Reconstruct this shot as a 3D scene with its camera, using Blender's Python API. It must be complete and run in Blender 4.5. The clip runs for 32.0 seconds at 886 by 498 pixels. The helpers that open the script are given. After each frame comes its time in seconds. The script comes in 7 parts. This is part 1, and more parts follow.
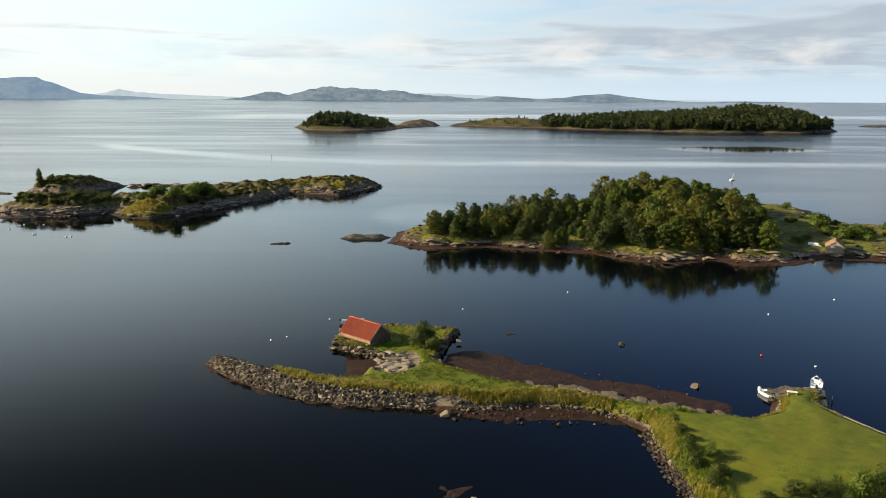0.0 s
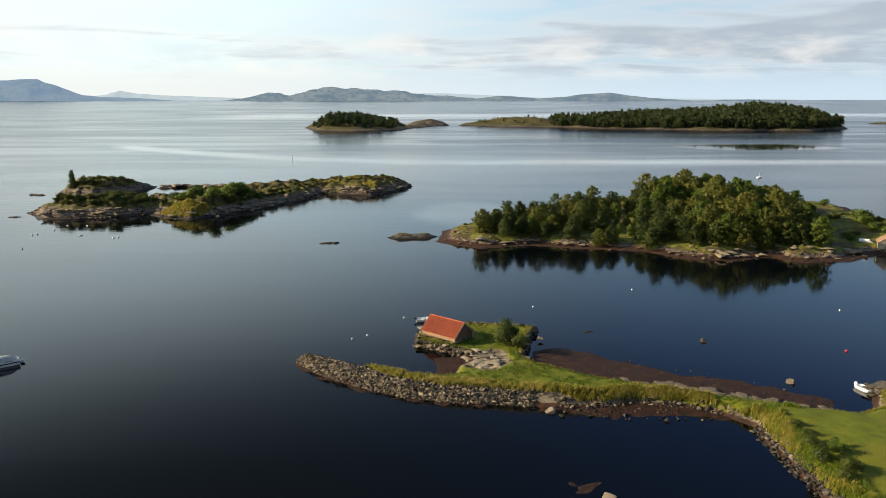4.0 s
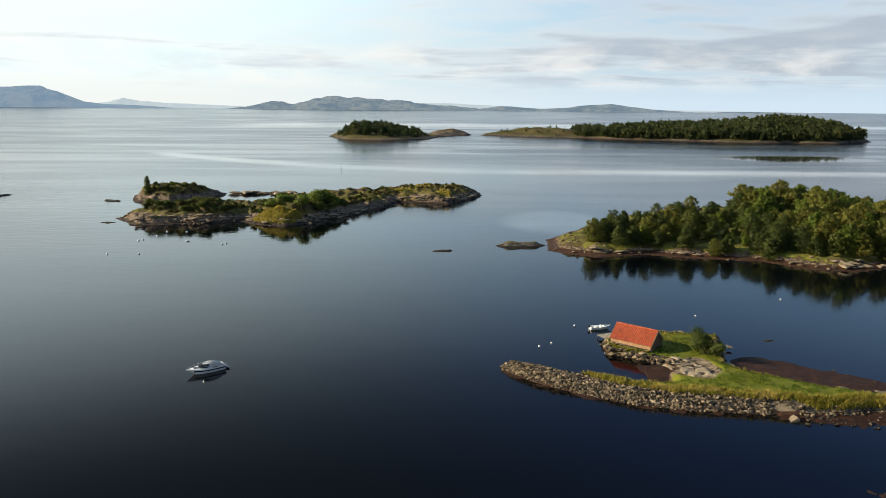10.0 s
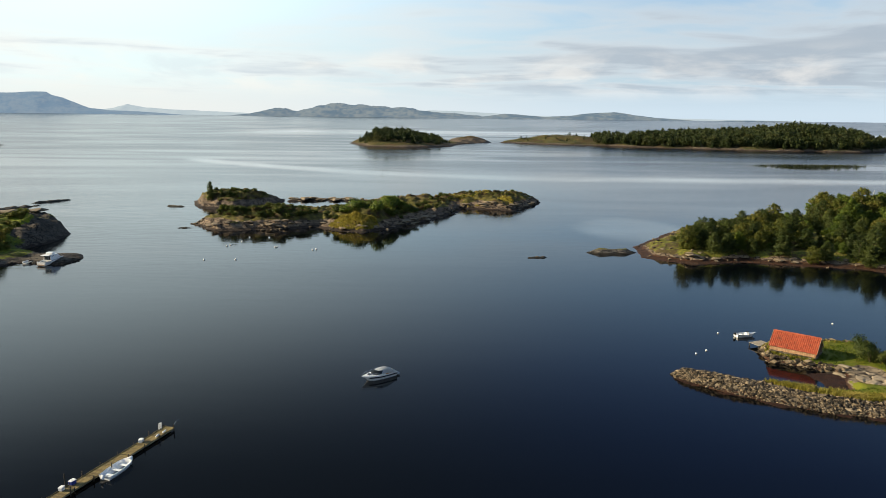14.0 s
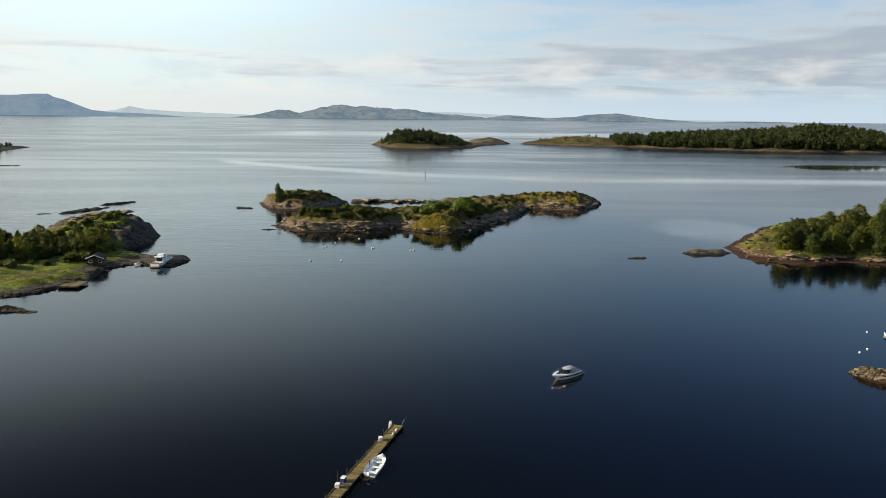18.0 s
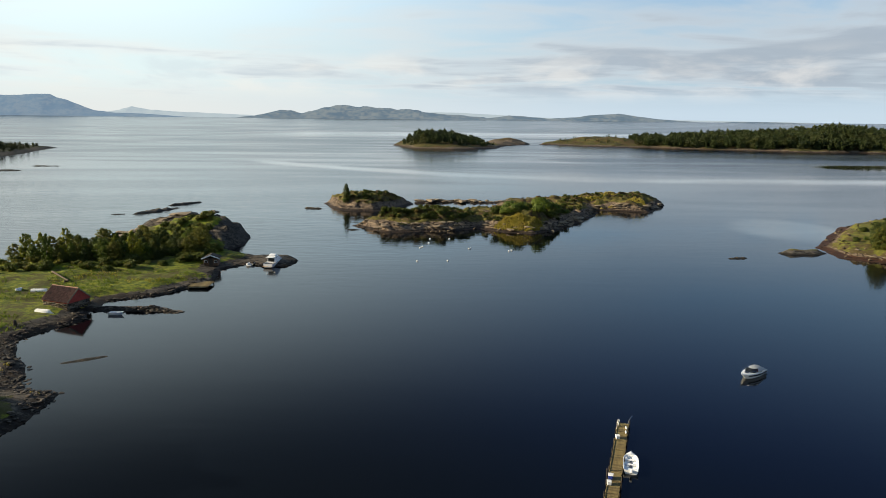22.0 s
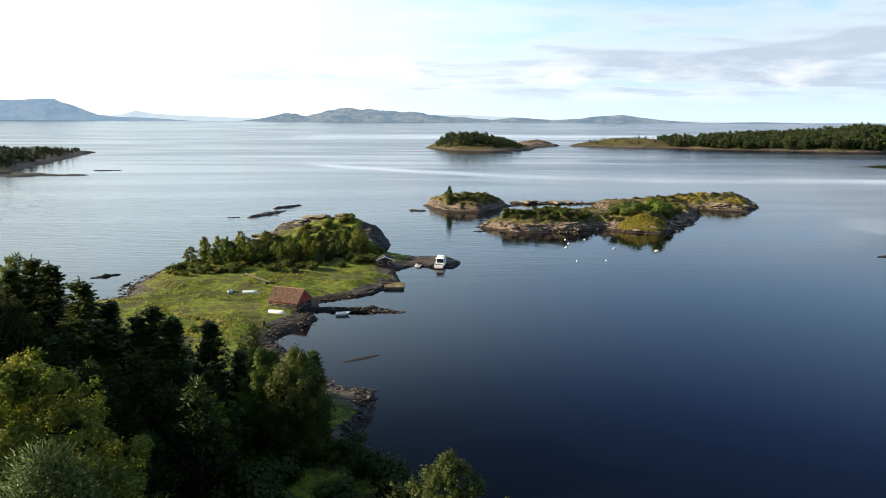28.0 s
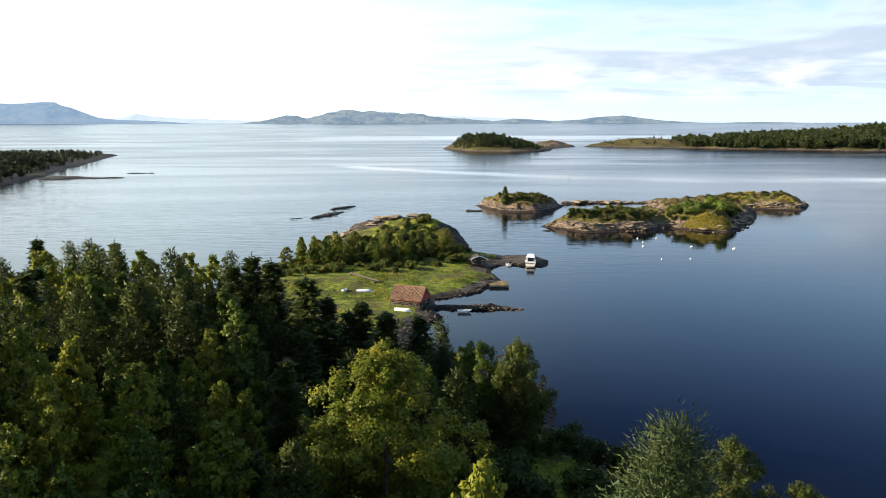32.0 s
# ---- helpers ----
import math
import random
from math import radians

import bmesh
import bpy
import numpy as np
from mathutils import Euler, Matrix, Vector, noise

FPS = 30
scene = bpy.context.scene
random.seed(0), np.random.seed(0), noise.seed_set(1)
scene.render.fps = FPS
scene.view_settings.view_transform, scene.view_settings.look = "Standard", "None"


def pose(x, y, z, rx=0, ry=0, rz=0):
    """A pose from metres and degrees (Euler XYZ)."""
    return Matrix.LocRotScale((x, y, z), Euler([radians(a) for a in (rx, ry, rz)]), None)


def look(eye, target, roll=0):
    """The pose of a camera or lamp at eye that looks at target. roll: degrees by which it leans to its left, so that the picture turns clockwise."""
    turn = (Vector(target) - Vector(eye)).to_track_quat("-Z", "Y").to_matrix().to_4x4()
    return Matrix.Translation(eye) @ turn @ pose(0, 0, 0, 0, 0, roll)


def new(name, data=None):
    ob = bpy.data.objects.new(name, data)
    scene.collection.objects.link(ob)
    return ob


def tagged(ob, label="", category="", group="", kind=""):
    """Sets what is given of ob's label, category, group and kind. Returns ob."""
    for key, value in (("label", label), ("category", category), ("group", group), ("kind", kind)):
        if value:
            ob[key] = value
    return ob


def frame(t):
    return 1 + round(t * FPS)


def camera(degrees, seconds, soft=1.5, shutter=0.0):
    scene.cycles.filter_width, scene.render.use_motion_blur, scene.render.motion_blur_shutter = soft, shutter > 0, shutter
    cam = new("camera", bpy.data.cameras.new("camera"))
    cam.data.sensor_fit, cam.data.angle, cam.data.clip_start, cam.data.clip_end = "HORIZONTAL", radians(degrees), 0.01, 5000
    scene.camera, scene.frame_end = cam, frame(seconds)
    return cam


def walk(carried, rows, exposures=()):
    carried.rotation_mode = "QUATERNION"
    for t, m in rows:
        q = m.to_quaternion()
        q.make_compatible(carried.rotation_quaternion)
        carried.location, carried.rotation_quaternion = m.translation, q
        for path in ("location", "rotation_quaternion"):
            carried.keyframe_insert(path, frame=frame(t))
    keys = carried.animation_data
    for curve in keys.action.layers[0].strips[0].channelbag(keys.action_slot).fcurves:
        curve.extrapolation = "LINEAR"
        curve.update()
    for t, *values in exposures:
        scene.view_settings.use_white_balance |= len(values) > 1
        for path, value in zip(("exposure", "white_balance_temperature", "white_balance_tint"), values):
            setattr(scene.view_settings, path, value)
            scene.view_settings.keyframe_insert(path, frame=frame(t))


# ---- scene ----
# ---- camera ----
cam = camera(64.0, 32.0, soft=0.7)
PATH = [
    (0, (2.61, 0.59, 36.22), (4.41, 196.01, -6.28), 0.32),
    (0.5, (1.31, 0.60, 36.13), (2.99, 196.07, -6.17), 0.26),
    (1, (-0.04, 0.61, 36.06), (1.56, 196.10, -6.14), 0.20),
    (1.5, (-1.45, 0.59, 36.02), (0.12, 196.06, -6.28), 0.14),
    (2, (-2.92, 0.57, 35.99), (-1.35, 196.02, -6.41), 0.08),
    (2.5, (-4.46, 0.54, 35.96), (-2.86, 196.01, -6.34), 0.04),
    (3, (-6.06, 0.53, 35.94), (-4.41, 196.00, -6.36), 0.01),
    (3.5, (-7.73, 0.52, 35.93), (-6.02, 195.95, -6.57), -0.01),
    (5.5, (-15.21, 0.36, 35.94), (-13.35, 195.76, -6.66), -0.06),
    (6, (-17.40, 0.20, 35.98), (-15.43, 195.56, -6.82), 0.00),
    (6.5, (-19.72, 0.06, 36.01), (-17.65, 195.42, -6.79), 0.10),
    (7, (-22.13, -0.01, 36.02), (-19.97, 195.36, -6.69), 0.18),
    (7.5, (-24.61, -0.02, 35.99), (-22.38, 195.33, -6.80), 0.26),
    (8, (-27.18, 0.01, 35.93), (-24.89, 195.43, -6.58), 0.33),
    (8.5, (-29.87, 0.07, 35.86), (-27.51, 195.54, -6.43), 0.38),
    (9, (-32.63, 0.17, 35.77), (-30.19, 195.78, -5.84), 0.42),
    (9.5, (-35.38, 0.34, 35.66), (-32.87, 196.12, -5.14), 0.45),
    (10, (-38.13, 0.57, 35.53), (-35.56, 196.53, -4.38), 0.47),
    (10.5, (-40.92, 0.81, 35.41), (-38.31, 196.91, -3.78), 0.50),
    (11, (-43.77, 1.01, 35.30), (-41.14, 197.27, -3.10), 0.54),
    (11.5, (-46.70, 1.15, 35.21), (-44.04, 197.51, -2.70), 0.58),
    (12, (-49.65, 1.26, 35.13), (-46.98, 197.62, -2.76), 0.62),
    (12.5, (-52.60, 1.34, 35.06), (-49.92, 197.72, -2.74), 0.64),
    (13, (-55.55, 1.42, 35.00), (-52.86, 197.81, -2.70), 0.66),
    (13.5, (-58.52, 1.46, 34.97), (-55.83, 197.84, -2.82), 0.68),
    (14, (-61.57, 1.46, 34.98), (-58.87, 197.82, -2.92), 0.69),
    (14.5, (-64.69, 1.39, 35.00), (-61.94, 197.73, -3.00), 0.70),
    (16.5, (-77.29, 1.02, 34.88), (-74.37, 197.39, -2.92), 0.61),
    (17, (-80.47, 0.87, 34.87), (-77.50, 197.26, -2.83), 0.60),
    (17.5, (-83.68, 0.71, 34.85), (-80.66, 197.14, -2.66), 0.60),
    (18, (-86.91, 0.59, 34.82), (-83.83, 197.02, -2.68), 0.60),
    (18.5, (-90.15, 0.52, 34.78), (-87.01, 196.95, -2.71), 0.60),
    (19, (-93.38, 0.50, 34.75), (-90.17, 196.94, -2.66), 0.60),
    (19.5, (-96.61, 0.48, 34.72), (-93.33, 196.91, -2.77), 0.60),
    (20, (-99.87, 0.44, 34.70), (-96.51, 196.88, -2.71), 0.60),
    (20.5, (-103.13, 0.36, 34.70), (-99.70, 196.79, -2.79), 0.60),
    (21, (-106.36, 0.28, 34.70), (-102.88, 196.70, -2.80), 0.60),
    (21.5, (-109.54, 0.22, 34.70), (-106.03, 196.64, -2.80), 0.61),
    (22, (-112.71, 0.19, 34.68), (-109.16, 196.62, -2.73), 0.62),
    (22.5, (-115.94, 0.17, 34.64), (-112.34, 196.61, -2.75), 0.64),
    (23, (-119.26, 0.15, 34.60), (-115.58, 196.62, -2.61), 0.66),
    (23.5, (-122.68, 0.12, 34.55), (-118.89, 196.61, -2.55), 0.68),
    (24, (-126.18, 0.08, 34.51), (-122.25, 196.59, -2.50), 0.69),
    (24.5, (-129.74, 0.04, 34.47), (-125.66, 196.55, -2.52), 0.69),
    (25, (-133.37, -0.01, 34.44), (-129.15, 196.53, -2.36), 0.66),
    (25.5, (-136.94, -0.14, 34.45), (-132.63, 196.38, -2.45), 0.61),
    (27.5, (-149.01, -1.25, 34.48), (-144.98, 195.31, -2.22), 0.32),
    (28, (-151.77, -1.61, 34.50), (-147.77, 194.94, -2.29), 0.26),
    (28.5, (-154.52, -1.84, 34.49), (-150.51, 194.72, -2.22), 0.20),
    (29, (-157.30, -2.02, 34.47), (-153.26, 194.54, -2.23), 0.15),
    (29.5, (-160.13, -2.24, 34.47), (-156.03, 194.32, -2.23), 0.12),
    (30, (-163.02, -2.53, 34.50), (-158.82, 194.01, -2.29), 0.10),
    (30.5, (-165.89, -2.84, 34.54), (-161.59, 193.69, -2.27), 0.09),
    (31, (-168.65, -3.11, 34.53), (-164.26, 193.43, -2.26), 0.07),
    (31.5, (-171.23, -3.26, 34.46), (-166.78, 193.31, -2.14), 0.03),
    (32, (-173.52, -3.28, 34.32), (-169.07, 193.33, -2.08), -0.05),
]
walk(cam, [(t, look(eye, target, roll)) for t, eye, target, roll in PATH],
     exposures=((0, 0.96, 6350, 6), (10, 0.96, 6350, 6), (17, 0.82, 6350, 6), (21, 0.77, 6300, 6), (24, 0.92, 6250, 6), (28, 1.30, 6050, 7), (32, 1.46, 6050, 8)))

# ---- world and sun ----
SUN_ELEVATION, SUN_AZIMUTH = radians(20.5), radians(-89)   # azimuth from +y, clockwise
SUN_WAY = Vector((math.sin(SUN_AZIMUTH) * math.cos(SUN_ELEVATION), math.cos(SUN_AZIMUTH) * math.cos(SUN_ELEVATION), math.sin(SUN_ELEVATION)))
world = bpy.data.worlds.new("sky")
scene.world = world
world.use_nodes = True
wt = world.node_tree
wt.nodes.clear()


def wnode(kind, **values):
    n = wt.nodes.new(kind)
    for key, v in values.items():
        n.inputs[key].default_value = v
    return n


def wmath(op, a, b=None, clamp=False):
    n = wt.nodes.new("ShaderNodeMath")
    n.operation, n.use_clamp = op, clamp
    for k, v in enumerate((a, b)):
        if v is None:
            continue
        if isinstance(v, (int, float)):
            n.inputs[k].default_value = v
        else:
            wt.links.new(v, n.inputs[k])
    return n.outputs[0]


def wmix(f, a, b):
    n = wt.nodes.new("ShaderNodeMix")
    n.data_type = "RGBA"
    for k, v in ((0, f), (6, a), (7, b)):
        if isinstance(v, (int, float, tuple)):
            n.inputs[k].default_value = v if not isinstance(v, tuple) else (*v, 1)
        else:
            wt.links.new(v, n.inputs[k])
    return n.outputs[2]


def wramp(f, lo, hi):
    n = wt.nodes.new("ShaderNodeMapRange")
    n.interpolation_type = "SMOOTHSTEP"
    n.inputs[1].default_value, n.inputs[2].default_value = lo, hi
    wt.links.new(f, n.inputs[0])
    return n.outputs[0]


sky = wt.nodes.new("ShaderNodeTexSky")
sky.sky_type, sky.sun_disc = "NISHITA", False
sky.sun_elevation, sky.sun_rotation = SUN_ELEVATION, SUN_AZIMUTH
sky.air_density, sky.dust_density, sky.ozone_density = 1.0, 1.5, 1.5
coord = wt.nodes.new("ShaderNodeTexCoord")
split = wt.nodes.new("ShaderNodeSeparateXYZ")
wt.links.new(coord.outputs["Generated"], split.inputs[0])
up = wmath("MAXIMUM", split.outputs[2], 0.0)
# flat cloud sheets: the direction carried on to a level layer
level = wmath("ADD", up, 0.055)
cx, cy = wmath("DIVIDE", split.outputs[0], level), wmath("DIVIDE", split.outputs[1], level)
layer = wt.nodes.new("ShaderNodeCombineXYZ")
wt.links.new(cx, layer.inputs[0])
wt.links.new(cy, layer.inputs[1])
CLOUDS = []
for size, detail, shift in ((0.36, 6.0, 3.1), (1.1, 7.0, 11.7)):
    mapping = wnode("ShaderNodeMapping", Location=(shift, shift * 0.6, 0), Rotation=(0, 0, radians(14)), Scale=(size * 0.85, size * 1.0, 1))
    wt.links.new(layer.outputs[0], mapping.inputs[0])
    n = wnode("ShaderNodeTexNoise", Scale=1.0, Detail=detail, Roughness=0.5, Distortion=0.9)
    wt.links.new(mapping.outputs[0], n.inputs["Vector"])
    CLOUDS.append(n.outputs[0])
side = wramp(split.outputs[0], -0.45, 0.40)           # thicker cloud away from the sun
mass = wmath("ADD", wmath("MULTIPLY", CLOUDS[0], 0.75), wmath("MULTIPLY", CLOUDS[1], 0.25))
mass = wmath("ADD", mass, wmath("MULTIPLY", side, 0.085))
cover = wramp(mass, 0.40, 0.60)
thick = wramp(mass, 0.53, 0.66)
air = wnode("ShaderNodeBackground", Strength=0.735)
gain = wt.nodes.new("ShaderNodeVectorMath")
gain.operation = "MULTIPLY"
gain.inputs[1].default_value = (0.115, 0.115, 0.115)
wt.links.new(sky.outputs[0], gain.inputs[0])
low = wmix(side, (0.69, 0.77, 0.78), (0.36, 0.49, 0.60))
deep = wmix(side, (0.016, 0.037, 0.068), (0.014, 0.066, 0.27))
glow = wmath("MULTIPLY", wramp(up, 0.13, 0.21), wmath("SUBTRACT", 1.0, side))
low = wmix(glow, low, (0.74, 0.88, 0.96))
low = wmix(wramp(up, 0.07, 0.17), low, wmix(side, (0.80, 0.92, 0.95), (0.23, 0.39, 0.58)))
rise = wmix(side, wramp(up, 0.19, 0.49), wramp(up, 0.155, 0.43))
blue = wmix(rise, low, deep)
zenith = wmath("MULTIPLY", wramp(up, 0.31, 0.52), wmath("SUBTRACT", 1.0, wmath("MULTIPLY", side, 0.5)))
blue = wmix(zenith, blue, (0.010, 0.017, 0.022))
blue = wmix(wramp(up, 0.60, 0.82), blue, (0.17, 0.25, 0.36))          # open sky overhead
clear = wmix(0.85, gain.outputs[0], blue)
bright = wmix(side, (0.69, 0.705, 0.69), (0.48, 0.51, 0.55))
grey = wmix(side, (0.52, 0.55, 0.58), (0.34, 0.37, 0.42))
cloud = wmix(thick, bright, grey)
fade = wmath("MULTIPLY", cover, wmath("MULTIPLY", wramp(up, 0.0, 0.04), 0.9))
high = wmath("SUBTRACT", 1.0, wmath("MULTIPLY", wramp(up, 0.11, 0.24), 0.94))
full = wmix(wmath("MULTIPLY", fade, high), clear, cloud)
# small puffed clouds standing low over the far hills
puff_map = wnode("ShaderNodeMapping", Scale=(7.0, 7.0, 26.0))
wt.links.new(coord.outputs["Generated"], puff_map.inputs[0])
puff = wnode("ShaderNodeTexNoise", Scale=1.0, Detail=5.0, Roughness=0.55, Distortion=0.3)
wt.links.new(puff_map.outputs[0], puff.inputs["Vector"])
belt = wmath("MULTIPLY", wramp(up, 0.008, 0.03), wmath("SUBTRACT", 1.0, wramp(up, 0.05, 0.10)))
full = wmix(wmath("MULTIPLY", wmath("MULTIPLY", wramp(puff.outputs[0], 0.47, 0.66), belt), 0.6), full, wmix(side, (0.76, 0.72, 0.66), (0.70, 0.66, 0.63)))
full = wmix(wmath("MULTIPLY", wmath("MULTIPLY", wramp(puff.outputs[0], 0.47, 0.36), belt), 0.5), full, wmix(side, (0.56, 0.60, 0.62), (0.46, 0.52, 0.57)))
haze = wmix(wmath("SUBTRACT", 1.0, wramp(up, 0.0, 0.05)), full, wmix(side, (0.66, 0.655, 0.63), (0.48, 0.555, 0.63)))
wt.links.new(haze, air.inputs["Color"])
wout = wt.nodes.new("ShaderNodeOutputWorld")
wt.links.new(air.outputs[0], wout.inputs[0])

sun = new("sun", bpy.data.lights.new("sun", "SUN"))
sun.data.energy, sun.data.angle, sun.data.color = 5.0, radians(0.6), (1.0, 0.82, 0.58)
sun.matrix_world = look((0, 0, 100), Vector((0, 0, 100)) - SUN_WAY)

# ---- materials ----


class Mat:
    """A node material under construction."""

    def __init__(self, name, rough=0.8, metal=0.0, spec=0.3):
        self.m = bpy.data.materials.new(name)
        self.m.use_nodes = True
        self.t = self.m.node_tree
        self.b = self.t.nodes["Principled BSDF"]
        self.b.inputs["Roughness"].default_value = rough
        self.b.inputs["Metallic"].default_value = metal
        self.b.inputs["Specular IOR Level"].default_value = spec
        self.coord = self.t.nodes.new("ShaderNodeTexCoord")

    def put(self, socket, v):
        if hasattr(v, "is_output"):
            self.t.links.new(v, socket)
        elif isinstance(v, tuple) and len(v) == 3 and len(socket.default_value) == 4:
            socket.default_value = (*v, 1)
        else:
            socket.default_value = v

    def noise(self, scale, detail=4, rough=0.55, stretch=None, where="Object", distort=0.0):
        n = self.t.nodes.new("ShaderNodeTexNoise")
        n.inputs["Scale"].default_value, n.inputs["Detail"].default_value = scale, detail
        n.inputs["Roughness"].default_value, n.inputs["Distortion"].default_value = rough, distort
        source = self.coord.outputs[where]
        if stretch:
            mp = self.t.nodes.new("ShaderNodeMapping")
            mp.inputs["Scale"].default_value = stretch
            self.t.links.new(source, mp.inputs[0])
            source = mp.outputs[0]
        self.t.links.new(source, n.inputs["Vector"])
        return n.outputs[0]

    def world(self):
        g = self.t.nodes.new("ShaderNodeNewGeometry")
        return g

    def attr(self, name):
        a = self.t.nodes.new("ShaderNodeAttribute")
        a.attribute_name = name
        return a.outputs["Fac"]

    def ramp(self, f, lo, hi, a=0.0, b=1.0):
        n = self.t.nodes.new("ShaderNodeMapRange")
        n.interpolation_type = "SMOOTHSTEP"
        for k, v in enumerate((f, lo, hi, a, b)):
            self.put(n.inputs[k], v)
        return n.outputs[0]

    def mix(self, f, a, b):
        n = self.t.nodes.new("ShaderNodeMix")
        n.data_type = "RGBA"
        for k, v in ((0, f), (6, a), (7, b)):
            self.put(n.inputs[k], v)
        return n.outputs[2]

    def math(self, op, a, b=0.0):
        n = self.t.nodes.new("ShaderNodeMath")
        n.operation = op
        self.put(n.inputs[0], a)
        self.put(n.inputs[1], b)
        return n.outputs[0]

    def island(self):
        return self.t.nodes.new("ShaderNodeNewGeometry").outputs["Random Per Island"]

    def random(self):
        return self.t.nodes.new("ShaderNodeObjectInfo").outputs["Random"]

    def bump(self, f, strength=0.4, distance=0.05):
        n = self.t.nodes.new("ShaderNodeBump")
        n.inputs["Strength"].default_value, n.inputs["Distance"].default_value = strength, distance
        self.t.links.new(f, n.inputs["Height"])
        self.t.links.new(n.outputs[0], self.b.inputs["Normal"])
        return self

    def colour(self, v):
        self.put(self.b.inputs["Base Color"], v)
        return self

    def rough(self, v):
        self.put(self.b.inputs["Roughness"], v)
        return self


def plain(name, a, b, scale=3.0, rough=0.7, metal=0.0, spec=0.3, bump=0.15):
    """A surface of two close colours, mottled at two scales."""
    m = Mat(name, rough, metal, spec)
    f = m.math("ADD", m.math("MULTIPLY", m.noise(scale), 0.6), m.math("MULTIPLY", m.noise(scale * 7, 3), 0.4))
    m.colour(m.mix(m.ramp(f, 0.35, 0.65), a, b))
    m.bump(m.noise(scale * 9, 3), bump, 0.01)
    return m.m


def leafy(name, a, b, c, scale=0.7):
    """Leaves: per-clump and per-tree variation, some light coming through."""
    m = Mat(name, 0.55, 0.0, 0.25)
    f = m.math("ADD", m.math("MULTIPLY", m.island(), 0.55), m.math("MULTIPLY", m.random(), 0.45))
    col = m.mix(m.ramp(f, 0.15, 0.85), a, b)
    col = m.mix(m.ramp(m.noise(scale, 2), 0.5, 0.75), col, c)
    m.colour(col)
    thin = m.t.nodes.new("ShaderNodeBsdfTranslucent")
    m.t.links.new(col, thin.inputs["Color"])
    both = m.t.nodes.new("ShaderNodeMixShader")
    both.inputs[0].default_value = 0.45
    m.t.links.new(m.b.outputs[0], both.inputs[1])
    m.t.links.new(thin.outputs[0], both.inputs[2])
    m.t.links.new(both.outputs[0], m.t.nodes["Material Output"].inputs[0])
    return m.m


def land_material(name, rock_a, rock_b, grass_a, grass_b, heath, weed=(0.030, 0.015, 0.008), grain=1.0, relief=0.8):
    """Ground of a shore: wet weed at the tide line, bare rock, turf and heather by the mesh's own masks."""
    m = Mat(name, 0.85, 0.0, 0.25)
    big, mid, fine = m.noise(0.12 * grain, 3), m.noise(0.9 * grain, 5, 0.6), m.noise(6.0 * grain, 4, 0.6)
    streak = m.noise(0.5, 5, 0.65, (0.5, 1.4, 3.0), distort=0.6)
    rock = m.mix(m.ramp(m.math("ADD", m.math("MULTIPLY", streak, 0.6), m.math("MULTIPLY", fine, 0.4)), 0.35, 0.65), rock_a, rock_b)
    crack = m.t.nodes.new("ShaderNodeTexVoronoi")
    crack.feature, crack.inputs["Scale"].default_value = "DISTANCE_TO_EDGE", 1.0
    bent = m.t.nodes.new("ShaderNodeMapping")
    bent.inputs["Scale"].default_value, bent.inputs["Rotation"].default_value = (0.45, 1.1, 0.8), (0, 0, 0.5)
    m.t.links.new(m.coord.outputs["Object"], bent.inputs[0])
    m.t.links.new(bent.outputs[0], crack.inputs["Vector"])
    seam = m.ramp(m.math("ADD", crack.outputs["Distance"], m.math("MULTIPLY", m.math("SUBTRACT", m.noise(2.2 * grain, 4, 0.6), 0.5), 0.45)), 0.0, 0.10)
    rock = m.mix(seam, (rock_a[0] * 0.3, rock_a[1] * 0.3, rock_a[2] * 0.3), rock)
    turf = m.mix(m.ramp(m.math("ADD", m.math("MULTIPLY", mid, 0.6), m.math("MULTIPLY", fine, 0.4)), 0.38, 0.62), grass_a, grass_b)
    clump = m.noise(0.42 * grain, 5, 0.62, distort=0.8)
    turf = m.mix(m.ramp(m.math("ADD", m.math("MULTIPLY", big, 0.45), m.math("MULTIPLY", clump, 0.55)), 0.49, 0.57), turf, heath)
    turf = m.mix(m.math("MULTIPLY", m.ramp(m.math("ADD", m.math("MULTIPLY", clump, 0.6), m.math("MULTIPLY", fine, 0.4)), 0.42, 0.34), 0.6), turf, (grass_a[0] * 0.4, grass_a[1] * 0.5, grass_a[2] * 0.5))
    edge = m.math("ADD", m.attr("veg"), m.math("MULTIPLY", m.math("SUBTRACT", mid, 0.5), 0.9))
    col = m.mix(m.ramp(edge, 0.42, 0.58), rock, turf)
    wet = m.math("ADD", m.attr("mud"), m.math("MULTIPLY", m.math("SUBTRACT", fine, 0.5), 0.5))
    kelp = m.mix(m.ramp(mid, 0.4, 0.65), weed, (weed[0] * 2.0, weed[1] * 1.7, weed[2] * 1.4))
    col = m.mix(m.ramp(wet, 0.35, 0.6), col, kelp)
    m.colour(col)
    m.rough(m.ramp(wet, 0.3, 0.7, 0.85, 0.72))
    m.bump(m.math("ADD", m.math("ADD", m.math("MULTIPLY", streak, 0.7), m.math("MULTIPLY", fine, 0.5)), m.math("MULTIPLY", m.math("MULTIPLY", seam, m.ramp(edge, 0.58, 0.42)), 0.35)), relief, 0.35)
    return m.m


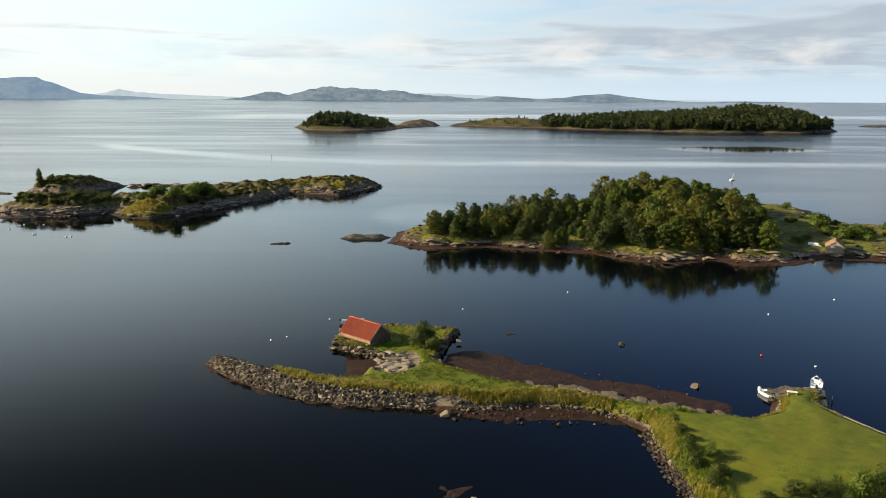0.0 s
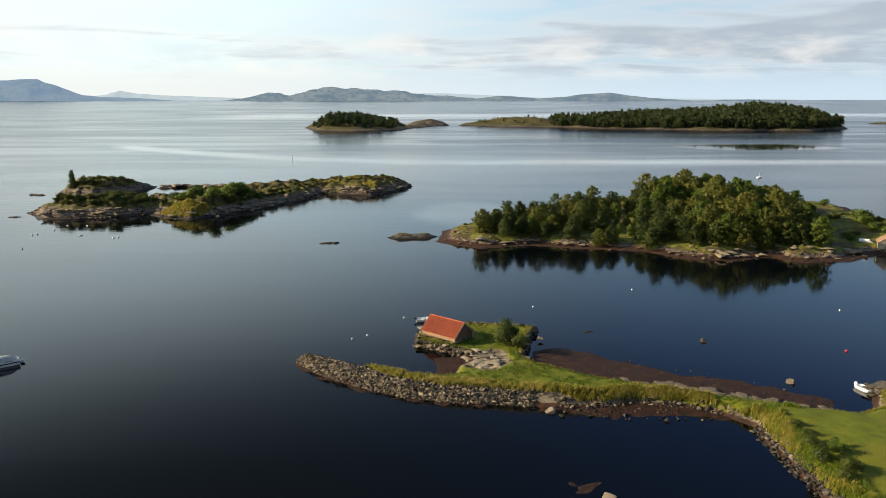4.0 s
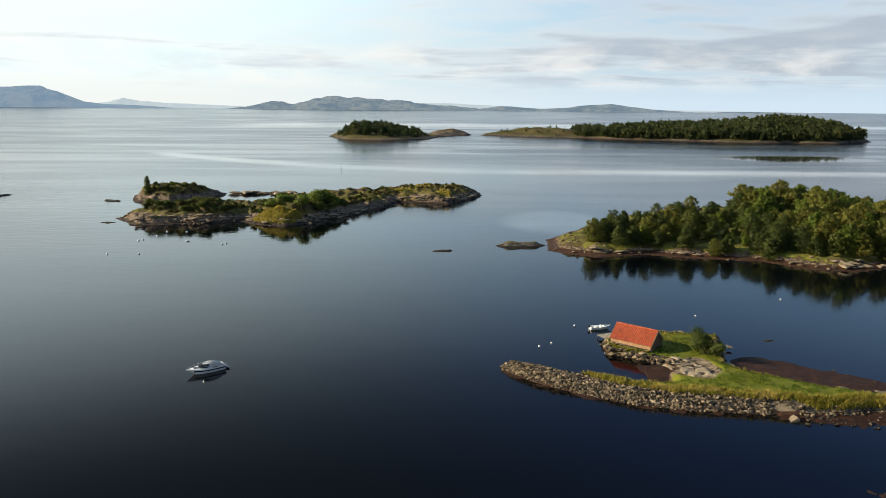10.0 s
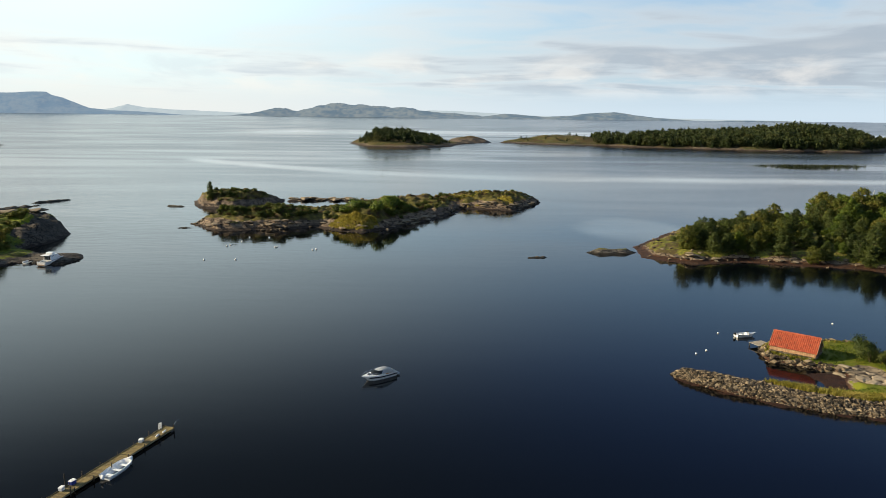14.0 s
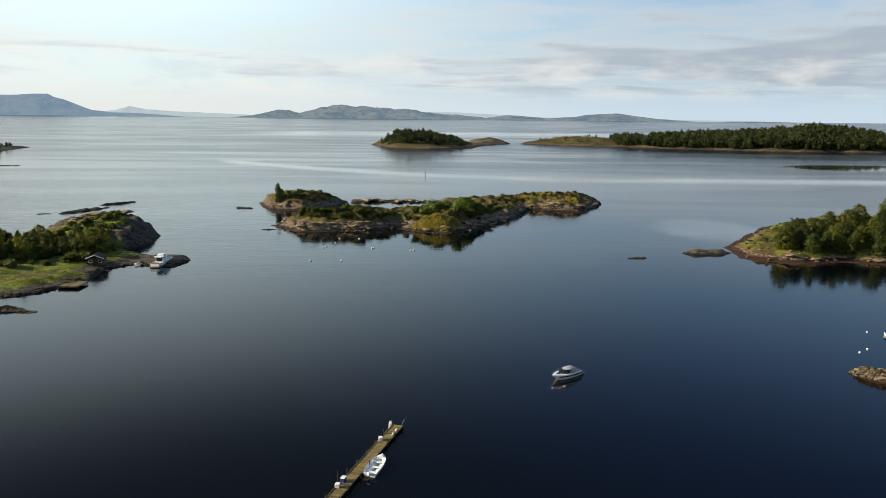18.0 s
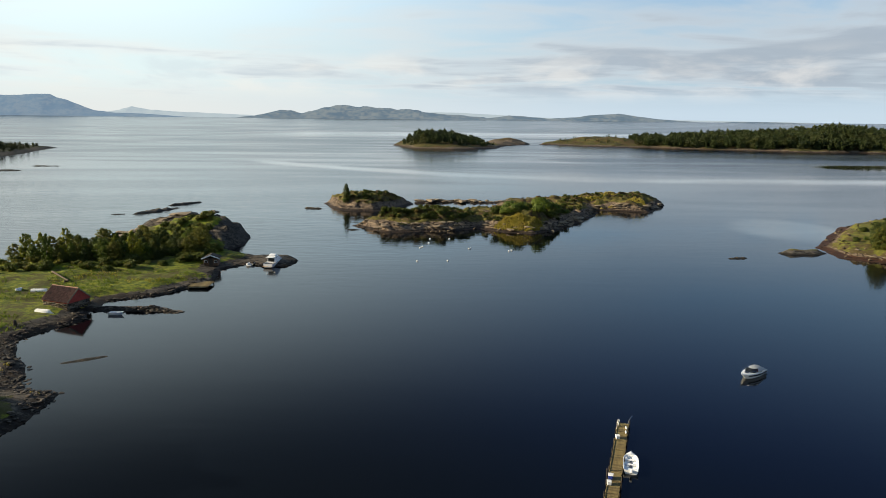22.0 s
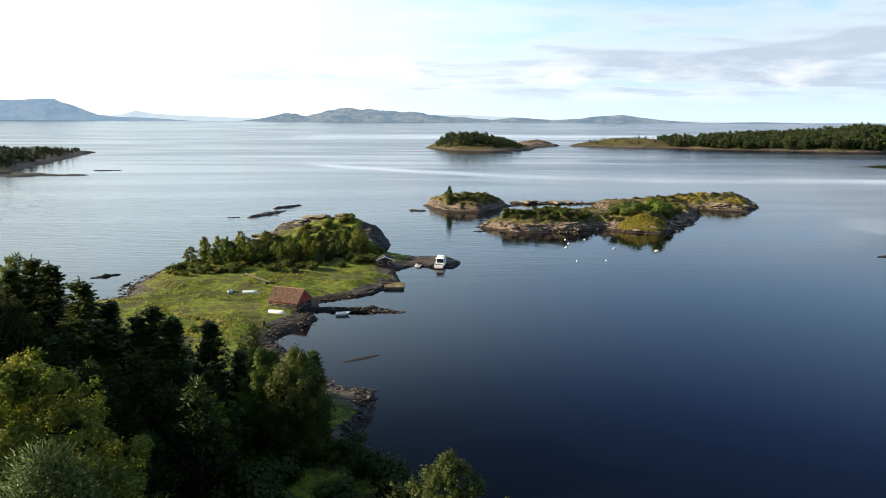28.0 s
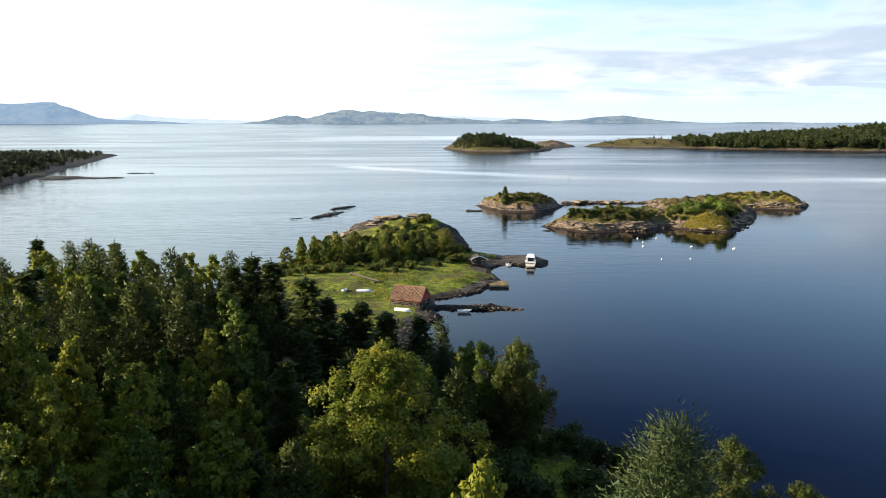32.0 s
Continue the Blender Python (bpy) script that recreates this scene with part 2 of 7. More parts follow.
SHORE = land_material("shore_ground", (0.085, 0.065, 0.048), (0.26, 0.19, 0.125), (0.07, 0.08, 0.012), (0.19, 0.175, 0.022), (0.075, 0.055, 0.02))
MEADOW = land_material("meadow_ground", (0.035, 0.030, 0.024), (0.13, 0.108, 0.084), (0.040, 0.066, 0.005), (0.200, 0.215, 0.012), (0.062, 0.058, 0.012), (0.014, 0.010, 0.007))
FARLAND = land_material("far_ground", (0.07, 0.057, 0.044), (0.22, 0.17, 0.12), (0.022, 0.028, 0.009), (0.10, 0.085, 0.021), (0.065, 0.044, 0.016), (0.026, 0.019, 0.013), 0.3)
DARKLAND = land_material("dark_point_ground", (0.03, 0.03, 0.028), (0.09, 0.085, 0.075), (0.02, 0.028, 0.010), (0.05, 0.06, 0.018), (0.03, 0.026, 0.014), (0.012, 0.011, 0.009), 0.4)
ISLET = land_material("islet_ground", (0.06, 0.045, 0.034), (0.27, 0.20, 0.135), (0.04, 0.043, 0.010), (0.145, 0.118, 0.024), (0.055, 0.036, 0.015), (0.02, 0.014, 0.010))
MUD = land_material("tidal_mud", (0.05, 0.03, 0.018), (0.13, 0.08, 0.045), (0.06, 0.06, 0.012), (0.1, 0.09, 0.02), (0.05, 0.035, 0.014), (0.020, 0.008, 0.0035))
SKERRY = land_material("skerry_ground", (0.06, 0.055, 0.05), (0.16, 0.14, 0.11), (0.06, 0.07, 0.02), (0.13, 0.12, 0.035), (0.10, 0.08, 0.03), (0.016, 0.014, 0.010))
LAWN = land_material("lawn_ground", (0.07, 0.055, 0.04), (0.22, 0.175, 0.12), (0.078, 0.096, 0.003), (0.130, 0.140, 0.006), (0.118, 0.118, 0.007), relief=0.35)
STONE = plain("rubble_stone", (0.15, 0.14, 0.125), (0.36, 0.33, 0.29), 2.0, 0.85, bump=0.5)
_m = Mat("stone_varied", 0.85)
_m.colour(_m.mix(_m.ramp(_m.noise(3.0, 5), 0.35, 0.65), _m.mix(_m.math('POWER', _m.random(), 2.0), (0.03, 0.025, 0.018), (0.30, 0.24, 0.165)), _m.mix(_m.random(), (0.06, 0.048, 0.034), (0.20, 0.155, 0.10))))
_m.bump(_m.noise(9.0), 0.5, 0.05)
STONES = _m.m
_m = Mat("rubble_varied", 0.85)
_m.colour(_m.mix(_m.ramp(_m.noise(3.0, 5), 0.35, 0.65), _m.mix(_m.math('POWER', _m.island(), 2.2), (0.014, 0.012, 0.009), (0.31, 0.24, 0.15)), _m.mix(_m.island(), (0.012, 0.009, 0.006), (0.17, 0.125, 0.075))))
_m.bump(_m.noise(9.0), 0.5, 0.05)
RUBBLE = _m.m

PALE_SLAB = plain("pale_slab_rock", (0.20, 0.155, 0.10), (0.36, 0.295, 0.205), 1.4, 0.85, bump=0.6)
_m = Mat("weedy_stone", 0.7)
_m.colour(_m.mix(_m.ramp(_m.noise(3.0, 5), 0.35, 0.65), _m.mix(_m.math('POWER', _m.island(), 3.0), (0.012, 0.010, 0.008), (0.15, 0.12, 0.09)), _m.mix(_m.island(), (0.013, 0.010, 0.007), (0.07, 0.052, 0.036))))
_m.bump(_m.noise(9.0), 0.5, 0.05)
WEEDSTONE = _m.m

_m = Mat("sea_water", 0.04, 0.0, 0.5)
_m.b.inputs["IOR"].default_value = 1.333
place = _m.t.nodes.new("ShaderNodeSeparateXYZ")
_m.t.links.new(_m.coord.outputs["Object"], place.inputs[0])
drift = _m.noise(0.0035, 4, 0.5, (1.0, 4.2, 1.0), distort=1.2)
ruffle = _m.ramp(drift, 0.38, 0.62)
# long glassy slicks left by a passing boat, and a bright band near the horizon
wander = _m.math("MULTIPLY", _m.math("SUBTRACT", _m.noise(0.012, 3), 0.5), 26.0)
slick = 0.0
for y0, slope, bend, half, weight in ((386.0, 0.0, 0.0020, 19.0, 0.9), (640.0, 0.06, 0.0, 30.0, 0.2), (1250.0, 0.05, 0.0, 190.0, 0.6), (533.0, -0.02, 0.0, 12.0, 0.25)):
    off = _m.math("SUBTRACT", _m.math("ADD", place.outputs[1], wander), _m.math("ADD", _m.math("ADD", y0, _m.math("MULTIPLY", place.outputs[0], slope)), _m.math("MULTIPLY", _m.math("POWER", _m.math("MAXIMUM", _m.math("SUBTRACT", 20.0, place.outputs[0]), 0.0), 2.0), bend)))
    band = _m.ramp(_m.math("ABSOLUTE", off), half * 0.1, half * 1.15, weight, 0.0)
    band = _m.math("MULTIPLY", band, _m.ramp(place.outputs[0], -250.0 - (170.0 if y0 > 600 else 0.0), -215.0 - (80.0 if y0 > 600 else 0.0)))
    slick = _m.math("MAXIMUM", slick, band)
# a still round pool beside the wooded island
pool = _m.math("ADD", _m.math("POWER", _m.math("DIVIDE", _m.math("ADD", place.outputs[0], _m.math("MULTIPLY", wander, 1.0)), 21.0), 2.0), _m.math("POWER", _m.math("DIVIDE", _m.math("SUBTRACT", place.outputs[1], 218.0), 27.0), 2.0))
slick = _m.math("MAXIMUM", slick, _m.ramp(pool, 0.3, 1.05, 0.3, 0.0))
# reflected sky sheen of slicks and pool, painted pale into the base colour
painted_sheen = _m.math("MULTIPLY", slick, _m.math("MULTIPLY", _m.ramp(_m.noise(0.05, 4, 0.6, (0.25, 1.0, 1.0)), 0.3, 0.65, 0.55, 1.0), _m.ramp(_m.noise(0.011, 3, 0.5), 0.34, 0.52, 0.5, 1.0)))
_m.colour(_m.mix(painted_sheen, _m.mix(_m.ramp(_m.noise(0.006, 3), 0.35, 0.65), (0.0010, 0.0015, 0.0021), (0.0012, 0.0020, 0.0036)), (0.40, 0.45, 0.47)))
distance = _m.ramp(place.outputs[1], 150.0, 620.0)
rough = _m.math("ADD", _m.math("ADD", 0.05, _m.math("MULTIPLY", ruffle, 0.07)), _m.math("MULTIPLY", distance, 0.10))
# glassy water that mirrors the far island's wood
mirror = _m.math("ADD", _m.math("POWER", _m.math("DIVIDE", _m.math("SUBTRACT", _m.math("ADD", place.outputs[0], _m.math("MULTIPLY", wander, 2.0)), 215.0), 62.0), 2.0), _m.math("POWER", _m.math("DIVIDE", _m.math("SUBTRACT", _m.math("ADD", place.outputs[1], wander), 498.0), 34.0), 2.0))
mirror = _m.ramp(mirror, 0.5, 1.1, 1.0, 0.0)
rough = _m.math("MULTIPLY", rough, _m.math("SUBTRACT", 1.0, _m.math("MULTIPLY", mirror, 0.72)))
_m.rough(_m.math("MULTIPLY", rough, _m.math("SUBTRACT", 1.0, _m.math("MULTIPLY", slick, 0.7))))
west = _m.ramp(place.outputs[0], -60.0, -230.0)
offshore = _m.math("MULTIPLY", _m.ramp(place.outputs[1], 110.0, 230.0), _m.math("ADD", 0.1, west))
swell = _m.noise(0.20, 2, 0.5, (0.16, 1.0, 1.0), distort=0.25)
chop = _m.noise(0.62, 2, 0.5, (0.25, 1.0, 1.0), distort=0.3)
ripple = _m.noise(1.6, 3, 0.5, (0.6, 1.2, 1.0))
h = _m.math("ADD", _m.math("MULTIPLY", swell, _m.math("ADD", 0.07, _m.math("MULTIPLY", offshore, 0.95))), _m.math("MULTIPLY", _m.math("MULTIPLY", chop, _m.math("ADD", 0.03, offshore)), 1.4))
h = _m.math("ADD", h, _m.math("MULTIPLY", _m.math("MULTIPLY", ripple, ruffle), 0.06))
h = _m.math("MULTIPLY", h, _m.math("SUBTRACT", 1.0, _m.math("MULTIPLY", slick, 0.8)))
h = _m.math("MULTIPLY", h, _m.math("MULTIPLY", _m.ramp(place.outputs[1], 270.0, 500.0, 1.0, 0.0), _m.math("SUBTRACT", 1.0, mirror)))
_m.bump(h, 0.21, 0.4)
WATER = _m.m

BARK = plain("pine_bark", (0.06, 0.045, 0.035), (0.14, 0.10, 0.075), 4.0, 0.9, bump=0.6)
BIRCH_BARK = plain("birch_bark", (0.10, 0.085, 0.07), (0.32, 0.30, 0.27), 3.0, 0.8)
BIRCH_LEAF = leafy("birch_leaf", (0.105, 0.135, 0.011), (0.23, 0.235, 0.019), (0.265, 0.245, 0.024))
LUSH_LEAF = leafy("lush_leaf", (0.05, 0.085, 0.011), (0.125, 0.165, 0.02), (0.165, 0.19, 0.024))
PINE_LEAF = leafy("pine_needle", (0.032, 0.050, 0.012), (0.078, 0.098, 0.02), (0.094, 0.108, 0.022))
FAR_LEAF = leafy("far_needle", (0.018, 0.034, 0.012), (0.06, 0.075, 0.02), (0.085, 0.088, 0.024), 0.05)
# far needles again, darkened to hold the shade of the point's unlit side
SHADED_FAR_LEAF = leafy("shaded_far_needle", (0.010, 0.018, 0.009), (0.032, 0.042, 0.016), (0.045, 0.05, 0.018), 0.05)
SPRUCE_LEAF = leafy("blue_spruce_needle", (0.045, 0.075, 0.024), (0.10, 0.135, 0.045), (0.125, 0.15, 0.055))
SHRUB_LEAF = leafy("shrub_leaf", (0.04, 0.06, 0.010), (0.095, 0.115, 0.018), (0.14, 0.13, 0.03))
RUST_LEAF = leafy("rowan_leaf", (0.08, 0.10, 0.014), (0.15, 0.145, 0.024), (0.19, 0.15, 0.03))
HEATH_LEAF = leafy("heather", (0.045, 0.036, 0.014), (0.115, 0.085, 0.028), (0.14, 0.10, 0.03))
GRASS = leafy("tall_grass", (0.20, 0.19, 0.024), (0.38, 0.31, 0.055), (0.44, 0.35, 0.10), 0.3)
SHORT_GRASS = leafy("short_green_grass", (0.07, 0.12, 0.008), (0.17, 0.21, 0.016), (0.24, 0.23, 0.03), 0.3)

# ---- building helpers ----


def mesh_of(name, verts, faces, material, smooth=False, normals=None):
    me = bpy.data.meshes.new(name)
    me.from_pydata([tuple(v) for v in verts] if not isinstance(verts, np.ndarray) else verts.tolist(), [], faces if isinstance(faces, list) else faces.tolist())
    for mt in material if isinstance(material, (list, tuple)) else [material]:
        me.materials.append(mt)
    if smooth:
        me.polygons.foreach_set("use_smooth", np.ones(len(me.polygons), bool))
    me.update()
    if normals is not None:
        me.polygons.foreach_set("use_smooth", np.ones(len(me.polygons), bool))
        me.normals_split_custom_set_from_vertices(normals.tolist())
    return me


def thing(name, m, label, category, group="", kind=""):
    """An Empty at a thing's base, to hold its parts."""
    ob = new(name)
    ob.empty_display_size = 0.3
    ob.matrix_world = m
    return tagged(ob, label, category, group, kind)


def part(name, bm, material, parent, label="", smooth=False):
    """Links a bmesh as one mesh object under a thing or a part, in its parent's own axes."""
    me = bpy.data.meshes.new(name)
    bm.to_mesh(me)
    bm.free()
    return part_mesh(name, me, material, parent, label, smooth)


def part_mesh(name, me, material, parent, label="", smooth=False):
    if material is not None and not me.materials:
        me.materials.append(material)
    if smooth:
        me.polygons.foreach_set("use_smooth", np.ones(len(me.polygons), bool))
    ob = new(name, me)
    ob.parent = parent
    return tagged(ob, label)


def box(bm, lo, hi, bevel=0.0, m=None):
    """An axis-aligned block with worn edges."""
    made = bmesh.ops.create_cube(bm, size=1.0)["verts"]
    for v in made:
        v.co = Vector([lo[k] + (v.co[k] + 0.5) * (hi[k] - lo[k]) for k in range(3)])
    if bevel:
        edges = {e for v in made for e in v.link_edges}
        made = list({v for f in bmesh.ops.bevel(bm, geom=list(edges), offset=bevel, segments=1, affect="EDGES")["faces"] for v in f.verts} | {v for v in made if v.is_valid})
    if m is not None:
        bmesh.ops.transform(bm, matrix=m, verts=made)
    return made


def tube(bm, a, b, ra, rb=None, sides=8):
    """A round bar from a to b."""
    a, b = Vector(a), Vector(b)
    rb = ra if rb is None else rb
    turn = (b - a).to_track_quat("Z", "Y").to_matrix()
    rings = [[bm.verts.new(p + turn @ Vector((r * math.cos(k * math.tau / sides), r * math.sin(k * math.tau / sides), 0))) for k in range(sides)] for p, r in ((a, ra), (b, rb))]
    for k in range(sides):
        bm.faces.new((rings[0][k], rings[0][(k + 1) % sides], rings[1][(k + 1) % sides], rings[1][k]))
    bm.faces.new(rings[1])
    bm.faces.new(rings[0][::-1])
    return rings


def loft(bm, sections, close=True, caps=True):
    """Skins a row of sections, each a list of points."""
    rings = [[bm.verts.new(p) for p in s] for s in sections]
    n = len(rings[0])
    for r, q in zip(rings, rings[1:]):
        for k in range(n if close else n - 1):
            bm.faces.new((r[k], r[(k + 1) % n], q[(k + 1) % n], q[k]))
    if caps and close:
        bm.faces.new(rings[0][::-1])
        bm.faces.new(rings[-1])
    return rings


LATTICE = np.random.RandomState(7).rand(256, 256)


def field(x, y, size, octaves=4, seed=0):
    """Smooth random heights in -1..1, of features about size metres wide."""
    x, y = np.asarray(x, float) / size + 17.3 * seed, np.asarray(y, float) / size + 5.1 * seed
    total, weight, norm = 0.0, 1.0, 0.0
    for _ in range(octaves):
        i, j = np.floor(x).astype(int), np.floor(y).astype(int)
        u, v = x - i, y - j
        u, v = u * u * (3 - 2 * u), v * v * (3 - 2 * v)
        g = lambda a, b: LATTICE[a % 256, b % 256]
        total = total + weight * ((g(i, j) * (1 - u) + g(i + 1, j) * u) * (1 - v) + (g(i, j + 1) * (1 - u) + g(i + 1, j + 1) * u) * v)
        norm += weight
        x, y, weight = x * 2.03 + 31.7, y * 2.03 + 11.9, weight * 0.5
    return 2 * total / norm - 1


def inside(poly, x, y):
    """Metres from the outline, positive within."""
    x, y = np.asarray(x, float), np.asarray(y, float)
    best, within = np.full(x.shape, 1e9), np.zeros(x.shape, bool)
    for (ax, ay), (bx, by) in zip(poly, poly[1:] + poly[:1]):
        dx, dy = bx - ax, by - ay
        t = np.clip(((x - ax) * dx + (y - ay) * dy) / (dx * dx + dy * dy + 1e-9), 0, 1)
        best = np.minimum(best, np.hypot(x - ax - t * dx, y - ay - t * dy))
        cross = (ay > y) != (by > y)
        with np.errstate(divide="ignore", invalid="ignore"):
            within ^= cross & (x < (bx - ax) * (y - ay) / (by - ay if by != ay else 1e-9) + ax)
    return np.where(within, best, -best)


def within(poly, x, y):
    """The same as inside(), for one point."""
    best, odd = 1e18, False
    ax, ay = poly[-1]
    for bx, by in poly:
        dx, dy = bx - ax, by - ay
        t = ((x - ax) * dx + (y - ay) * dy) / (dx * dx + dy * dy + 1e-9)
        t = 0.0 if t < 0 else 1.0 if t > 1 else t
        d = (x - ax - t * dx) ** 2 + (y - ay - t * dy) ** 2
        if d < best:
            best = d
        if (ay > y) != (by > y) and x < dx * (y - ay) / dy + ax:
            odd = not odd
        ax, ay = bx, by
    return math.sqrt(best) if odd else -math.sqrt(best)


def hill(x, y, cx, cy, rx, ry, turn=0.0):
    c, s = math.cos(radians(turn)), math.sin(radians(turn))
    dx, dy = x - cx, y - cy
    return np.exp(-(((dx * c + dy * s) / rx) ** 2 + ((-dx * s + dy * c) / ry) ** 2))


def smooth01(v, lo, hi):
    t = np.clip((v - lo) / (hi - lo), 0, 1)
    return t * t * (3 - 2 * t)


def terrain(name, poly, cell, height, masks, material, label, wobble=1.0, category="ground", pad=3.0):
    """A sheet of land: height(x, y, s) in metres by the distance s from the shore, masks -> (veg, mud) between 0 and 1."""
    px, py = np.array(poly).T
    xs, ys = np.arange(px.min() - pad, px.max() + pad, cell), np.arange(py.min() - pad, py.max() + pad, cell)
    X, Y = np.meshgrid(xs, ys)
    X = X + field(X, Y, cell * 2.1, 1, 3) * cell * 0.3
    Y = Y + field(X, Y, cell * 2.1, 1, 4) * cell * 0.3
    S = inside(poly, X, Y) + wobble * field(X, Y, 7 * wobble + 1, 4, 1)
    Z = np.where(S > 0, height(X, Y, np.maximum(S, 0)), np.maximum(S * 0.5, -1.2))
    veg, mud = masks(X, Y, S, Z)
    keep = (S > -1.6)
    n, w = X.shape
    quad = keep[:-1, :-1] | keep[1:, :-1] | keep[:-1, 1:] | keep[1:, 1:]
    r, c = np.nonzero(quad)
    a = r * w + c
    faces = np.stack([a, a + 1, a + w + 1, a + w], 1)
    used, faces = np.unique(faces, return_inverse=True)
    verts = np.stack([X.ravel(), Y.ravel(), Z.ravel()], 1)[used]
    me = mesh_of(name, verts, faces.reshape(-1, 4), material, smooth=True)
    for key, values in (("veg", veg), ("mud", mud)):
        at = me.attributes.new(key, "FLOAT", "POINT")
        at.data.foreach_set("value", np.ascontiguousarray(values.ravel()[used], dtype=np.float32))
    ob = new(name, me)
    tagged(ob, label, category, kind="structure")

    def ground(x, y):
        u, v = (x - xs[0]) / cell, (y - ys[0]) / cell
        i, j = int(u), int(v)
        if not (0 <= i < len(xs) - 1 and 0 <= j < len(ys) - 1):
            return -0.3
        u, v = u - i, v - j
        z = (Z[j, i] * (1 - u) + Z[j, i + 1] * u) * (1 - v) + (Z[j + 1, i] * (1 - u) + Z[j + 1, i + 1] * u) * v
        return float(z) if z > 0 else -0.3

    return ob, ground


# ---- plants ----


def leaf_cloud(rs, centres, radii, count, size, flat=0.5, droop=0.0, thin=1.0, spiky=False):
    """Small pointed leaves scattered through clumps; returns vertices, faces and soft normals."""
    centres, radii = np.array(centres), np.array(radii)
    pick = rs.choice(len(centres), count, p=radii ** 1.6 / (radii ** 1.6).sum())
    way = rs.normal(size=(count, 3))
    way /= np.linalg.norm(way, axis=1)[:, None]
    far = radii[pick] * np.abs(rs.normal(0.72, 0.30, count))
    at = centres[pick] + way * far[:, None] * np.array([1 - 0.6 * droop, 1 - 0.6 * droop, 0.72 + 1.6 * droop])
    at[:, 2] -= droop * rs.rand(count) ** 2 * radii[pick]
    n = way * 1.1 + np.array([0, 0, 0.25]) + rs.normal(size=(count, 3)) * flat
    n /= np.linalg.norm(n, axis=1)[:, None]
    u = np.cross(n, rs.normal(size=(count, 3)))
    u /= np.linalg.norm(u, axis=1)[:, None] + 1e-9
    v = np.cross(n, u)
    if spiky:
        v = way * 0.8 + rs.normal(size=(count, 3)) * 0.35 + np.array([0, 0, 0.3])
        v /= np.linalg.norm(v, axis=1)[:, None]
        u = np.cross(v, rs.normal(size=(count, 3)))
        u /= np.linalg.norm(u, axis=1)[:, None] + 1e-9
    s = size * rs.uniform(0.6, 1.35, count)[:, None]
    verts = np.stack([at - u * s * 0.55 * thin, at + u * s * 0.55 * thin, at + v * s * 1.05], 1).reshape(-1, 3)
    out = at - centres.mean(axis=0)
    out /= np.linalg.norm(out, axis=1)[:, None] + 1e-9
    soft = way * 0.35 + n * 0.55 + out * 0.45 + np.array([0, 0, 0.1])
    soft /= np.linalg.norm(soft, axis=1)[:, None]
    return verts, np.arange(count * 3).reshape(-1, 3), np.repeat(soft, 3, axis=0)


def trunk_mesh(rs, top, radius, limbs, bark, lean=0.012):
    bm = bmesh.new()
    spine = [Vector((rs.normal() * lean * z, rs.normal() * lean * z, z)) for z in np.linspace(-0.4, top * 0.82, 6)]
    for k, (a, b) in enumerate(zip(spine, spine[1:])):
        tube(bm, a, b, radius * (1 - k / 6.5), radius * (1 - (k + 1) / 6.5), 6)
    for z, length, rise in limbs:
        a = rs.uniform(0, math.tau)
        foot = Vector((0, 0, z))
        tip = foot + Vector((math.cos(a) * length, math.sin(a) * length, rise))
        tube(bm, foot, tip, radius * 0.35, radius * 0.08, 4)
    me = bpy.data.meshes.new("trunk")
    bm.to_mesh(me)
    bm.free()
    me.materials.append(bark)
    return me


def broadleaf(seed, tall, wide, leaves, size, leaf, bark, droop=0.0, clumps=26, bare=0.18):
    """A leafy tree: trunk and limbs, and a crown of many uneven clumps of leaves."""
    rs = np.random.RandomState(seed)
    centres, radii = [], []
    for k in range(clumps):
        z = tall * (bare + (0.97 - bare) * (k + rs.rand()) / clumps)
        t = (z / tall - bare) / (1 - bare)
        spread = wide * (math.sin(math.pi * min(1, 0.15 + 0.83 * t) ** 0.8) ** 0.7) * 0.5
        a, far = rs.uniform(0, math.tau), rs.uniform(0.08, 1.0) ** 0.65 * spread * rs.uniform(0.7, 1.2)
        centres.append((math.cos(a) * far, math.sin(a) * far, z))
        radii.append(wide * rs.uniform(0.10, 0.21) * (1.15 - 0.5 * t) * (30 / clumps) ** 0.35)
    verts, faces, normals = leaf_cloud(rs, centres, radii, leaves, size, 0.6, droop)
    crown = mesh_of("crown", verts, faces, leaf, normals=normals)
    limbs = [(tall * rs.uniform(0.2, 0.8), wide * rs.uniform(0.12, 0.26), tall * rs.uniform(0.03, 0.1)) for _ in range(7)]
    return trunk_mesh(rs, tall * 0.9, 0.012 * tall, limbs, bark), crown


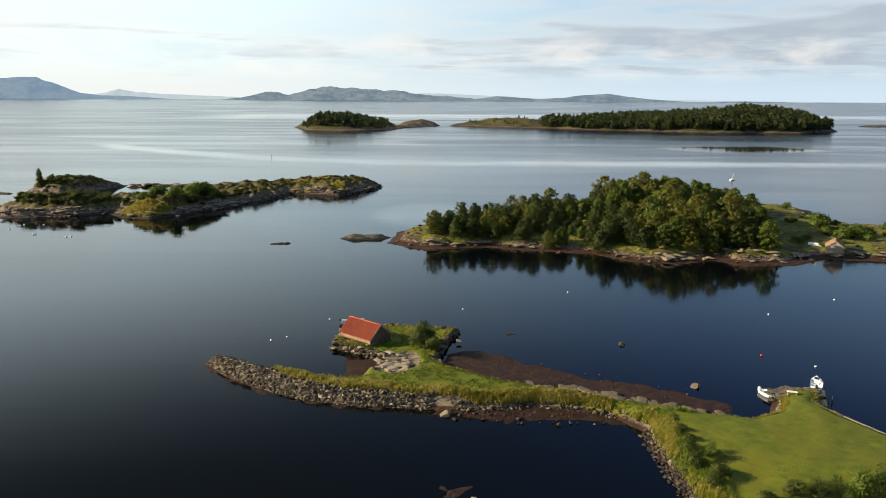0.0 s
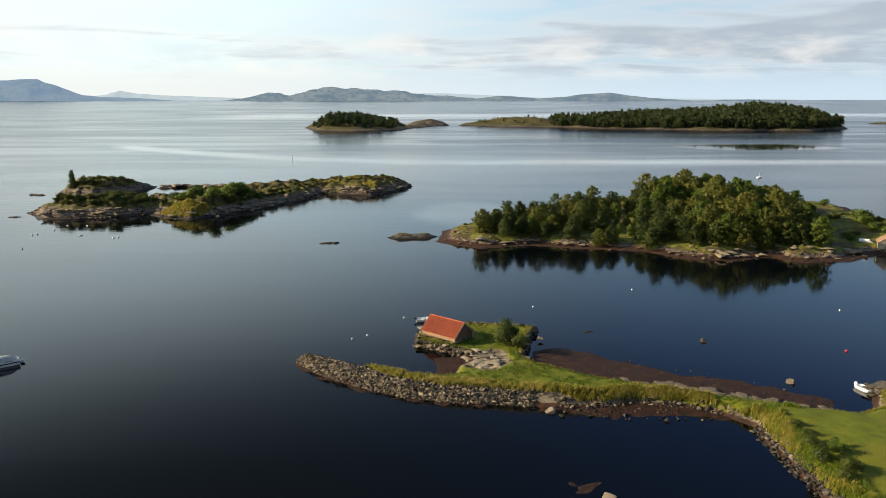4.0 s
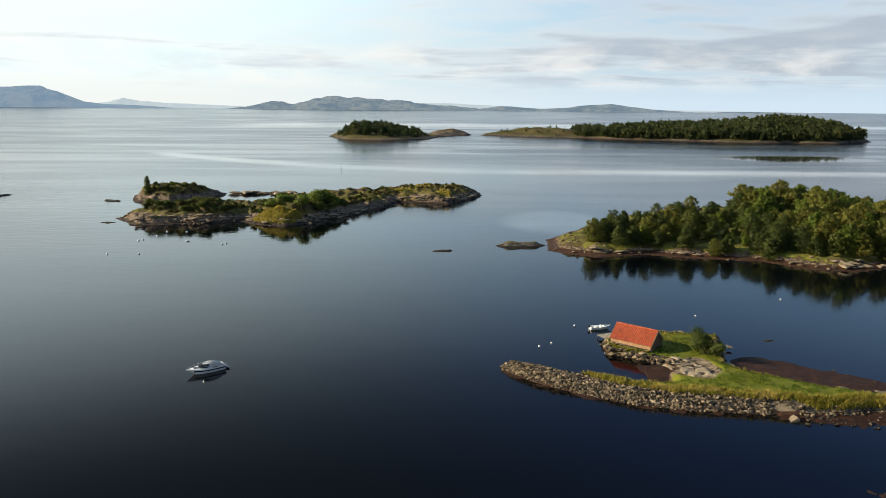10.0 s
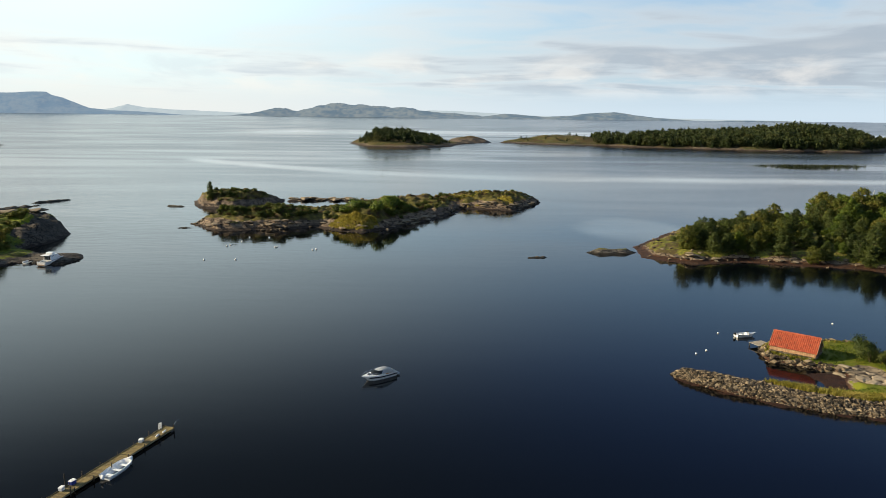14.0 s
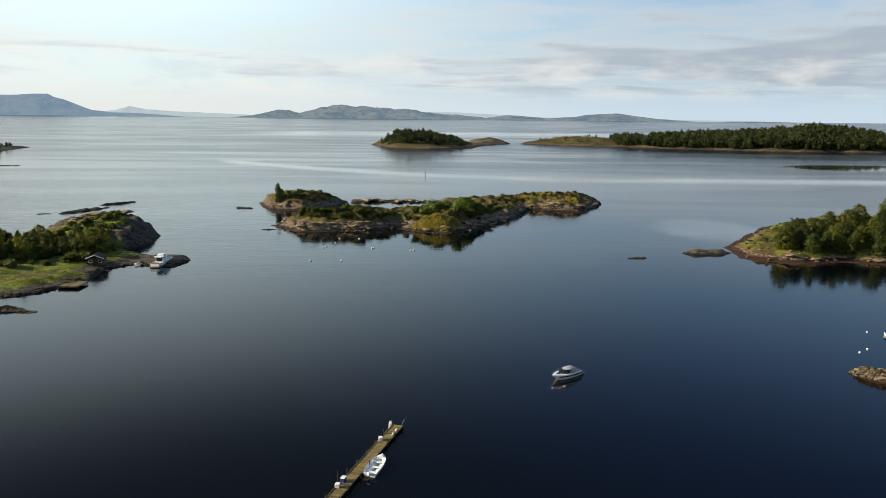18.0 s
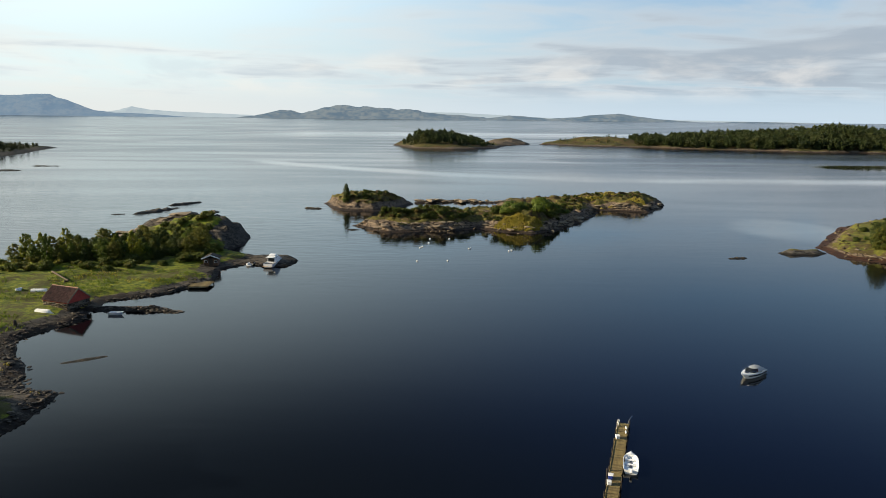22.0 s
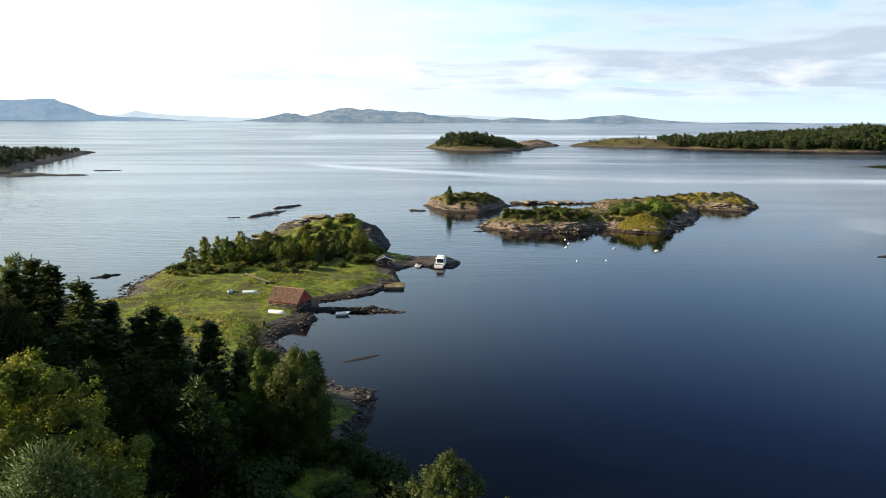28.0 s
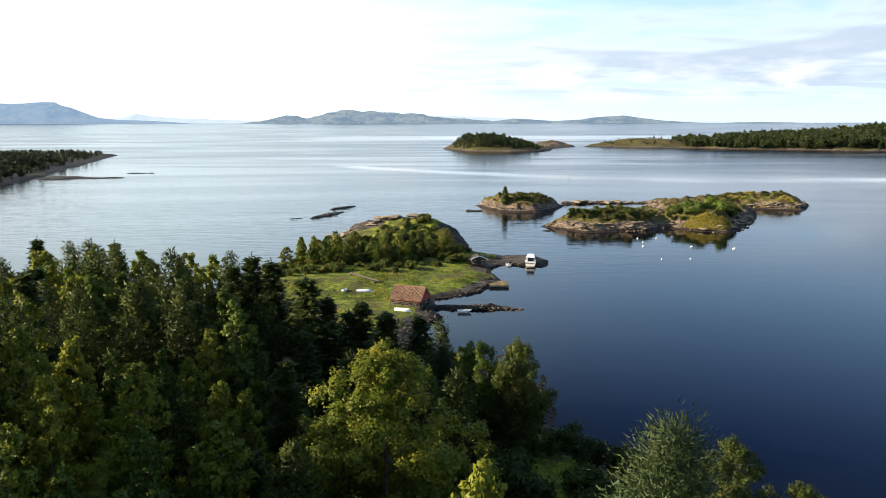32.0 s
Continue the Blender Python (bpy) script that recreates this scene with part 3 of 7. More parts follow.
def soft_conifer(seed, tall, wide, leaves, size, leaf, clumps=46, blunt=0.75, thin=0.4, spiky=True):
    """A bushy pine or young spruce: a cone of shaggy clumps of fine needles."""
    rs = np.random.RandomState(seed)
    centres, radii = [], []
    for k in range(clumps):
        t = (k + rs.rand()) / clumps
        reach = wide * 0.5 * (1 - t) ** blunt
        a, far = k * 2.4 + rs.uniform(-0.5, 0.5), rs.uniform(0.35, 1.0) * reach * rs.uniform(0.75, 1.15)
        centres.append((math.cos(a) * far, math.sin(a) * far, tall * (0.08 + 0.9 * t) - 0.15 * far))
        radii.append(wide * rs.uniform(0.08, 0.17) * (1.1 - 0.7 * t) + 0.2)
    verts, faces, normals = leaf_cloud(rs, centres, radii, leaves, size, 0.9, 0.0, thin, spiky)
    crown = mesh_of("crown", verts, faces, leaf, normals=normals)
    limbs = [(tall * rs.uniform(0.15, 0.8), wide * rs.uniform(0.15, 0.3), 0.1) for _ in range(6)]
    return trunk_mesh(rs, tall * 0.95, 0.013 * tall, limbs, BARK, 0.006), crown


def conifer(seed, tall, wide, leaf, whorls=16, per=7, size=0.5, open_=0.0, needles=16, fluff=0.0):
    """A spruce or pine: whorls of drooping boughs set with needle sprays."""
    rs = np.random.RandomState(seed)
    V, F = [], []
    for w in range(whorls):
        t = (w + rs.rand() * 0.6) / whorls
        z = tall * (0.12 + 0.86 * t)
        reach = wide * 0.5 * ((1 - t) ** 0.75 * (1 - open_) + open_ * math.sin(math.pi * (0.25 + 0.72 * t))) * rs.uniform(0.8, 1.15) + 0.12
        for b in range(per):
            a = rs.uniform(0, math.tau)
            length = reach * rs.uniform(0.6, 1.15)
            for q in range(needles):
                s = (q + rs.rand()) / needles
                out = length * (0.15 + 0.85 * s)
                sag = (-0.22 + 0.28 * s) * length if not open_ else rs.uniform(-0.1, 0.25) * length
                c = np.array([math.cos(a) * out, math.sin(a) * out, z + sag]) + rs.normal(size=3) * (0.1 * size + fluff)
                k = size * rs.uniform(0.7, 1.3) * (1.15 - 0.6 * s)
                aa = a + rs.uniform(-1.0, 1.0)
                u = np.array([math.cos(aa), math.sin(aa), rs.uniform(-0.35, 0.35)]) * k
                v = np.array([-math.sin(aa), math.cos(aa), rs.uniform(-0.6, 0.6)]) * k * 0.42
                i = len(V)
                V += [c - u * 0.3, c - v, c + u, c + v]
                F.append((i, i + 1, i + 2, i + 3))
    # leader shoot
    for k in range(8):
        i, a = len(V), rs.uniform(0, math.tau)
        p = np.array([0, 0, tall * (0.93 + 0.08 * k / 8)])
        u = np.array([math.cos(a) * 0.35, math.sin(a) * 0.35, 0.5]) * max(size, 0.4)
        V += [p, p + u * 0.5 + [0.05, 0, 0], p + u, p + u * 0.5 - [0.05, 0, 0]]
        F.append((i, i + 1, i + 2, i + 3))
    crown = mesh_of("crown", np.array(V), F, leaf)
    limbs = [(tall * rs.uniform(0.15, 0.8), wide * rs.uniform(0.15, 0.3), 0.1) for _ in range(6)]
    return trunk_mesh(rs, tall * 0.95, 0.016 * tall, limbs, BARK, 0.008), crown


def tree(kind, mesh_pair, m, label, group=""):
    ob = thing(kind, m, label, "tree", group)
    part_mesh("trunk", mesh_pair[0], None, ob)
    part_mesh("crown", mesh_pair[1], None, ob)
    return ob


def bush_mesh(seed, tall, wide, leaves, size, leaf):
    rs = np.random.RandomState(seed)
    c, r = [], []
    for k in range(9):
        a, far = rs.uniform(0, math.tau), rs.uniform(0, 0.36) * wide
        c.append((math.cos(a) * far, math.sin(a) * far, tall * rs.uniform(0.3, 0.75)))
        r.append(min(wide, tall * 1.5) * rs.uniform(0.16, 0.3))
    verts, faces, normals = leaf_cloud(rs, c, r, leaves, size, 0.7)
    verts[:, 2] = np.maximum(verts[:, 2], -0.05)
    crown = mesh_of("foliage", verts, faces, leaf, normals=normals)
    bm = bmesh.new()
    for k in range(6):
        a = rs.uniform(0, math.tau)
        tube(bm, (0, 0, -0.2), (math.cos(a) * wide * 0.25, math.sin(a) * wide * 0.25, tall * 0.6), 0.05, 0.015, 4)
    me = bpy.data.meshes.new("stem")
    bm.to_mesh(me)
    bm.free()
    me.materials.append(BARK)
    return me, crown


def bush(mesh_pair, m, label, group=""):
    ob = thing("shrub", m, label, "shrub", group)
    part_mesh("stem", mesh_pair[0], None, ob)
    part_mesh("foliage", mesh_pair[1], None, ob)
    return ob


def stone_mesh(seed, flat=0.7):
    """A broken angular boulder about one metre across."""
    rs = np.random.RandomState(seed)
    bm = bmesh.new()
    for _ in range(15):
        p = rs.normal(size=3)
        p /= np.linalg.norm(p)
        p *= rs.uniform(0.42, 0.62)
        bm.verts.new((p[0] * 1.25, p[1], p[2] * flat))
    bmesh.ops.convex_hull(bm, input=bm.verts[:])
    bmesh.ops.delete(bm, geom=[v for v in bm.verts if not v.link_faces], context="VERTS")
    me = bpy.data.meshes.new("stone")
    bm.to_mesh(me)
    bm.free()
    me.materials.append(STONES)
    return me


def scatter(name, base, spots, material, label, category, kind="stuff", parent=None):
    """Many copies of a small mesh joined into one: spots of (x, y, z, size, turn)."""
    bv = np.array([v.co for v in base.vertices])
    bf = [list(p.vertices) for p in base.polygons]
    V, F = [], []
    for n, (x, y, z, s, turn) in enumerate(spots):
        c, q = math.cos(turn), math.sin(turn)
        V.append(np.stack([x + s * (bv[:, 0] * c - bv[:, 1] * q), y + s * (bv[:, 0] * q + bv[:, 1] * c), z + s * bv[:, 2]], 1))
        F += [[k + n * len(bv) for k in f] for f in bf]
    me = mesh_of(name, np.concatenate(V), F, material)
    ob = new(name, me)
    if parent is not None:
        ob.parent = parent
    return tagged(ob, label, category, kind=kind)


def tuft_mesh(seed, blades=7, tall=1.0, spread=0.45):
    rs = np.random.RandomState(seed)
    V, F = [], []
    for k in range(blades):
        a, x, y = rs.uniform(0, math.tau), rs.normal() * 0.2, rs.normal() * 0.2
        w, t = 0.05, tall * rs.uniform(0.6, 1.1)
        d = np.array([math.cos(a), math.sin(a), 0])
        s = np.array([-d[1], d[0], 0]) * w
        p = np.array([x, y, 0])
        i = len(V)
        V += [p - s, p + s, p + d * spread * 0.3 * t + [0, 0, 0.6 * t] + s * 0.8, p + d * spread * 0.3 * t + [0, 0, 0.6 * t] - s * 0.8, p + d * spread * t + [0, 0, t]]
        F += [(i, i + 1, i + 2, i + 3), (i + 3, i + 2, i + 4)]
    return mesh_of("tuft", np.array(V), F, GRASS)

# ---- sea and distance ----
rows_y = [-2500, -600, -150, 0, 60, 120, 200, 320, 520, 900, 1600, 2800, 4850]
cols_x = [-4500, -1500, -600, -300, -150, 0, 150, 400, 1000, 4500]
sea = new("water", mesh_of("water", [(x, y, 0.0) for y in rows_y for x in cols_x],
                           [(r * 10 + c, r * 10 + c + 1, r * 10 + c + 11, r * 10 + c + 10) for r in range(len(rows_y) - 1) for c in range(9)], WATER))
tagged(sea, "calm dark blue fjord water with pale sheen painted in streaks", "water", kind="structure")
seabed = new("seabed", mesh_of("seabed", [(-4500, -2500, -25), (4500, -2500, -25), (4500, 4800, -25), (-4500, 4800, -25)], [(0, 1, 2, 3)], STONE))
tagged(seabed, "dark rocky bed below the fjord water", "seabed", kind="structure")


# distance haze is put into the hill colours, which glow by emission
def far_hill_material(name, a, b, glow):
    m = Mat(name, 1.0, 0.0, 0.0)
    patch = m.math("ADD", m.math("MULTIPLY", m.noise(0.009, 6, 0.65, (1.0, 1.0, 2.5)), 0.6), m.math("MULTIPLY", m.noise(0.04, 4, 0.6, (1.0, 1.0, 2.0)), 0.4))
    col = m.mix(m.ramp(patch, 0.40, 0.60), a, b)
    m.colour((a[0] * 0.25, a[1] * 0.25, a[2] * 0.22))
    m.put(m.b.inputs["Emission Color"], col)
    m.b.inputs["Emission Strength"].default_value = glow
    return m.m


HILL_NEAR = far_hill_material("painted_haze_hill", (0.075, 0.105, 0.138), (0.150, 0.165, 0.172), 0.95)
HILL_MID = far_hill_material("painted_haze_hill_pale", (0.105, 0.148, 0.200), (0.142, 0.176, 0.214), 0.95)
HILL_FAINT = far_hill_material("painted_haze_hill_faint", (0.25, 0.285, 0.31), (0.28, 0.31, 0.33), 0.95)


def ridge(name, y, line, material, label, rough=8.0, depth=260.0):
    """A far range of hills: a skyline of (x, height), falling to the water on both sides."""
    lx, lz = zip(*line)
    xs = np.linspace(lx[0], lx[-1], 420)
    top = np.interp(xs, lx, lz)
    kernel = np.hanning(7)
    top = np.convolve(np.pad(top, 3, mode="edge"), kernel / kernel.sum(), "valid")
    top = np.maximum(0, top + rough * field(xs, xs * 0 + y, (lx[-1] - lx[0]) / 16, 5, 2) * smooth01(top, 0, 20) + 0.9 * rough * field(xs, xs * 0 + y, 60, 4, 8) * smooth01(top, 0, 20))
    V, F = [], []
    steps = 9
    bend = field(xs, xs * 0 + 3, 130, 3, 7)
    for k in range(steps):
        s = k / (steps - 1)
        lift = math.sin(math.pi * s) ** 0.7 if 0 < s < 1 else -0.05
        for i, x in enumerate(xs):
            V.append((x, y - depth / 2 + depth * s + (0 if k in (0, 8) else 14 * bend[i]), top[i] * lift * (1.0 if k == 4 else 0.92 + 0.08 * math.sin(i * 0.21 + k * 1.7)) - 1))
    for k in range(steps - 1):
        for i in range(len(xs) - 1):
            a = k * len(xs) + i
            F.append((a, a + 1, a + len(xs) + 1, a + len(xs)))
    ob = new(name, mesh_of(name, V, F, material, smooth=True))
    return tagged(ob, label, "mountains", kind="structure")


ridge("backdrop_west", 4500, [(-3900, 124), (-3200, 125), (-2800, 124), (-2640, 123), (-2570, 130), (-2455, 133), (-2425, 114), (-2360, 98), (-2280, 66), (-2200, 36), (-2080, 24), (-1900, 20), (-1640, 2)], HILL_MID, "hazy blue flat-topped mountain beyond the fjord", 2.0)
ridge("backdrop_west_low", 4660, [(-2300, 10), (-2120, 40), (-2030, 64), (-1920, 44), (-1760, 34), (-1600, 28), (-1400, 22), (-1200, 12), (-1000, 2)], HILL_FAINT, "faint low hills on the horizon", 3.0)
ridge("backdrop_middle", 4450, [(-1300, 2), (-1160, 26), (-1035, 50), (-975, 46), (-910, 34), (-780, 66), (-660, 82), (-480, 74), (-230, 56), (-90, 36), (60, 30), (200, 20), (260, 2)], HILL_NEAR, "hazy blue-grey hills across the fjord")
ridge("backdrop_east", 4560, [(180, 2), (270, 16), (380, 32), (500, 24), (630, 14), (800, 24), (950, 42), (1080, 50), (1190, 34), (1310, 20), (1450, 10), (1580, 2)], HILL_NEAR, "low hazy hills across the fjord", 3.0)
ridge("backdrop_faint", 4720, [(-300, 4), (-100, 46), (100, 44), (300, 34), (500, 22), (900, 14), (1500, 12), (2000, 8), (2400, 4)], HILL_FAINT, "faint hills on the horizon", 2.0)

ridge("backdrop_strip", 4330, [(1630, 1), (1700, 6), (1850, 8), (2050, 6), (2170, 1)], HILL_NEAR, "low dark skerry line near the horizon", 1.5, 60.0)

# ---- land ----
ISLE_A = [(-137, 220), (-126, 208), (-108, 210), (-98, 216), (-90, 209), (-82, 206), (-73, 215), (-60, 236), (-54, 250), (-52, 262), (-41, 259),
          (-33, 256), (-22, 272), (-20, 284), (-28, 296), (-45, 297), (-62, 289), (-85, 285), (-106, 287), (-119, 284), (-119, 278), (-106, 281), (-86, 279),
          (-91, 259), (-105, 251), (-117, 246), (-128, 234)]
KNOLL_A = [(-155, 277), (-146, 254), (-133, 253), (-124, 262), (-118, 273), (-121, 286), (-140, 293)]


def rocky(x, y, amount=1.0):
    """Broken ledges of glaciated rock."""
    u = x * 0.9 + y * 0.35 + 3 * field(x, y, 11, 3, 2)
    f = 1 - 2 * np.abs(field(u, y * 1.6, 8, 4, 5))
    steps = np.round(3 * field(u * 0.6, y * 1.5, 6, 3, 6)) / 3
    return amount * (0.75 * f + 0.95 * steps + 0.55 * field(x, y, 2.4, 3, 9))


def height_a(x, y, s):
    rise = 0.5 * smooth01(s, 0, 4) + 0.16 * np.minimum(s, 7)
    top = 2.3 * hill(x, y, -113, 223, 17, 9, -14) + 2.6 * hill(x, y, -79, 224, 13, 12) + 0.9 * hill(x, y, -60, 262, 16, 16) + 2.0 * hill(x, y, -36, 279, 17, 10)
    low = hill(x, y, -100, 283, 24, 7)
    return np.maximum(0.05, (rise + top * smooth01(s, 0, 9) + rocky(x, y, 1.35) * smooth01(s, 0.6, 5) + 0.8 * np.round(2.5 * field(x, y, 2.2, 3, 12)) / 2.5 * smooth01(s, 0.5, 3)) * (1 - 0.55 * low))


def masks_shore(x, y, s, z, start=1.3, tide=0.75):
    veg = smooth01(z + 0.7 * field(x, y, 6, 3, 8), start, start + 1.1) * 0.9
    mud = 1 - smooth01(z, tide * 0.6, tide * 1.5)
    return veg, mud


_, ground_a = terrain("ground_skerry", ISLE_A, 0.5, height_a, lambda x, y, s, z: masks_shore(x, y, s, z, 1.55, 0.4), ISLET, "low rocky islet with heather, turf and wet brown tide line", 2.0)


def height_knoll(x, y, s):
    return 0.7 * smooth01(s, 0, 4) + 3.8 * hill(x, y, -138, 270, 15, 12) * smooth01(s, 0, 8) + rocky(x, y, 1.3) * smooth01(s, 0, 4) + 0.8 * np.round(2.5 * field(x, y, 2.2, 3, 12)) / 2.5 * smooth01(s, 0.5, 3)


_, ground_k = terrain("ground_knoll", KNOLL_A, 0.5, height_knoll, lambda x, y, s, z: masks_shore(x, y, s, z, 2.3, 0.5), ISLET, "bare brown rock knoll with scrub on top", 1.8)

ISLE_B = [(-8, 188), (-8.5, 174), (1, 165.5), (13, 168), (26, 164), (39, 162), (47, 154), (55, 151), (65, 156), (70, 150.5), (80, 151), (91, 157), (101, 156),
          (115, 151), (140, 155), (165, 172), (160, 200), (130, 198), (119, 205), (124, 228), (100, 245), (60, 250), (40, 241), (20, 224), (5, 206)]


def height_b(x, y, s):
    body = 0.35 * smooth01(s, 0, 1.5) + 1.0 * smooth01(s, 2.0, 5.5) + 3.0 * hill(x, y, 62, 198, 30, 28) + 1.0 * hill(x, y, 20, 190, 22, 16)
    return np.maximum(0.04, body * smooth01(s, 0, 7) + 0.1 + rocky(x, y, 0.45) * smooth01(s, 1, 5) + 0.35 * np.round(2.5 * field(x, y, 4.0, 3, 12)) / 2.5 * smooth01(s, 2, 4) * (1 - smooth01(s, 8, 12)))


_, ground_b = terrain("ground_wooded_island", ISLE_B, 0.9, height_b, lambda x, y, s, z: (smooth01(z + 0.5 * field(x, y, 5, 3, 8), 0.85, 1.35), 1 - smooth01(z, 0.35, 0.7)),
                      SHORE, "wooded island with turf, pale ledges and brown weed shore", 2.0)

SPIT = [(-28.9, 92.2), (-25, 88), (-20, 84.2), (-14.5, 81), (-9, 79.2), (-2, 78.4), (5, 77.4), (10, 77.2), (14.5, 78), (20, 77.2), (23, 75.4), (25.4, 72.6), (25, 69), (25.4, 63),
        (25.5, 58), (26, 44), (90, 40), (90, 52), (51.5, 70), (49.4, 74.3), (48.8, 78), (50.6, 80.5), (49.4, 83), (46, 83.4), (43.4, 80.4), (41.2, 76.4), (38, 74.8), (34, 75.8), (31, 77.8), (25, 80.2),
        (18.5, 83), (12, 86), (4.5, 89.4), (2.6, 93), (4.2, 100), (6.2, 105.8), (-4.7, 107.8), (-9.2, 106.4), (-12.4, 103), (-12.7, 98.6), (-8, 96.1), (-4.8, 93.6), (-7, 90), (-7.4, 87.2),
        (-12.5, 87), (-18.5, 89), (-26, 93.4), (-28.4, 94.2)]
FLATS = [(-12.6, 96), (-11.2, 91), (-10.5, 86), (-1.5, 82), (0.5, 76.4), (4, 75.2), (11, 74.6), (20, 75.0), (24, 73), (30, 74), (40, 78), (39, 80.8), (33, 84.8), (27, 88.4), (20, 91.2), (13, 95.6), (6, 99.4), (3.5, 97), (0, 90), (-4, 95)]


def from_front(x, y):
    """Metres behind the breakwater's seaward foot."""
    foot = np.interp(x, (-29, -25, -20, -14.5, -9, -2, 5, 10, 14.5, 20, 23, 26), (92.2, 88, 84.2, 81, 79.2, 78.4, 77.4, 77.2, 78, 77.2, 75.4, 60))
    return (y - foot) * np.interp(x, (-29, -20, -9, 0), (0.65, 0.75, 0.95, 1.0))


def rubble_width(x):
    return np.interp(x, (-29, -22, -18, -12, 4, 8, 24), (9.0, 5.0, 3.5, 2.7, 2.3, 1.4, 1.1))


def height_spit(x, y, s):
    lawn = smooth01(x, 24, 30) * (1 - smooth01(y, 72, 80))
    quay = smooth01(y, 92, 95) * (1 - smooth01(x, 8, 10)) * smooth01(x, -14, -12)
    slab = smooth01(hill(x + 1.6 * field(x, y, 3, 3, 2), y + 1.6 * field(x, y, 3, 3, 6), -2.6, 91.4, 3.2, 4.8), 0.3, 0.6)
    edge = smooth01(s, 0, np.maximum(0.4, 2.4 - 2.0 * quay - 1.0 * smooth01(y, 84, 88)))
    top = 1.25 * (1 - quay) * (1 - slab) + 0.8 * quay * (1 - slab) + 0.5 * slab
    return top * edge + (0.15 * smooth01(s, 2, 6) + lawn * (0.35 + 0.5 * smooth01(s, 2, 14))) * (1 - quay) + 0.16 * field(x, y, 3.4, 4, 5) * edge


def masks_spit(x, y, s, z):
    slab = smooth01(hill(x + 1.6 * field(x, y, 3, 3, 2), y + 1.6 * field(x, y, 3, 3, 6), -2.6, 91.4, 3.2, 4.8), 0.25, 0.5)
    v = from_front(x, y) - rubble_width(x) + 0.7 * field(x, y, 3, 3, 8)
    crest = np.where(x < 24, smooth01(v, -0.4, 0.5) * smooth01(s + 0.3 * field(x, y, 2, 3, 8), 0.2, 0.8), smooth01(s + 0.5 * field(x, y, 3, 3, 8), 1.0, 2.0))
    quay = smooth01(y, 92, 95)
    veg = np.maximum(crest, quay * smooth01(s, 0.6, 1.4)) * (1 - 0.9 * slab)
    return veg, (1 - smooth01(z, 0.1, 0.45))


spit, ground_d = terrain("ground_breakwater", SPIT, 0.4, height_spit, masks_spit, LAWN, "grassy breakwater spit and mown lawn with rubble edges", 0.3)
terrain("ground_tidal_flat", FLATS, 0.5, lambda x, y, s: -0.07 + 0.17 * smooth01(s, 0, 2.5) + 0.13 * field(x, y, 2.0, 4, 9) + 0.08 * field(x, y, 9, 2, 4), lambda x, y, s, z: (z * 0, z * 0 + 0.75 + 0.35 * field(x, y, 4, 3, 2)), MUD,
        "low mud flat covered in red-brown seaweed", 1.4)
terrain("ground_weed_rim", [(-30.4, 93.0), (-29.8, 91.6), (-26, 87), (-21, 83), (-15, 79.8), (-9.3, 78.0), (-2, 77.0), (5, 75.8), (5, 78.5), (-2, 79.4), (-9, 80.4), (-14, 82.4), (-19, 85.6), (-24, 89.4), (-28, 93.6)], 0.4,
        lambda x, y, s: -0.10 + 0.10 * smooth01(s, 0, 1.2) + 0.13 * field(x, y, 1.6, 4, 9), lambda x, y, s, z: (z * 0, z * 0 + 0.8), MUD, "rim of brown seaweed along the breakwater foot", 0.5)

POINT_C = [(-205, 166), (-212, 151), (-213, 140), (-210, 132), (-222, 121), (-250, 104), (-300, 92), (-420, 80), (-420, -120), (-120, -120), (-120, 34), (-140, 46), (-150, 56), (-153.5, 61),
           (-158, 67), (-159.5, 71), (-158, 76), (-159, 84.6), (-164, 85.5), (-168, 93.5), (-172, 98), (-175.5, 105), (-173, 111), (-170.5, 116), (-172, 121), (-163.7, 120.4), (-156.3, 120.2),
           (-155.5, 121.8), (-162, 124.6), (-172, 124.8), (-172, 127.5), (-169, 129.5), (-164, 133), (-160.5, 139), (-157.2, 140.6), (-157.4, 144), (-159, 155), (-155, 160.6), (-146, 158.6), (-144, 165.6),
           (-147, 171.6), (-155, 171), (-165, 176), (-162, 184), (-164, 200), (-174, 214), (-188, 215), (-199, 206), (-198, 190), (-200, 178)]


def height_c(x, y, s):
    base = 0.45 * smooth01(s, 0, 1.5) + 0.8 * smooth01(s, 1.5, 7)
    # last term: rise west of view, added to cast shade over wood and shore
    wood = 11.0 * smooth01(-x, 174, 200) * (1 - smooth01(y, 70, 100)) + 6.0 * smooth01(-y, -60, 0) * smooth01(-x, 138, 185) + 8.0 * smooth01(-x, 222, 262) * (1 - smooth01(y, 55, 82))
    prom = 4.0 * hill(x, y, -174, 192, 11, 14, 15) + 0.8 * hill(x, y, -195, 150, 14, 16) + 1.6 * hill(x, y, -184, 206, 14, 9)
    return base + wood * smooth01(s, 0, 10) + prom * smooth01(s, 0, 2.2) + (rocky(x, y, 1.5) + 0.7 * np.round(2.5 * field(x, y, 3.0, 3, 12)) / 2.5) * smooth01(s, 0, 3) * smooth01(y, 165, 190) + rocky(x, y, 0.25) * smooth01(s, 0, 2) * (1 - smooth01(s, 4, 8)) + 0.45 * field(x, y, 5, 4, 5) * smooth01(s, 0, 3)


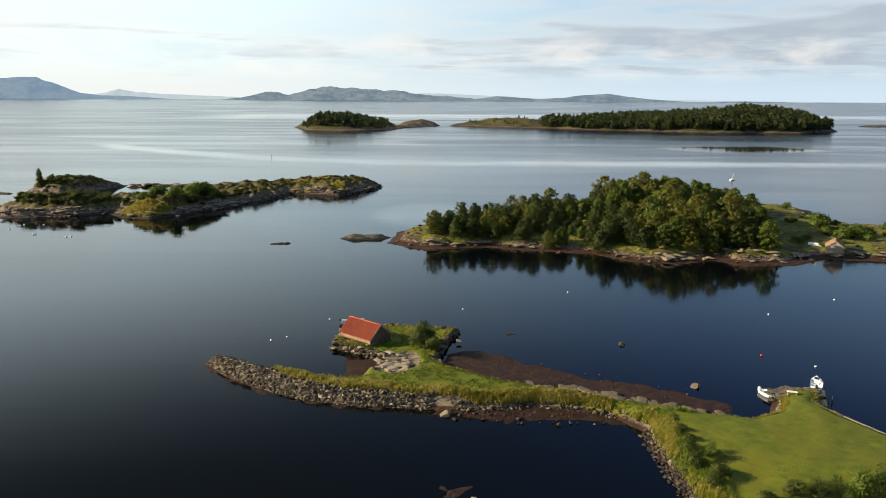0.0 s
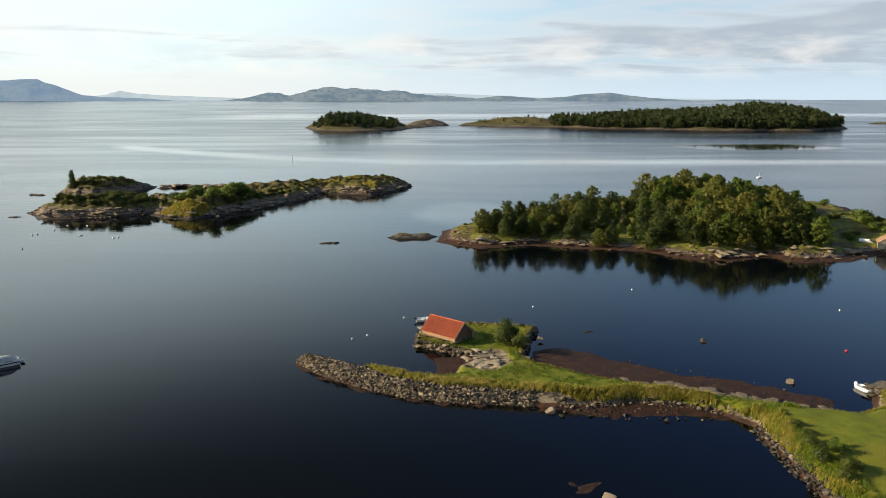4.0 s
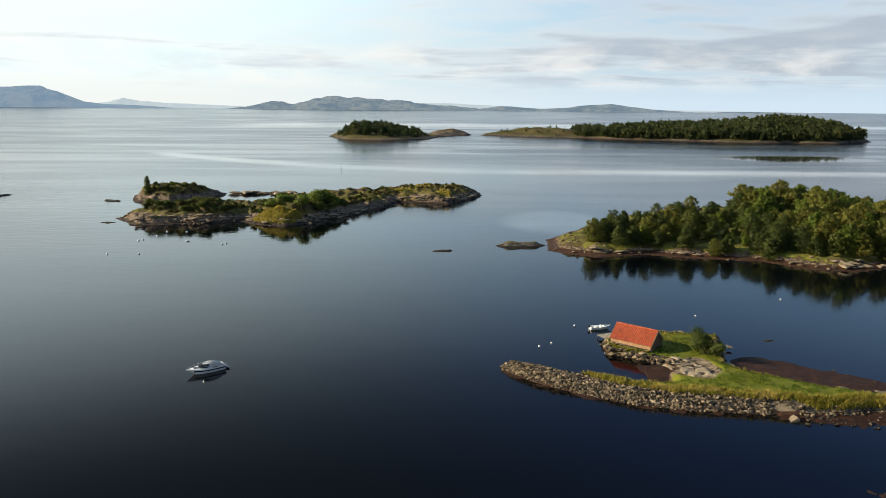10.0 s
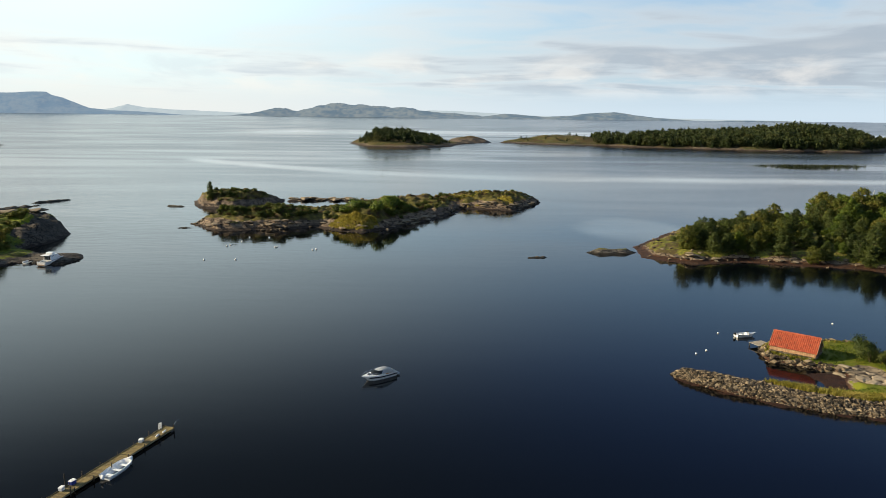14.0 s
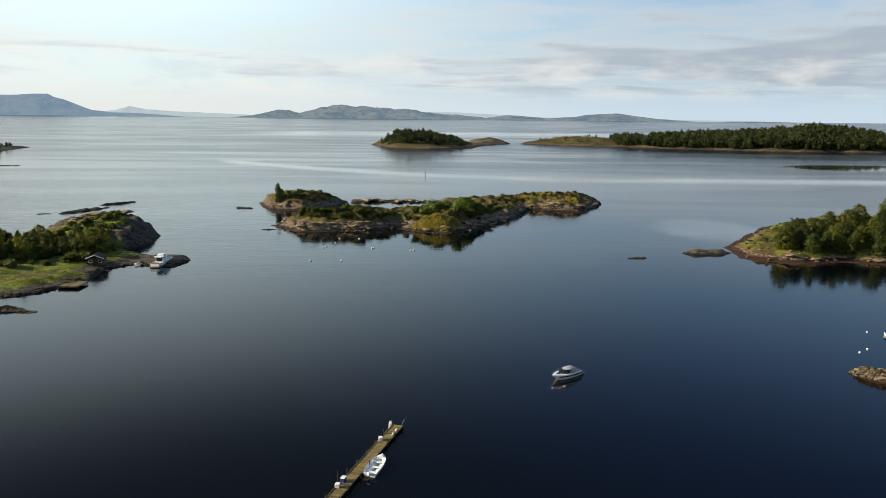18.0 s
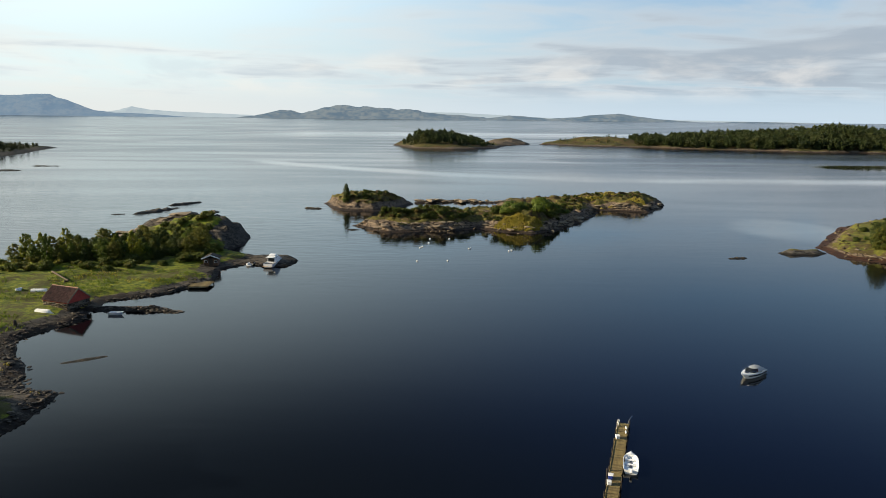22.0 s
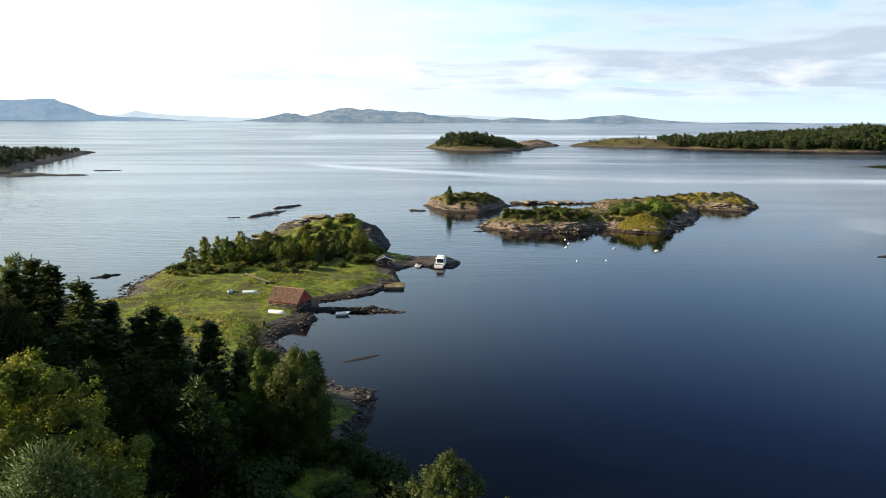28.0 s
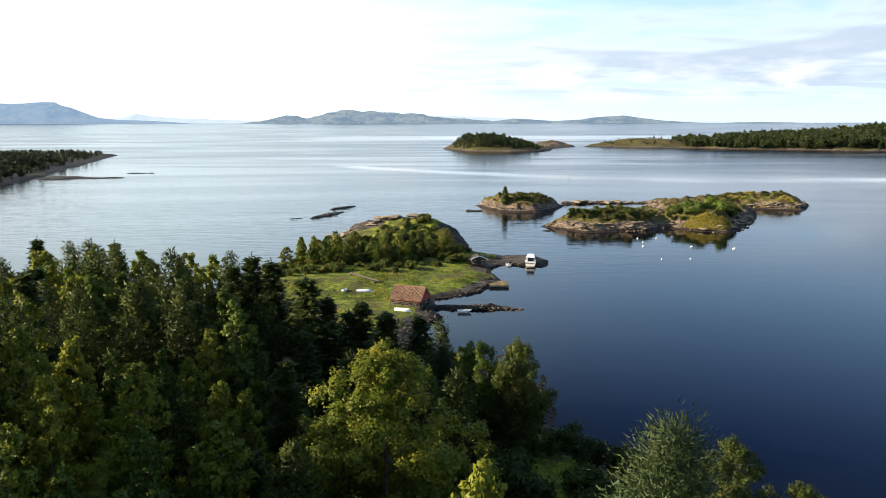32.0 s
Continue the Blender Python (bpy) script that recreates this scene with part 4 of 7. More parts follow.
def masks_c(x, y, s, z):
    veg, mud = masks_shore(x, y, s, z, 0.25, 0.3)
    bare = smooth01(y + 3 * field(x, y, 7, 3, 2), 198, 203) * smooth01(-x, 168, 176) + smooth01(x, -157.5, -156) * smooth01(y, 120, 160)
    mud = np.maximum(mud, 0.8 * (1 - smooth01(s + 0.8 * field(x, y, 4, 3, 6), 1.6, 3.4)) * (1 - smooth01(y, 128, 136)))
    bare = bare + smooth01(x + 2 * field(x, y, 5, 3, 3), -173, -169) * smooth01(y + 3 * field(x, y, 7, 3, 2), 176, 184)
    veg = np.maximum(veg, 0.9 * smooth01(s, 3.5, 6)) * (1 - np.clip(bare, 0, 1) * 0.85)
    return veg, mud


_, ground_c = terrain("ground_point", [p for p in POINT_C], 0.9, height_c, masks_c, MEADOW, "grassy point with rock promontory and stony shore", 0.9)
SOUTH = [(-121, 34), (-90, 42), (-60, 40), (-20, 44), (10, 40), (30, 44), (90, 40), (300, 30), (300, -200), (-121, -200)]
terrain("ground_mainland", SOUTH, 4.0, lambda x, y, s: 1.5 * smooth01(s, 0, 4) + 0.02 * s, lambda x, y, s, z: masks_shore(x, y, s, z, 1.0), MEADOW, "grassy mainland shore", 1.5)

ISLE_E = [(-157, 798), (-130, 726), (-90, 710), (-46, 738), (-32, 800), (-50, 900), (-110, 910)]
ISLE_E2 = [(-46, 800), (-20, 815), (8, 860), (-5, 940), (-45, 900)]
LAND_F = [(16, 855), (76, 806), (128, 790), (170, 760), (260, 722), (370, 716), (428, 756), (448, 806), (440, 1000), (300, 1050), (120, 960), (50, 920)]
POINT_G = [(-800, 250), (-392, 365), (-395, 400), (-420, 500), (-463, 675), (-520, 700), (-800, 720)]
ROCK_G = [(-397, 404), (-384, 401), (-372, 408), (-360, 409), (-349, 414), (-352, 418), (-368, 418), (-380, 424), (-394, 418)]


def masks_far(x, y, s, z):
    return smooth01(z + 1.5 * field(x, y, 30, 3, 3), 1.0, 2.4) * 0.9, 1 - smooth01(z, 0.4, 1.1)


def height_e(x, y, s):
    return 1.5 * smooth01(s, 0, 8) + 6.5 * hill(x, y, -112, 780, 38, 60) * smooth01(s, 0, 20) + 1.2 * rocky(x * 0.35, y * 0.35) * smooth01(s, 0, 5) + 2.4 * field(x, y, 25, 4, 5) * smooth01(s, 2, 12)


_, ground_e = terrain("ground_far_islet", ISLE_E, 2.5, height_e, masks_far, FARLAND, "far wooded islet with a rock rim", 4.0)
terrain("ground_far_skerry", ISLE_E2, 2.0, lambda x, y, s: 1.0 * smooth01(s, 0, 5) + 3.4 * smooth01(s, 3, 25) + 2.0 * rocky(x * 0.4, y * 0.4) * smooth01(s, 0, 6) + 1.5 * field(x, y, 20, 4, 5) * smooth01(s, 2, 12), lambda x, y, s, z: (smooth01(z + 2 * field(x, y, 12, 3, 8), 3.5, 5.5) * 0.8, 1 - smooth01(z, 0.3, 1.0)), FARLAND, "far bare rock skerry", 3.0)


def height_f(x, y, s):
    return 1.2 * smooth01(s, 0, 8) + (8 * hill(x, y, 85, 860, 40, 60) + 15 * hill(x, y, 365, 830, 85, 90) + 6 * hill(x, y, 215, 840, 80, 70)) * smooth01(s, 0, 40) + 1.5 * rocky(x * 0.35, y * 0.35) * smooth01(s, 0, 6) + 2.6 * field(x, y, 25, 4, 5) * smooth01(s, 2, 12)


_, ground_f = terrain("ground_far_island", LAND_F, 3.0, height_f, masks_far, FARLAND, "far wooded island with pale shore rocks", 5.0)


def height_g(x, y, s):
    return 1.2 * smooth01(s, 0, 8) + 3.5 * smooth01(s, 5, 60) + 2.0 * field(x, y, 20, 4, 5) * smooth01(s, 2, 12)


_, ground_g = terrain("ground_far_point", POINT_G, 4.0, height_g, masks_far, DARKLAND, "far dark wooded point", 4.0)
terrain("ground_far_ledge", ROCK_G, 1.5, lambda x, y, s: 0.1 + 0.7 * smooth01(s, 0, 4) * (0.7 + 1.1 * field(x, y, 7, 4, 4)) + 0.6 * smooth01(-x, 378, 390) * smooth01(s, 0, 3), lambda x, y, s, z: (z * 0 + 0.3 * field(x, y, 5, 3, 8), 1 - smooth01(z, 0.3, 0.8)), DARKLAND, "bare rock ledge in the water", 2.0)

# bare skerries and half-drowned rocks: centre, half length, half width, height, turn
SKERRIES = [(-16, 180, 6.5, 3.2, 1.25, 6), (-36, 172.5, 2.6, 0.9, 0.35, 10), (-209, 250, 10.5, 2.3, 0.9, 62), (-206, 270, 7.5, 1.6, 0.6, 52), (-156, 260, 3.4, 1.2, 0.6, -10), (-136, 212, 2.2, 0.7, 0.3, 5),
            (-222, 150, 3.4, 0.8, 0.5, 40), (-219, 241, 2.4, 0.5, 0.3, 20), (-161.5, 96.5, 3.2, 0.6, 0.12, 32), (560, 900, 30, 10, 3, 0), (14, 105, 1.0, 0.4, 0.15, 0), (-354, 450, 9, 1.6, 0.4, 6), (-422, 412, 12, 4, 1.2, 0)]
for cx0, cy0, rl, rw, rh, turn in SKERRIES:
    c, q = math.cos(radians(turn)), math.sin(radians(turn))
    ring = [(cx0 + rl * math.cos(a) * c - rw * math.sin(a) * q, cy0 + rl * math.cos(a) * q + rw * math.sin(a) * c) for a in [k * math.tau / 14 for k in range(14)]]
    ob, _ = terrain("skerry", ring, max(0.3, rw / 7), lambda x, y, s, rh=rh, rw=rw: 0.03 + rh * smooth01(s, 0, rw * 0.8) * (0.7 + 0.9 * field(x, y, rw * 0.9, 4, 5)), lambda x, y, s, z, rh=rh: (smooth01(z, 0.6, 1.0) * 0.6, 1 - smooth01(z, 0.1, 0.45)),
                    SKERRY, "low weed-covered rock breaking the water surface", rw * 0.25, "rock", 1.0)
    tagged(ob, kind="thing")

terrain("ground_reef", [(0.5, 58), (2, 62.2), (5, 63), (8.4, 61.5), (9.4, 57), (4, 53)], 0.4, lambda x, y, s: -0.13 + 0.12 * smooth01(s, 0, 2) + 0.20 * field(x, y, 2.0, 4, 9), lambda x, y, s, z: (z * 0, z * 0 + 0.85), MUD,
        "half-drowned reef covered in brown seaweed", 1.2)

# ---- woods ----
rnd = random.Random(5)
NEAR_BIRCH = [broadleaf(40 + k, (10, 11.5, 9)[k], (4.2, 4.6, 3.6)[k], 13000, 0.165, BIRCH_LEAF, BARK, 0.12, 130, 0.06) for k in range(3)]
SLIM_BIRCH = [broadleaf(45 + k, (10, 9)[k], (3.2, 2.8)[k], 10000, 0.16, LUSH_LEAF, BARK, 0.1, 100, 0.06) for k in range(2)]
NEAR_PINE = [conifer(150, 11.5, 6.4, PINE_LEAF, 20, 9, 0.36, 0.0, 26, 0.12)] + [soft_conifer(50 + k, (11, 12.5, 10)[k], (5.6, 7.0, 7.0)[k], 8000, 0.28, PINE_LEAF, 90, (0.7, 0.6, 0.5)[k]) for k in (1, 2)]
BACK_PINE = [conifer(151, 11.5, 7.0, PINE_LEAF, 18, 8, 0.44, 0.0, 22, 0.14)] + [soft_conifer(54 + k, (11, 12, 9.5)[k], (5.6, 7.0, 6.4)[k], 6000, 0.36, PINE_LEAF, 90, (0.7, 0.45, 0.5)[k]) for k in (1, 2)]
BACK_BIRCH = [broadleaf(57 + k, (10, 9)[k], (4.8, 4.2)[k], 6000, 0.25, (BIRCH_LEAF, LUSH_LEAF)[k], BIRCH_BARK, 0.2, 90, 0.06) for k in range(2)]
FULL_TREE = [broadleaf(64 + k, (8, 9)[k], (7.0, 6.0)[k], 30000, 0.12, (SHRUB_LEAF, LUSH_LEAF)[k], BIRCH_BARK, 0.2, 190, 0.02) for k in range(2)]
GREAT_BIRCH = broadleaf(48, 12.5, 8.4, 100000, 0.105, BIRCH_LEAF, BARK, 0.2, 420, 0.0)
BLUE_SPRUCE = soft_conifer(49, 12, 8.4, 80000, 0.145, SPRUCE_LEAF, 240, 0.72, 0.2)
MID_LEAF = [broadleaf(60 + k, (9, 10, 7.5)[k], (7.8, 8.8, 7.2)[k], 6000, 0.34, (LUSH_LEAF, RUST_LEAF, SHRUB_LEAF)[k], BARK, 0.0, 150, 0.06) for k in range(3)]
MID_PINE = [soft_conifer(70 + k, (8.5, 10, 7.5)[k], (5.8, 6.4, 5.4)[k], 4200, 0.42, PINE_LEAF, 60, (0.5, 0.3, 0.4)[k], 0.45, False) for k in range(3)]
SHADE_SHRUBS = [bush_mesh(84 + k, (2.2, 3.0)[k], (3.4, 3.8)[k], 2600, 0.19, (SHRUB_LEAF, PINE_LEAF)[k]) for k in range(2)]
SHRUBS = [bush_mesh(80 + k, (1.8, 2.4, 1.3)[k], (3.0, 3.4, 2.6)[k], 950, 0.27, (SHRUB_LEAF, LUSH_LEAF, RUST_LEAF)[k]) for k in range(3)]

HEATH = bush_mesh(88, 1.2, 2.8, 800, 0.24, HEATH_LEAF)


def turned(x, y, z, size=1.0, tall=1.0):
    return Matrix.LocRotScale((x, y, z), Euler((0, 0, rnd.uniform(0, math.tau))), (size, size, size * tall))


def wood(poly, count, gap, ground, choose, edge=0.0):
    """Trees at uneven spacing within an outline."""
    done, px, py = [], [p[0] for p in poly], [p[1] for p in poly]
    for _ in range(count * 40):
        x, y = rnd.uniform(min(px), max(px)), rnd.uniform(min(py), max(py))
        if within(poly, x, y) < edge or any((x - a) ** 2 + (y - b) ** 2 < gap * gap for a, b in done):
            continue
        done.append((x, y))
        choose(x, y, ground(x, y))
        if len(done) == count:
            break
    return done


def pick_b(x, y, z):
    low = 0.80 + 0.26 * float(hill(x, y, 62, 192, 20, 30))
    low *= 0.55 if abs(x + 2 - 0.229 * y) < 2.6 else 1.0
    if x < 46 and rnd.random() < 0.1:
        return
    if x < 50 and rnd.random() < 0.8:
        tree("pine_tree", rnd.choice(MID_PINE), turned(x, y, z, rnd.uniform(0.72, 1.08) * low, 0.78), "dark green pine with open crown on the wooded island", "island trees")
    else:
        tree("deciduous_tree", rnd.choice(MID_LEAF), turned(x, y, z, rnd.uniform(0.6, 1.1) * low * (0.78 if x < 48 else 0.97)), "full green broadleaf tree on the wooded island", "island trees")


WOOD_B = [(0, 177), (8, 170.2), (30, 166.5), (46, 161.5), (60, 158.8), (70, 157.4), (80, 159), (82, 170), (87, 186), (93, 212), (86, 236), (62, 232), (52, 206), (30, 198), (10, 191)]
wood(WOOD_B, 225, 2.6, ground_b, pick_b)


def pick_c(x, y, z):
    front = y < 160
    if front and rnd.random() < 0.55:
        tree("birch_tree", rnd.choice(BACK_BIRCH), turned(x, y, z, rnd.uniform(0.45, 0.78)), "slender light green birch on the grassy point", "point trees")
    elif rnd.random() < 0.3:
        tree("pine_tree", rnd.choice(MID_PINE), turned(x, y, z, rnd.uniform(0.35, 0.5)), "dark pine on the grassy point", "point trees")
    else:
        tree("deciduous_tree", rnd.choice(MID_LEAF), turned(x, y, z, rnd.uniform(0.3, 0.55)), "leafy green tree on the grassy point", "point trees")


WOOD_C = [(-207, 158), (-200, 152), (-190, 152), (-178, 158), (-168, 166), (-166, 172), (-170, 178), (-180, 180), (-192, 172)]
wood(WOOD_C, 74, 2.2, ground_c, pick_c)


def pick_near(x, y, z):
    dark = 0.8 if y > 50 and x > -196 else 0.45
    size = rnd.uniform(0.72, 1.06) * (0.8 if y > 62 else 0.95) * (1.08 if x < -186 else 1.0)
    if y > 52:
        if rnd.random() < dark:
            tree("spruce_tree", rnd.choice(BACK_PINE), turned(x, y, z - 0.3, size), "dark bushy conifer in the dense shoreline wood", "foreground wood")
        else:
            tree("birch_tree", rnd.choice(BACK_BIRCH), turned(x, y, z - 0.3, size), "yellow-green birch among dark conifers", "foreground wood")
    elif rnd.random() < dark:
        tree("spruce_tree", rnd.choice(NEAR_PINE), turned(x, y, z - 0.3, size), "tall dark conifer in the dense shoreline wood", "foreground wood")
    elif rnd.random() < 0.5:
        tree("birch_tree", rnd.choice(SLIM_BIRCH), turned(x, y, z - 0.3, size * 0.9, 1.12), "slender green birch in the dense shoreline wood", "foreground wood")
    else:
        tree("birch_tree", rnd.choice(NEAR_BIRCH), turned(x, y, z - 0.3, size * 0.9, 1.1), "yellow-green birch in the dense shoreline wood", "foreground wood")


def to_top(pair, tall, x, y, top, label, kind="birch_tree", wide=1.0):
    """A tree whose tip stands at a given height."""
    z = ground_c(x, y)
    s = (top - z) / tall
    return tree(kind, pair, Matrix.LocRotScale((x, y, z - 0.2), Euler((0, 0, rnd.uniform(0, 6))), (s * wide, s * wide, s)), label, "foreground wood")


WOOD_N = [(-238, 96), (-224, 92), (-210, 86), (-198, 80), (-185, 75), (-176, 70), (-169, 60), (-172, 52), (-177, 44), (-181, 34), (-174, 22), (-172, 14), (-205, 14), (-222, 50)]
wood(WOOD_N, 250, 3.1, ground_c, pick_near)
to_top(GREAT_BIRCH, 12.5, -176.3, 39.3, 20.6, "great drooping yellow-green birch standing above the wood", wide=1.22)
to_top(BLUE_SPRUCE, 12, -164.6, 20.5, 23.8, "spiky grey-green spruce close to the shore", "spruce_tree", 1.0)
to_top(NEAR_BIRCH[0], 10, -171.3, 25.4, 19.8, "small yellow-green birch among the spruces", wide=0.8)
to_top(SLIM_BIRCH[0], 10, -188.2, 49.3, 21.0, "slender birch catching the sun above dark spruces")
to_top(NEAR_BIRCH[2], 9, -185, 33.1, 18.6, "yellow-green birch in the dense shoreline wood")
to_top(BACK_PINE[0], 11.5, -174.5, 69.4, 14.2, "dark pointed spruce at the edge of the meadow", "spruce_tree")
to_top(BACK_PINE[0], 11.5, -180.5, 70.5, 15.5, "dark pointed spruce at the edge of the meadow", "spruce_tree")
for x, y, top in ((-184.0, 68, 16.6), (-181.8, 69.5, 14.6), (-177.9, 68, 15.0), (-189.4, 68, 20.4), (-185.6, 66, 19.2), (-191.7, 69, 20.8)):
    to_top(BACK_PINE[0], 11.5, x, y, top, "dark broad spruce at the edge of the meadow", "spruce_tree", 1.15)
to_top(FULL_TREE[0], 8, -164.4, 63.5, 12.9, "leafy green birch at the stony shore", wide=0.75)
to_top(FULL_TREE[1], 9, -168.2, 65.5, 12.4, "leafy green birch at the stony shore", wide=1.0)
to_top(FULL_TREE[0], 8, -150.2, 46.4, 10.4, "dark green rounded tree over the shore")
to_top(FULL_TREE[0], 8, -152.5, 33.5, 12.2, "bright green bushy tree over the shore")
to_top(FULL_TREE[1], 9, -156.5, 34.5, 11.5, "bright green bushy tree over the shore")
to_top(FULL_TREE[0], 8, -146, 44, 8.0, "dark green rounded tree over the shore")
for k in range(22):
    x, y = rnd.uniform(-179, -163.5), rnd.uniform(62, 80)
    if x > -166 and y > 72:
        continue
    if k % 3:
        tree("spruce_tree", BACK_PINE[k % 2], turned(x, y, ground_c(x, y) - 0.2, rnd.uniform(0.6, 0.85)), "dark conifer at the edge of the shaded shore", "foreground wood")
    else:
        tree("birch_tree", BACK_BIRCH[k % 2], turned(x, y, ground_c(x, y) - 0.2, rnd.uniform(0.65, 0.85), 0.9), "leafy birch at the edge of the shaded shore", "foreground wood")
for k in range(26):
    x, y = rnd.uniform(-178, -160), rnd.uniform(40, 76)
    if ground_c(x, y) > 0.9:
        bush(rnd.choice(SHRUBS), turned(x, y, ground_c(x, y), rnd.uniform(0.5, 1.0)), "low dark undergrowth shrub in the shade of the wood", "undergrowth")

for k in range(90):
    x, y = rnd.uniform(-172, -150), rnd.uniform(24, 64)
    if ground_c(x, y) > 0.7 and within(POINT_C, x, y) > 2.5:
        bush(rnd.choice(SHADE_SHRUBS), turned(x, y, ground_c(x, y) - 0.1, rnd.uniform(0.8, 1.5)), "dense dark shrub under the trees by the shore", "undergrowth")

# scrub on the islets and points
def scrub(poly, count, ground, lo, hi, label, group, least=1.5, edge=1.0, kinds=SHRUBS, mass=""):
    px, py, n, spots = [p[0] for p in poly], [p[1] for p in poly], 0, []
    for _ in range(count * 30):
        x, y = rnd.uniform(min(px), max(px)), rnd.uniform(min(py), max(py))
        if within(poly, x, y) < edge:
            continue
        z = ground(x, y)
        if z < least:
            continue
        if mass:
            spots.append((x, y, z - 0.1, rnd.uniform(lo, hi), rnd.uniform(0, 6)))
        else:
            bush(rnd.choice(kinds), turned(x, y, z - 0.1, rnd.uniform(lo, hi), rnd.uniform(0.7, 1.1)), label, group)
        n += 1
        if n == count:
            break
    for k, pair in enumerate(kinds if mass else []):
        scatter(mass, pair[1], spots[k::len(kinds)], pair[1].materials[0], label, "scrub")


scrub([(-94, 224), (-86, 215), (-76, 218), (-66, 234), (-72, 244), (-90, 240)], 60, ground_a, 0.8, 1.7, "green juniper and birch scrub on the rocky islet", "islet scrub", 2.0)
scrub([(-98, 222), (-90, 216), (-76, 216), (-58, 236), (-60, 250), (-94, 240)], 130, ground_a, 0.3, 0.9, "brown heather scrub on the rocky islet", "islet scrub", 1.7, kinds=[SHRUBS[0], HEATH, SHRUBS[0]], mass="islet_heather")
scrub([(-132, 222), (-120, 214), (-102, 216), (-98, 228), (-112, 238), (-126, 232)], 260, ground_a, 0.3, 1.0, "dark heather and juniper scrub on the rocky islet", "islet scrub", 1.7, kinds=[SHRUBS[0], HEATH, SHRUBS[0]], mass="islet_heather")
scrub([(-70, 245), (-58, 252), (-54, 268), (-30, 272), (-28, 288), (-60, 284)], 190, ground_a, 0.25, 0.75, "low heather scrub on the rocky islet", "islet scrub", 1.5, kinds=[SHRUBS[0], HEATH, HEATH], mass="islet_heather")
scrub(KNOLL_A, 150, ground_k, 0.25, 0.7, "low scrub in the clefts of the rock knoll", "islet scrub", 2.4, kinds=[SHRUBS[0], HEATH], mass="knoll_scrub")
tree("pine_tree", MID_PINE[2], Matrix.LocRotScale((-144, 263, ground_k(-144, 263) - 0.2), Euler((0, 0, 1)), (0.6, 0.6, 0.95)), "small lone pine standing on the rock knoll")
scrub(ISLE_B, 110, ground_b, 0.5, 1.1, "green shrub along the shore of the wooded island", "shore scrub", 1.0, 6.0)
scrub([(-212, 148), (-205, 140), (-180, 145), (-160, 158), (-162, 172), (-168, 180), (-171, 196), (-180, 201), (-190, 194), (-198, 178)], 330, ground_c, 0.4, 1.15, "dark green scrub on the promontory", "point scrub", 1.2, 2.0, kinds=[SHRUBS[0], SHRUBS[2], SHRUBS[0]], mass="point_scrub")
scrub([(-204, 120), (-186, 112), (-180, 100), (-176, 94), (-186, 88), (-215, 92)], 26, ground_c, 0.25, 0.5, "low tussock of meadow growth", "meadow tussocks", 1.2)
scrub([(92, 172), (100, 164), (118, 160), (128, 172), (118, 192), (100, 200)], 16, ground_b, 0.8, 1.8, "green shrub behind the island hut", "shore scrub", 0.6, 0.5)
# far woods, too many to count
FAR_TREES = [soft_conifer(90, 10, 3.8, 120, 1.2, FAR_LEAF, 18, 0.85, 0.6, False)[1], broadleaf(91, 10, 6.4, 110, 1.25, FAR_LEAF, BARK, 0.0, 14, 0.42)[1],
             broadleaf(92, 10, 5.2, 110, 1.3, FAR_LEAF, BARK, 0.0, 16, 0.25)[1]]


def far_wood(name, poly, count, ground, label, lo=0.6, hi=1.1, edge=0.0, crest=None, leaf=FAR_LEAF):
    """Trees kept under a smooth crest line, given as a height at (x, y)."""
    spots = []
    px, py = [p[0] for p in poly], [p[1] for p in poly]
    while len(spots) < count:
        x, y = rnd.uniform(min(px), max(px)), rnd.uniform(min(py), max(py))
        z = ground(x, y)
        if within(poly, x, y) > edge and z > 0.8 + rnd.uniform(0, 0.8):
            size = rnd.uniform(lo, hi)
            if crest:
                size = min(size, (crest(x, y) * rnd.uniform(0.75, 1.2) - z + 1) / 10)
            if size > 0.12:
                spots.append((x, y, z - 1, size, rnd.uniform(0, 6)))
            elif rnd.random() < 0.5:
                spots.append((x, y, z - 1, 0.2, rnd.uniform(0, 6)))
    for k, shape in enumerate(FAR_TREES):
        scatter(name, shape, spots[k::3], leaf, label, "forest")


def crest_e(x, y):
    return float(np.interp(x, (-158, -145, -136, -125, -100, -79, -60, -48), (1, 6, 12, 18.5, 17.5, 12.5, 8, 4)))


def crest_f(x, y):
    return float(np.interp(x, (112, 130, 170, 222, 300, 345, 367, 395, 415, 430, 446), (8, 13, 15, 19, 22, 26, 28, 26, 20, 13, 5)))


def crest_g(x, y):
    return float(np.interp(y, (330, 400, 480, 560, 650, 690), (15, 14, 12.5, 9, 5.5, 3)))


far_wood("far_islet_woods", [(-150, 798), (-128, 734), (-92, 722), (-56, 744), (-40, 800), (-58, 880), (-110, 890)], 520, ground_e, "dark conifers covering the far islet", 0.45, 1.25, crest=crest_e)
far_wood("far_island_woods", [(118, 800), (170, 767), (255, 730), (300, 724), (370, 720), (418, 745), (434, 800), (418, 860), (370, 870), (200, 870), (130, 880)], 2900, ground_f, "dense conifer forest on the far island", 0.5, 1.25, crest=crest_f)
far_wood("far_hill_scrub", [(30, 860), (80, 815), (130, 800), (160, 780), (250, 732), (320, 724), (330, 740), (150, 860), (90, 900)], 170, ground_f, "scattered low pines on the bare far hill", 0.15, 0.5)
# trees out of view on the added rise, placed to block the low sun
far_wood("hillside_woods", [(-300, -30), (-246, -30), (-240, 20), (-242, 60), (-256, 74), (-300, 74)], 420, ground_c, "dense unseen wood on the rise behind the shore, added to shade it", 0.6, 1.0)
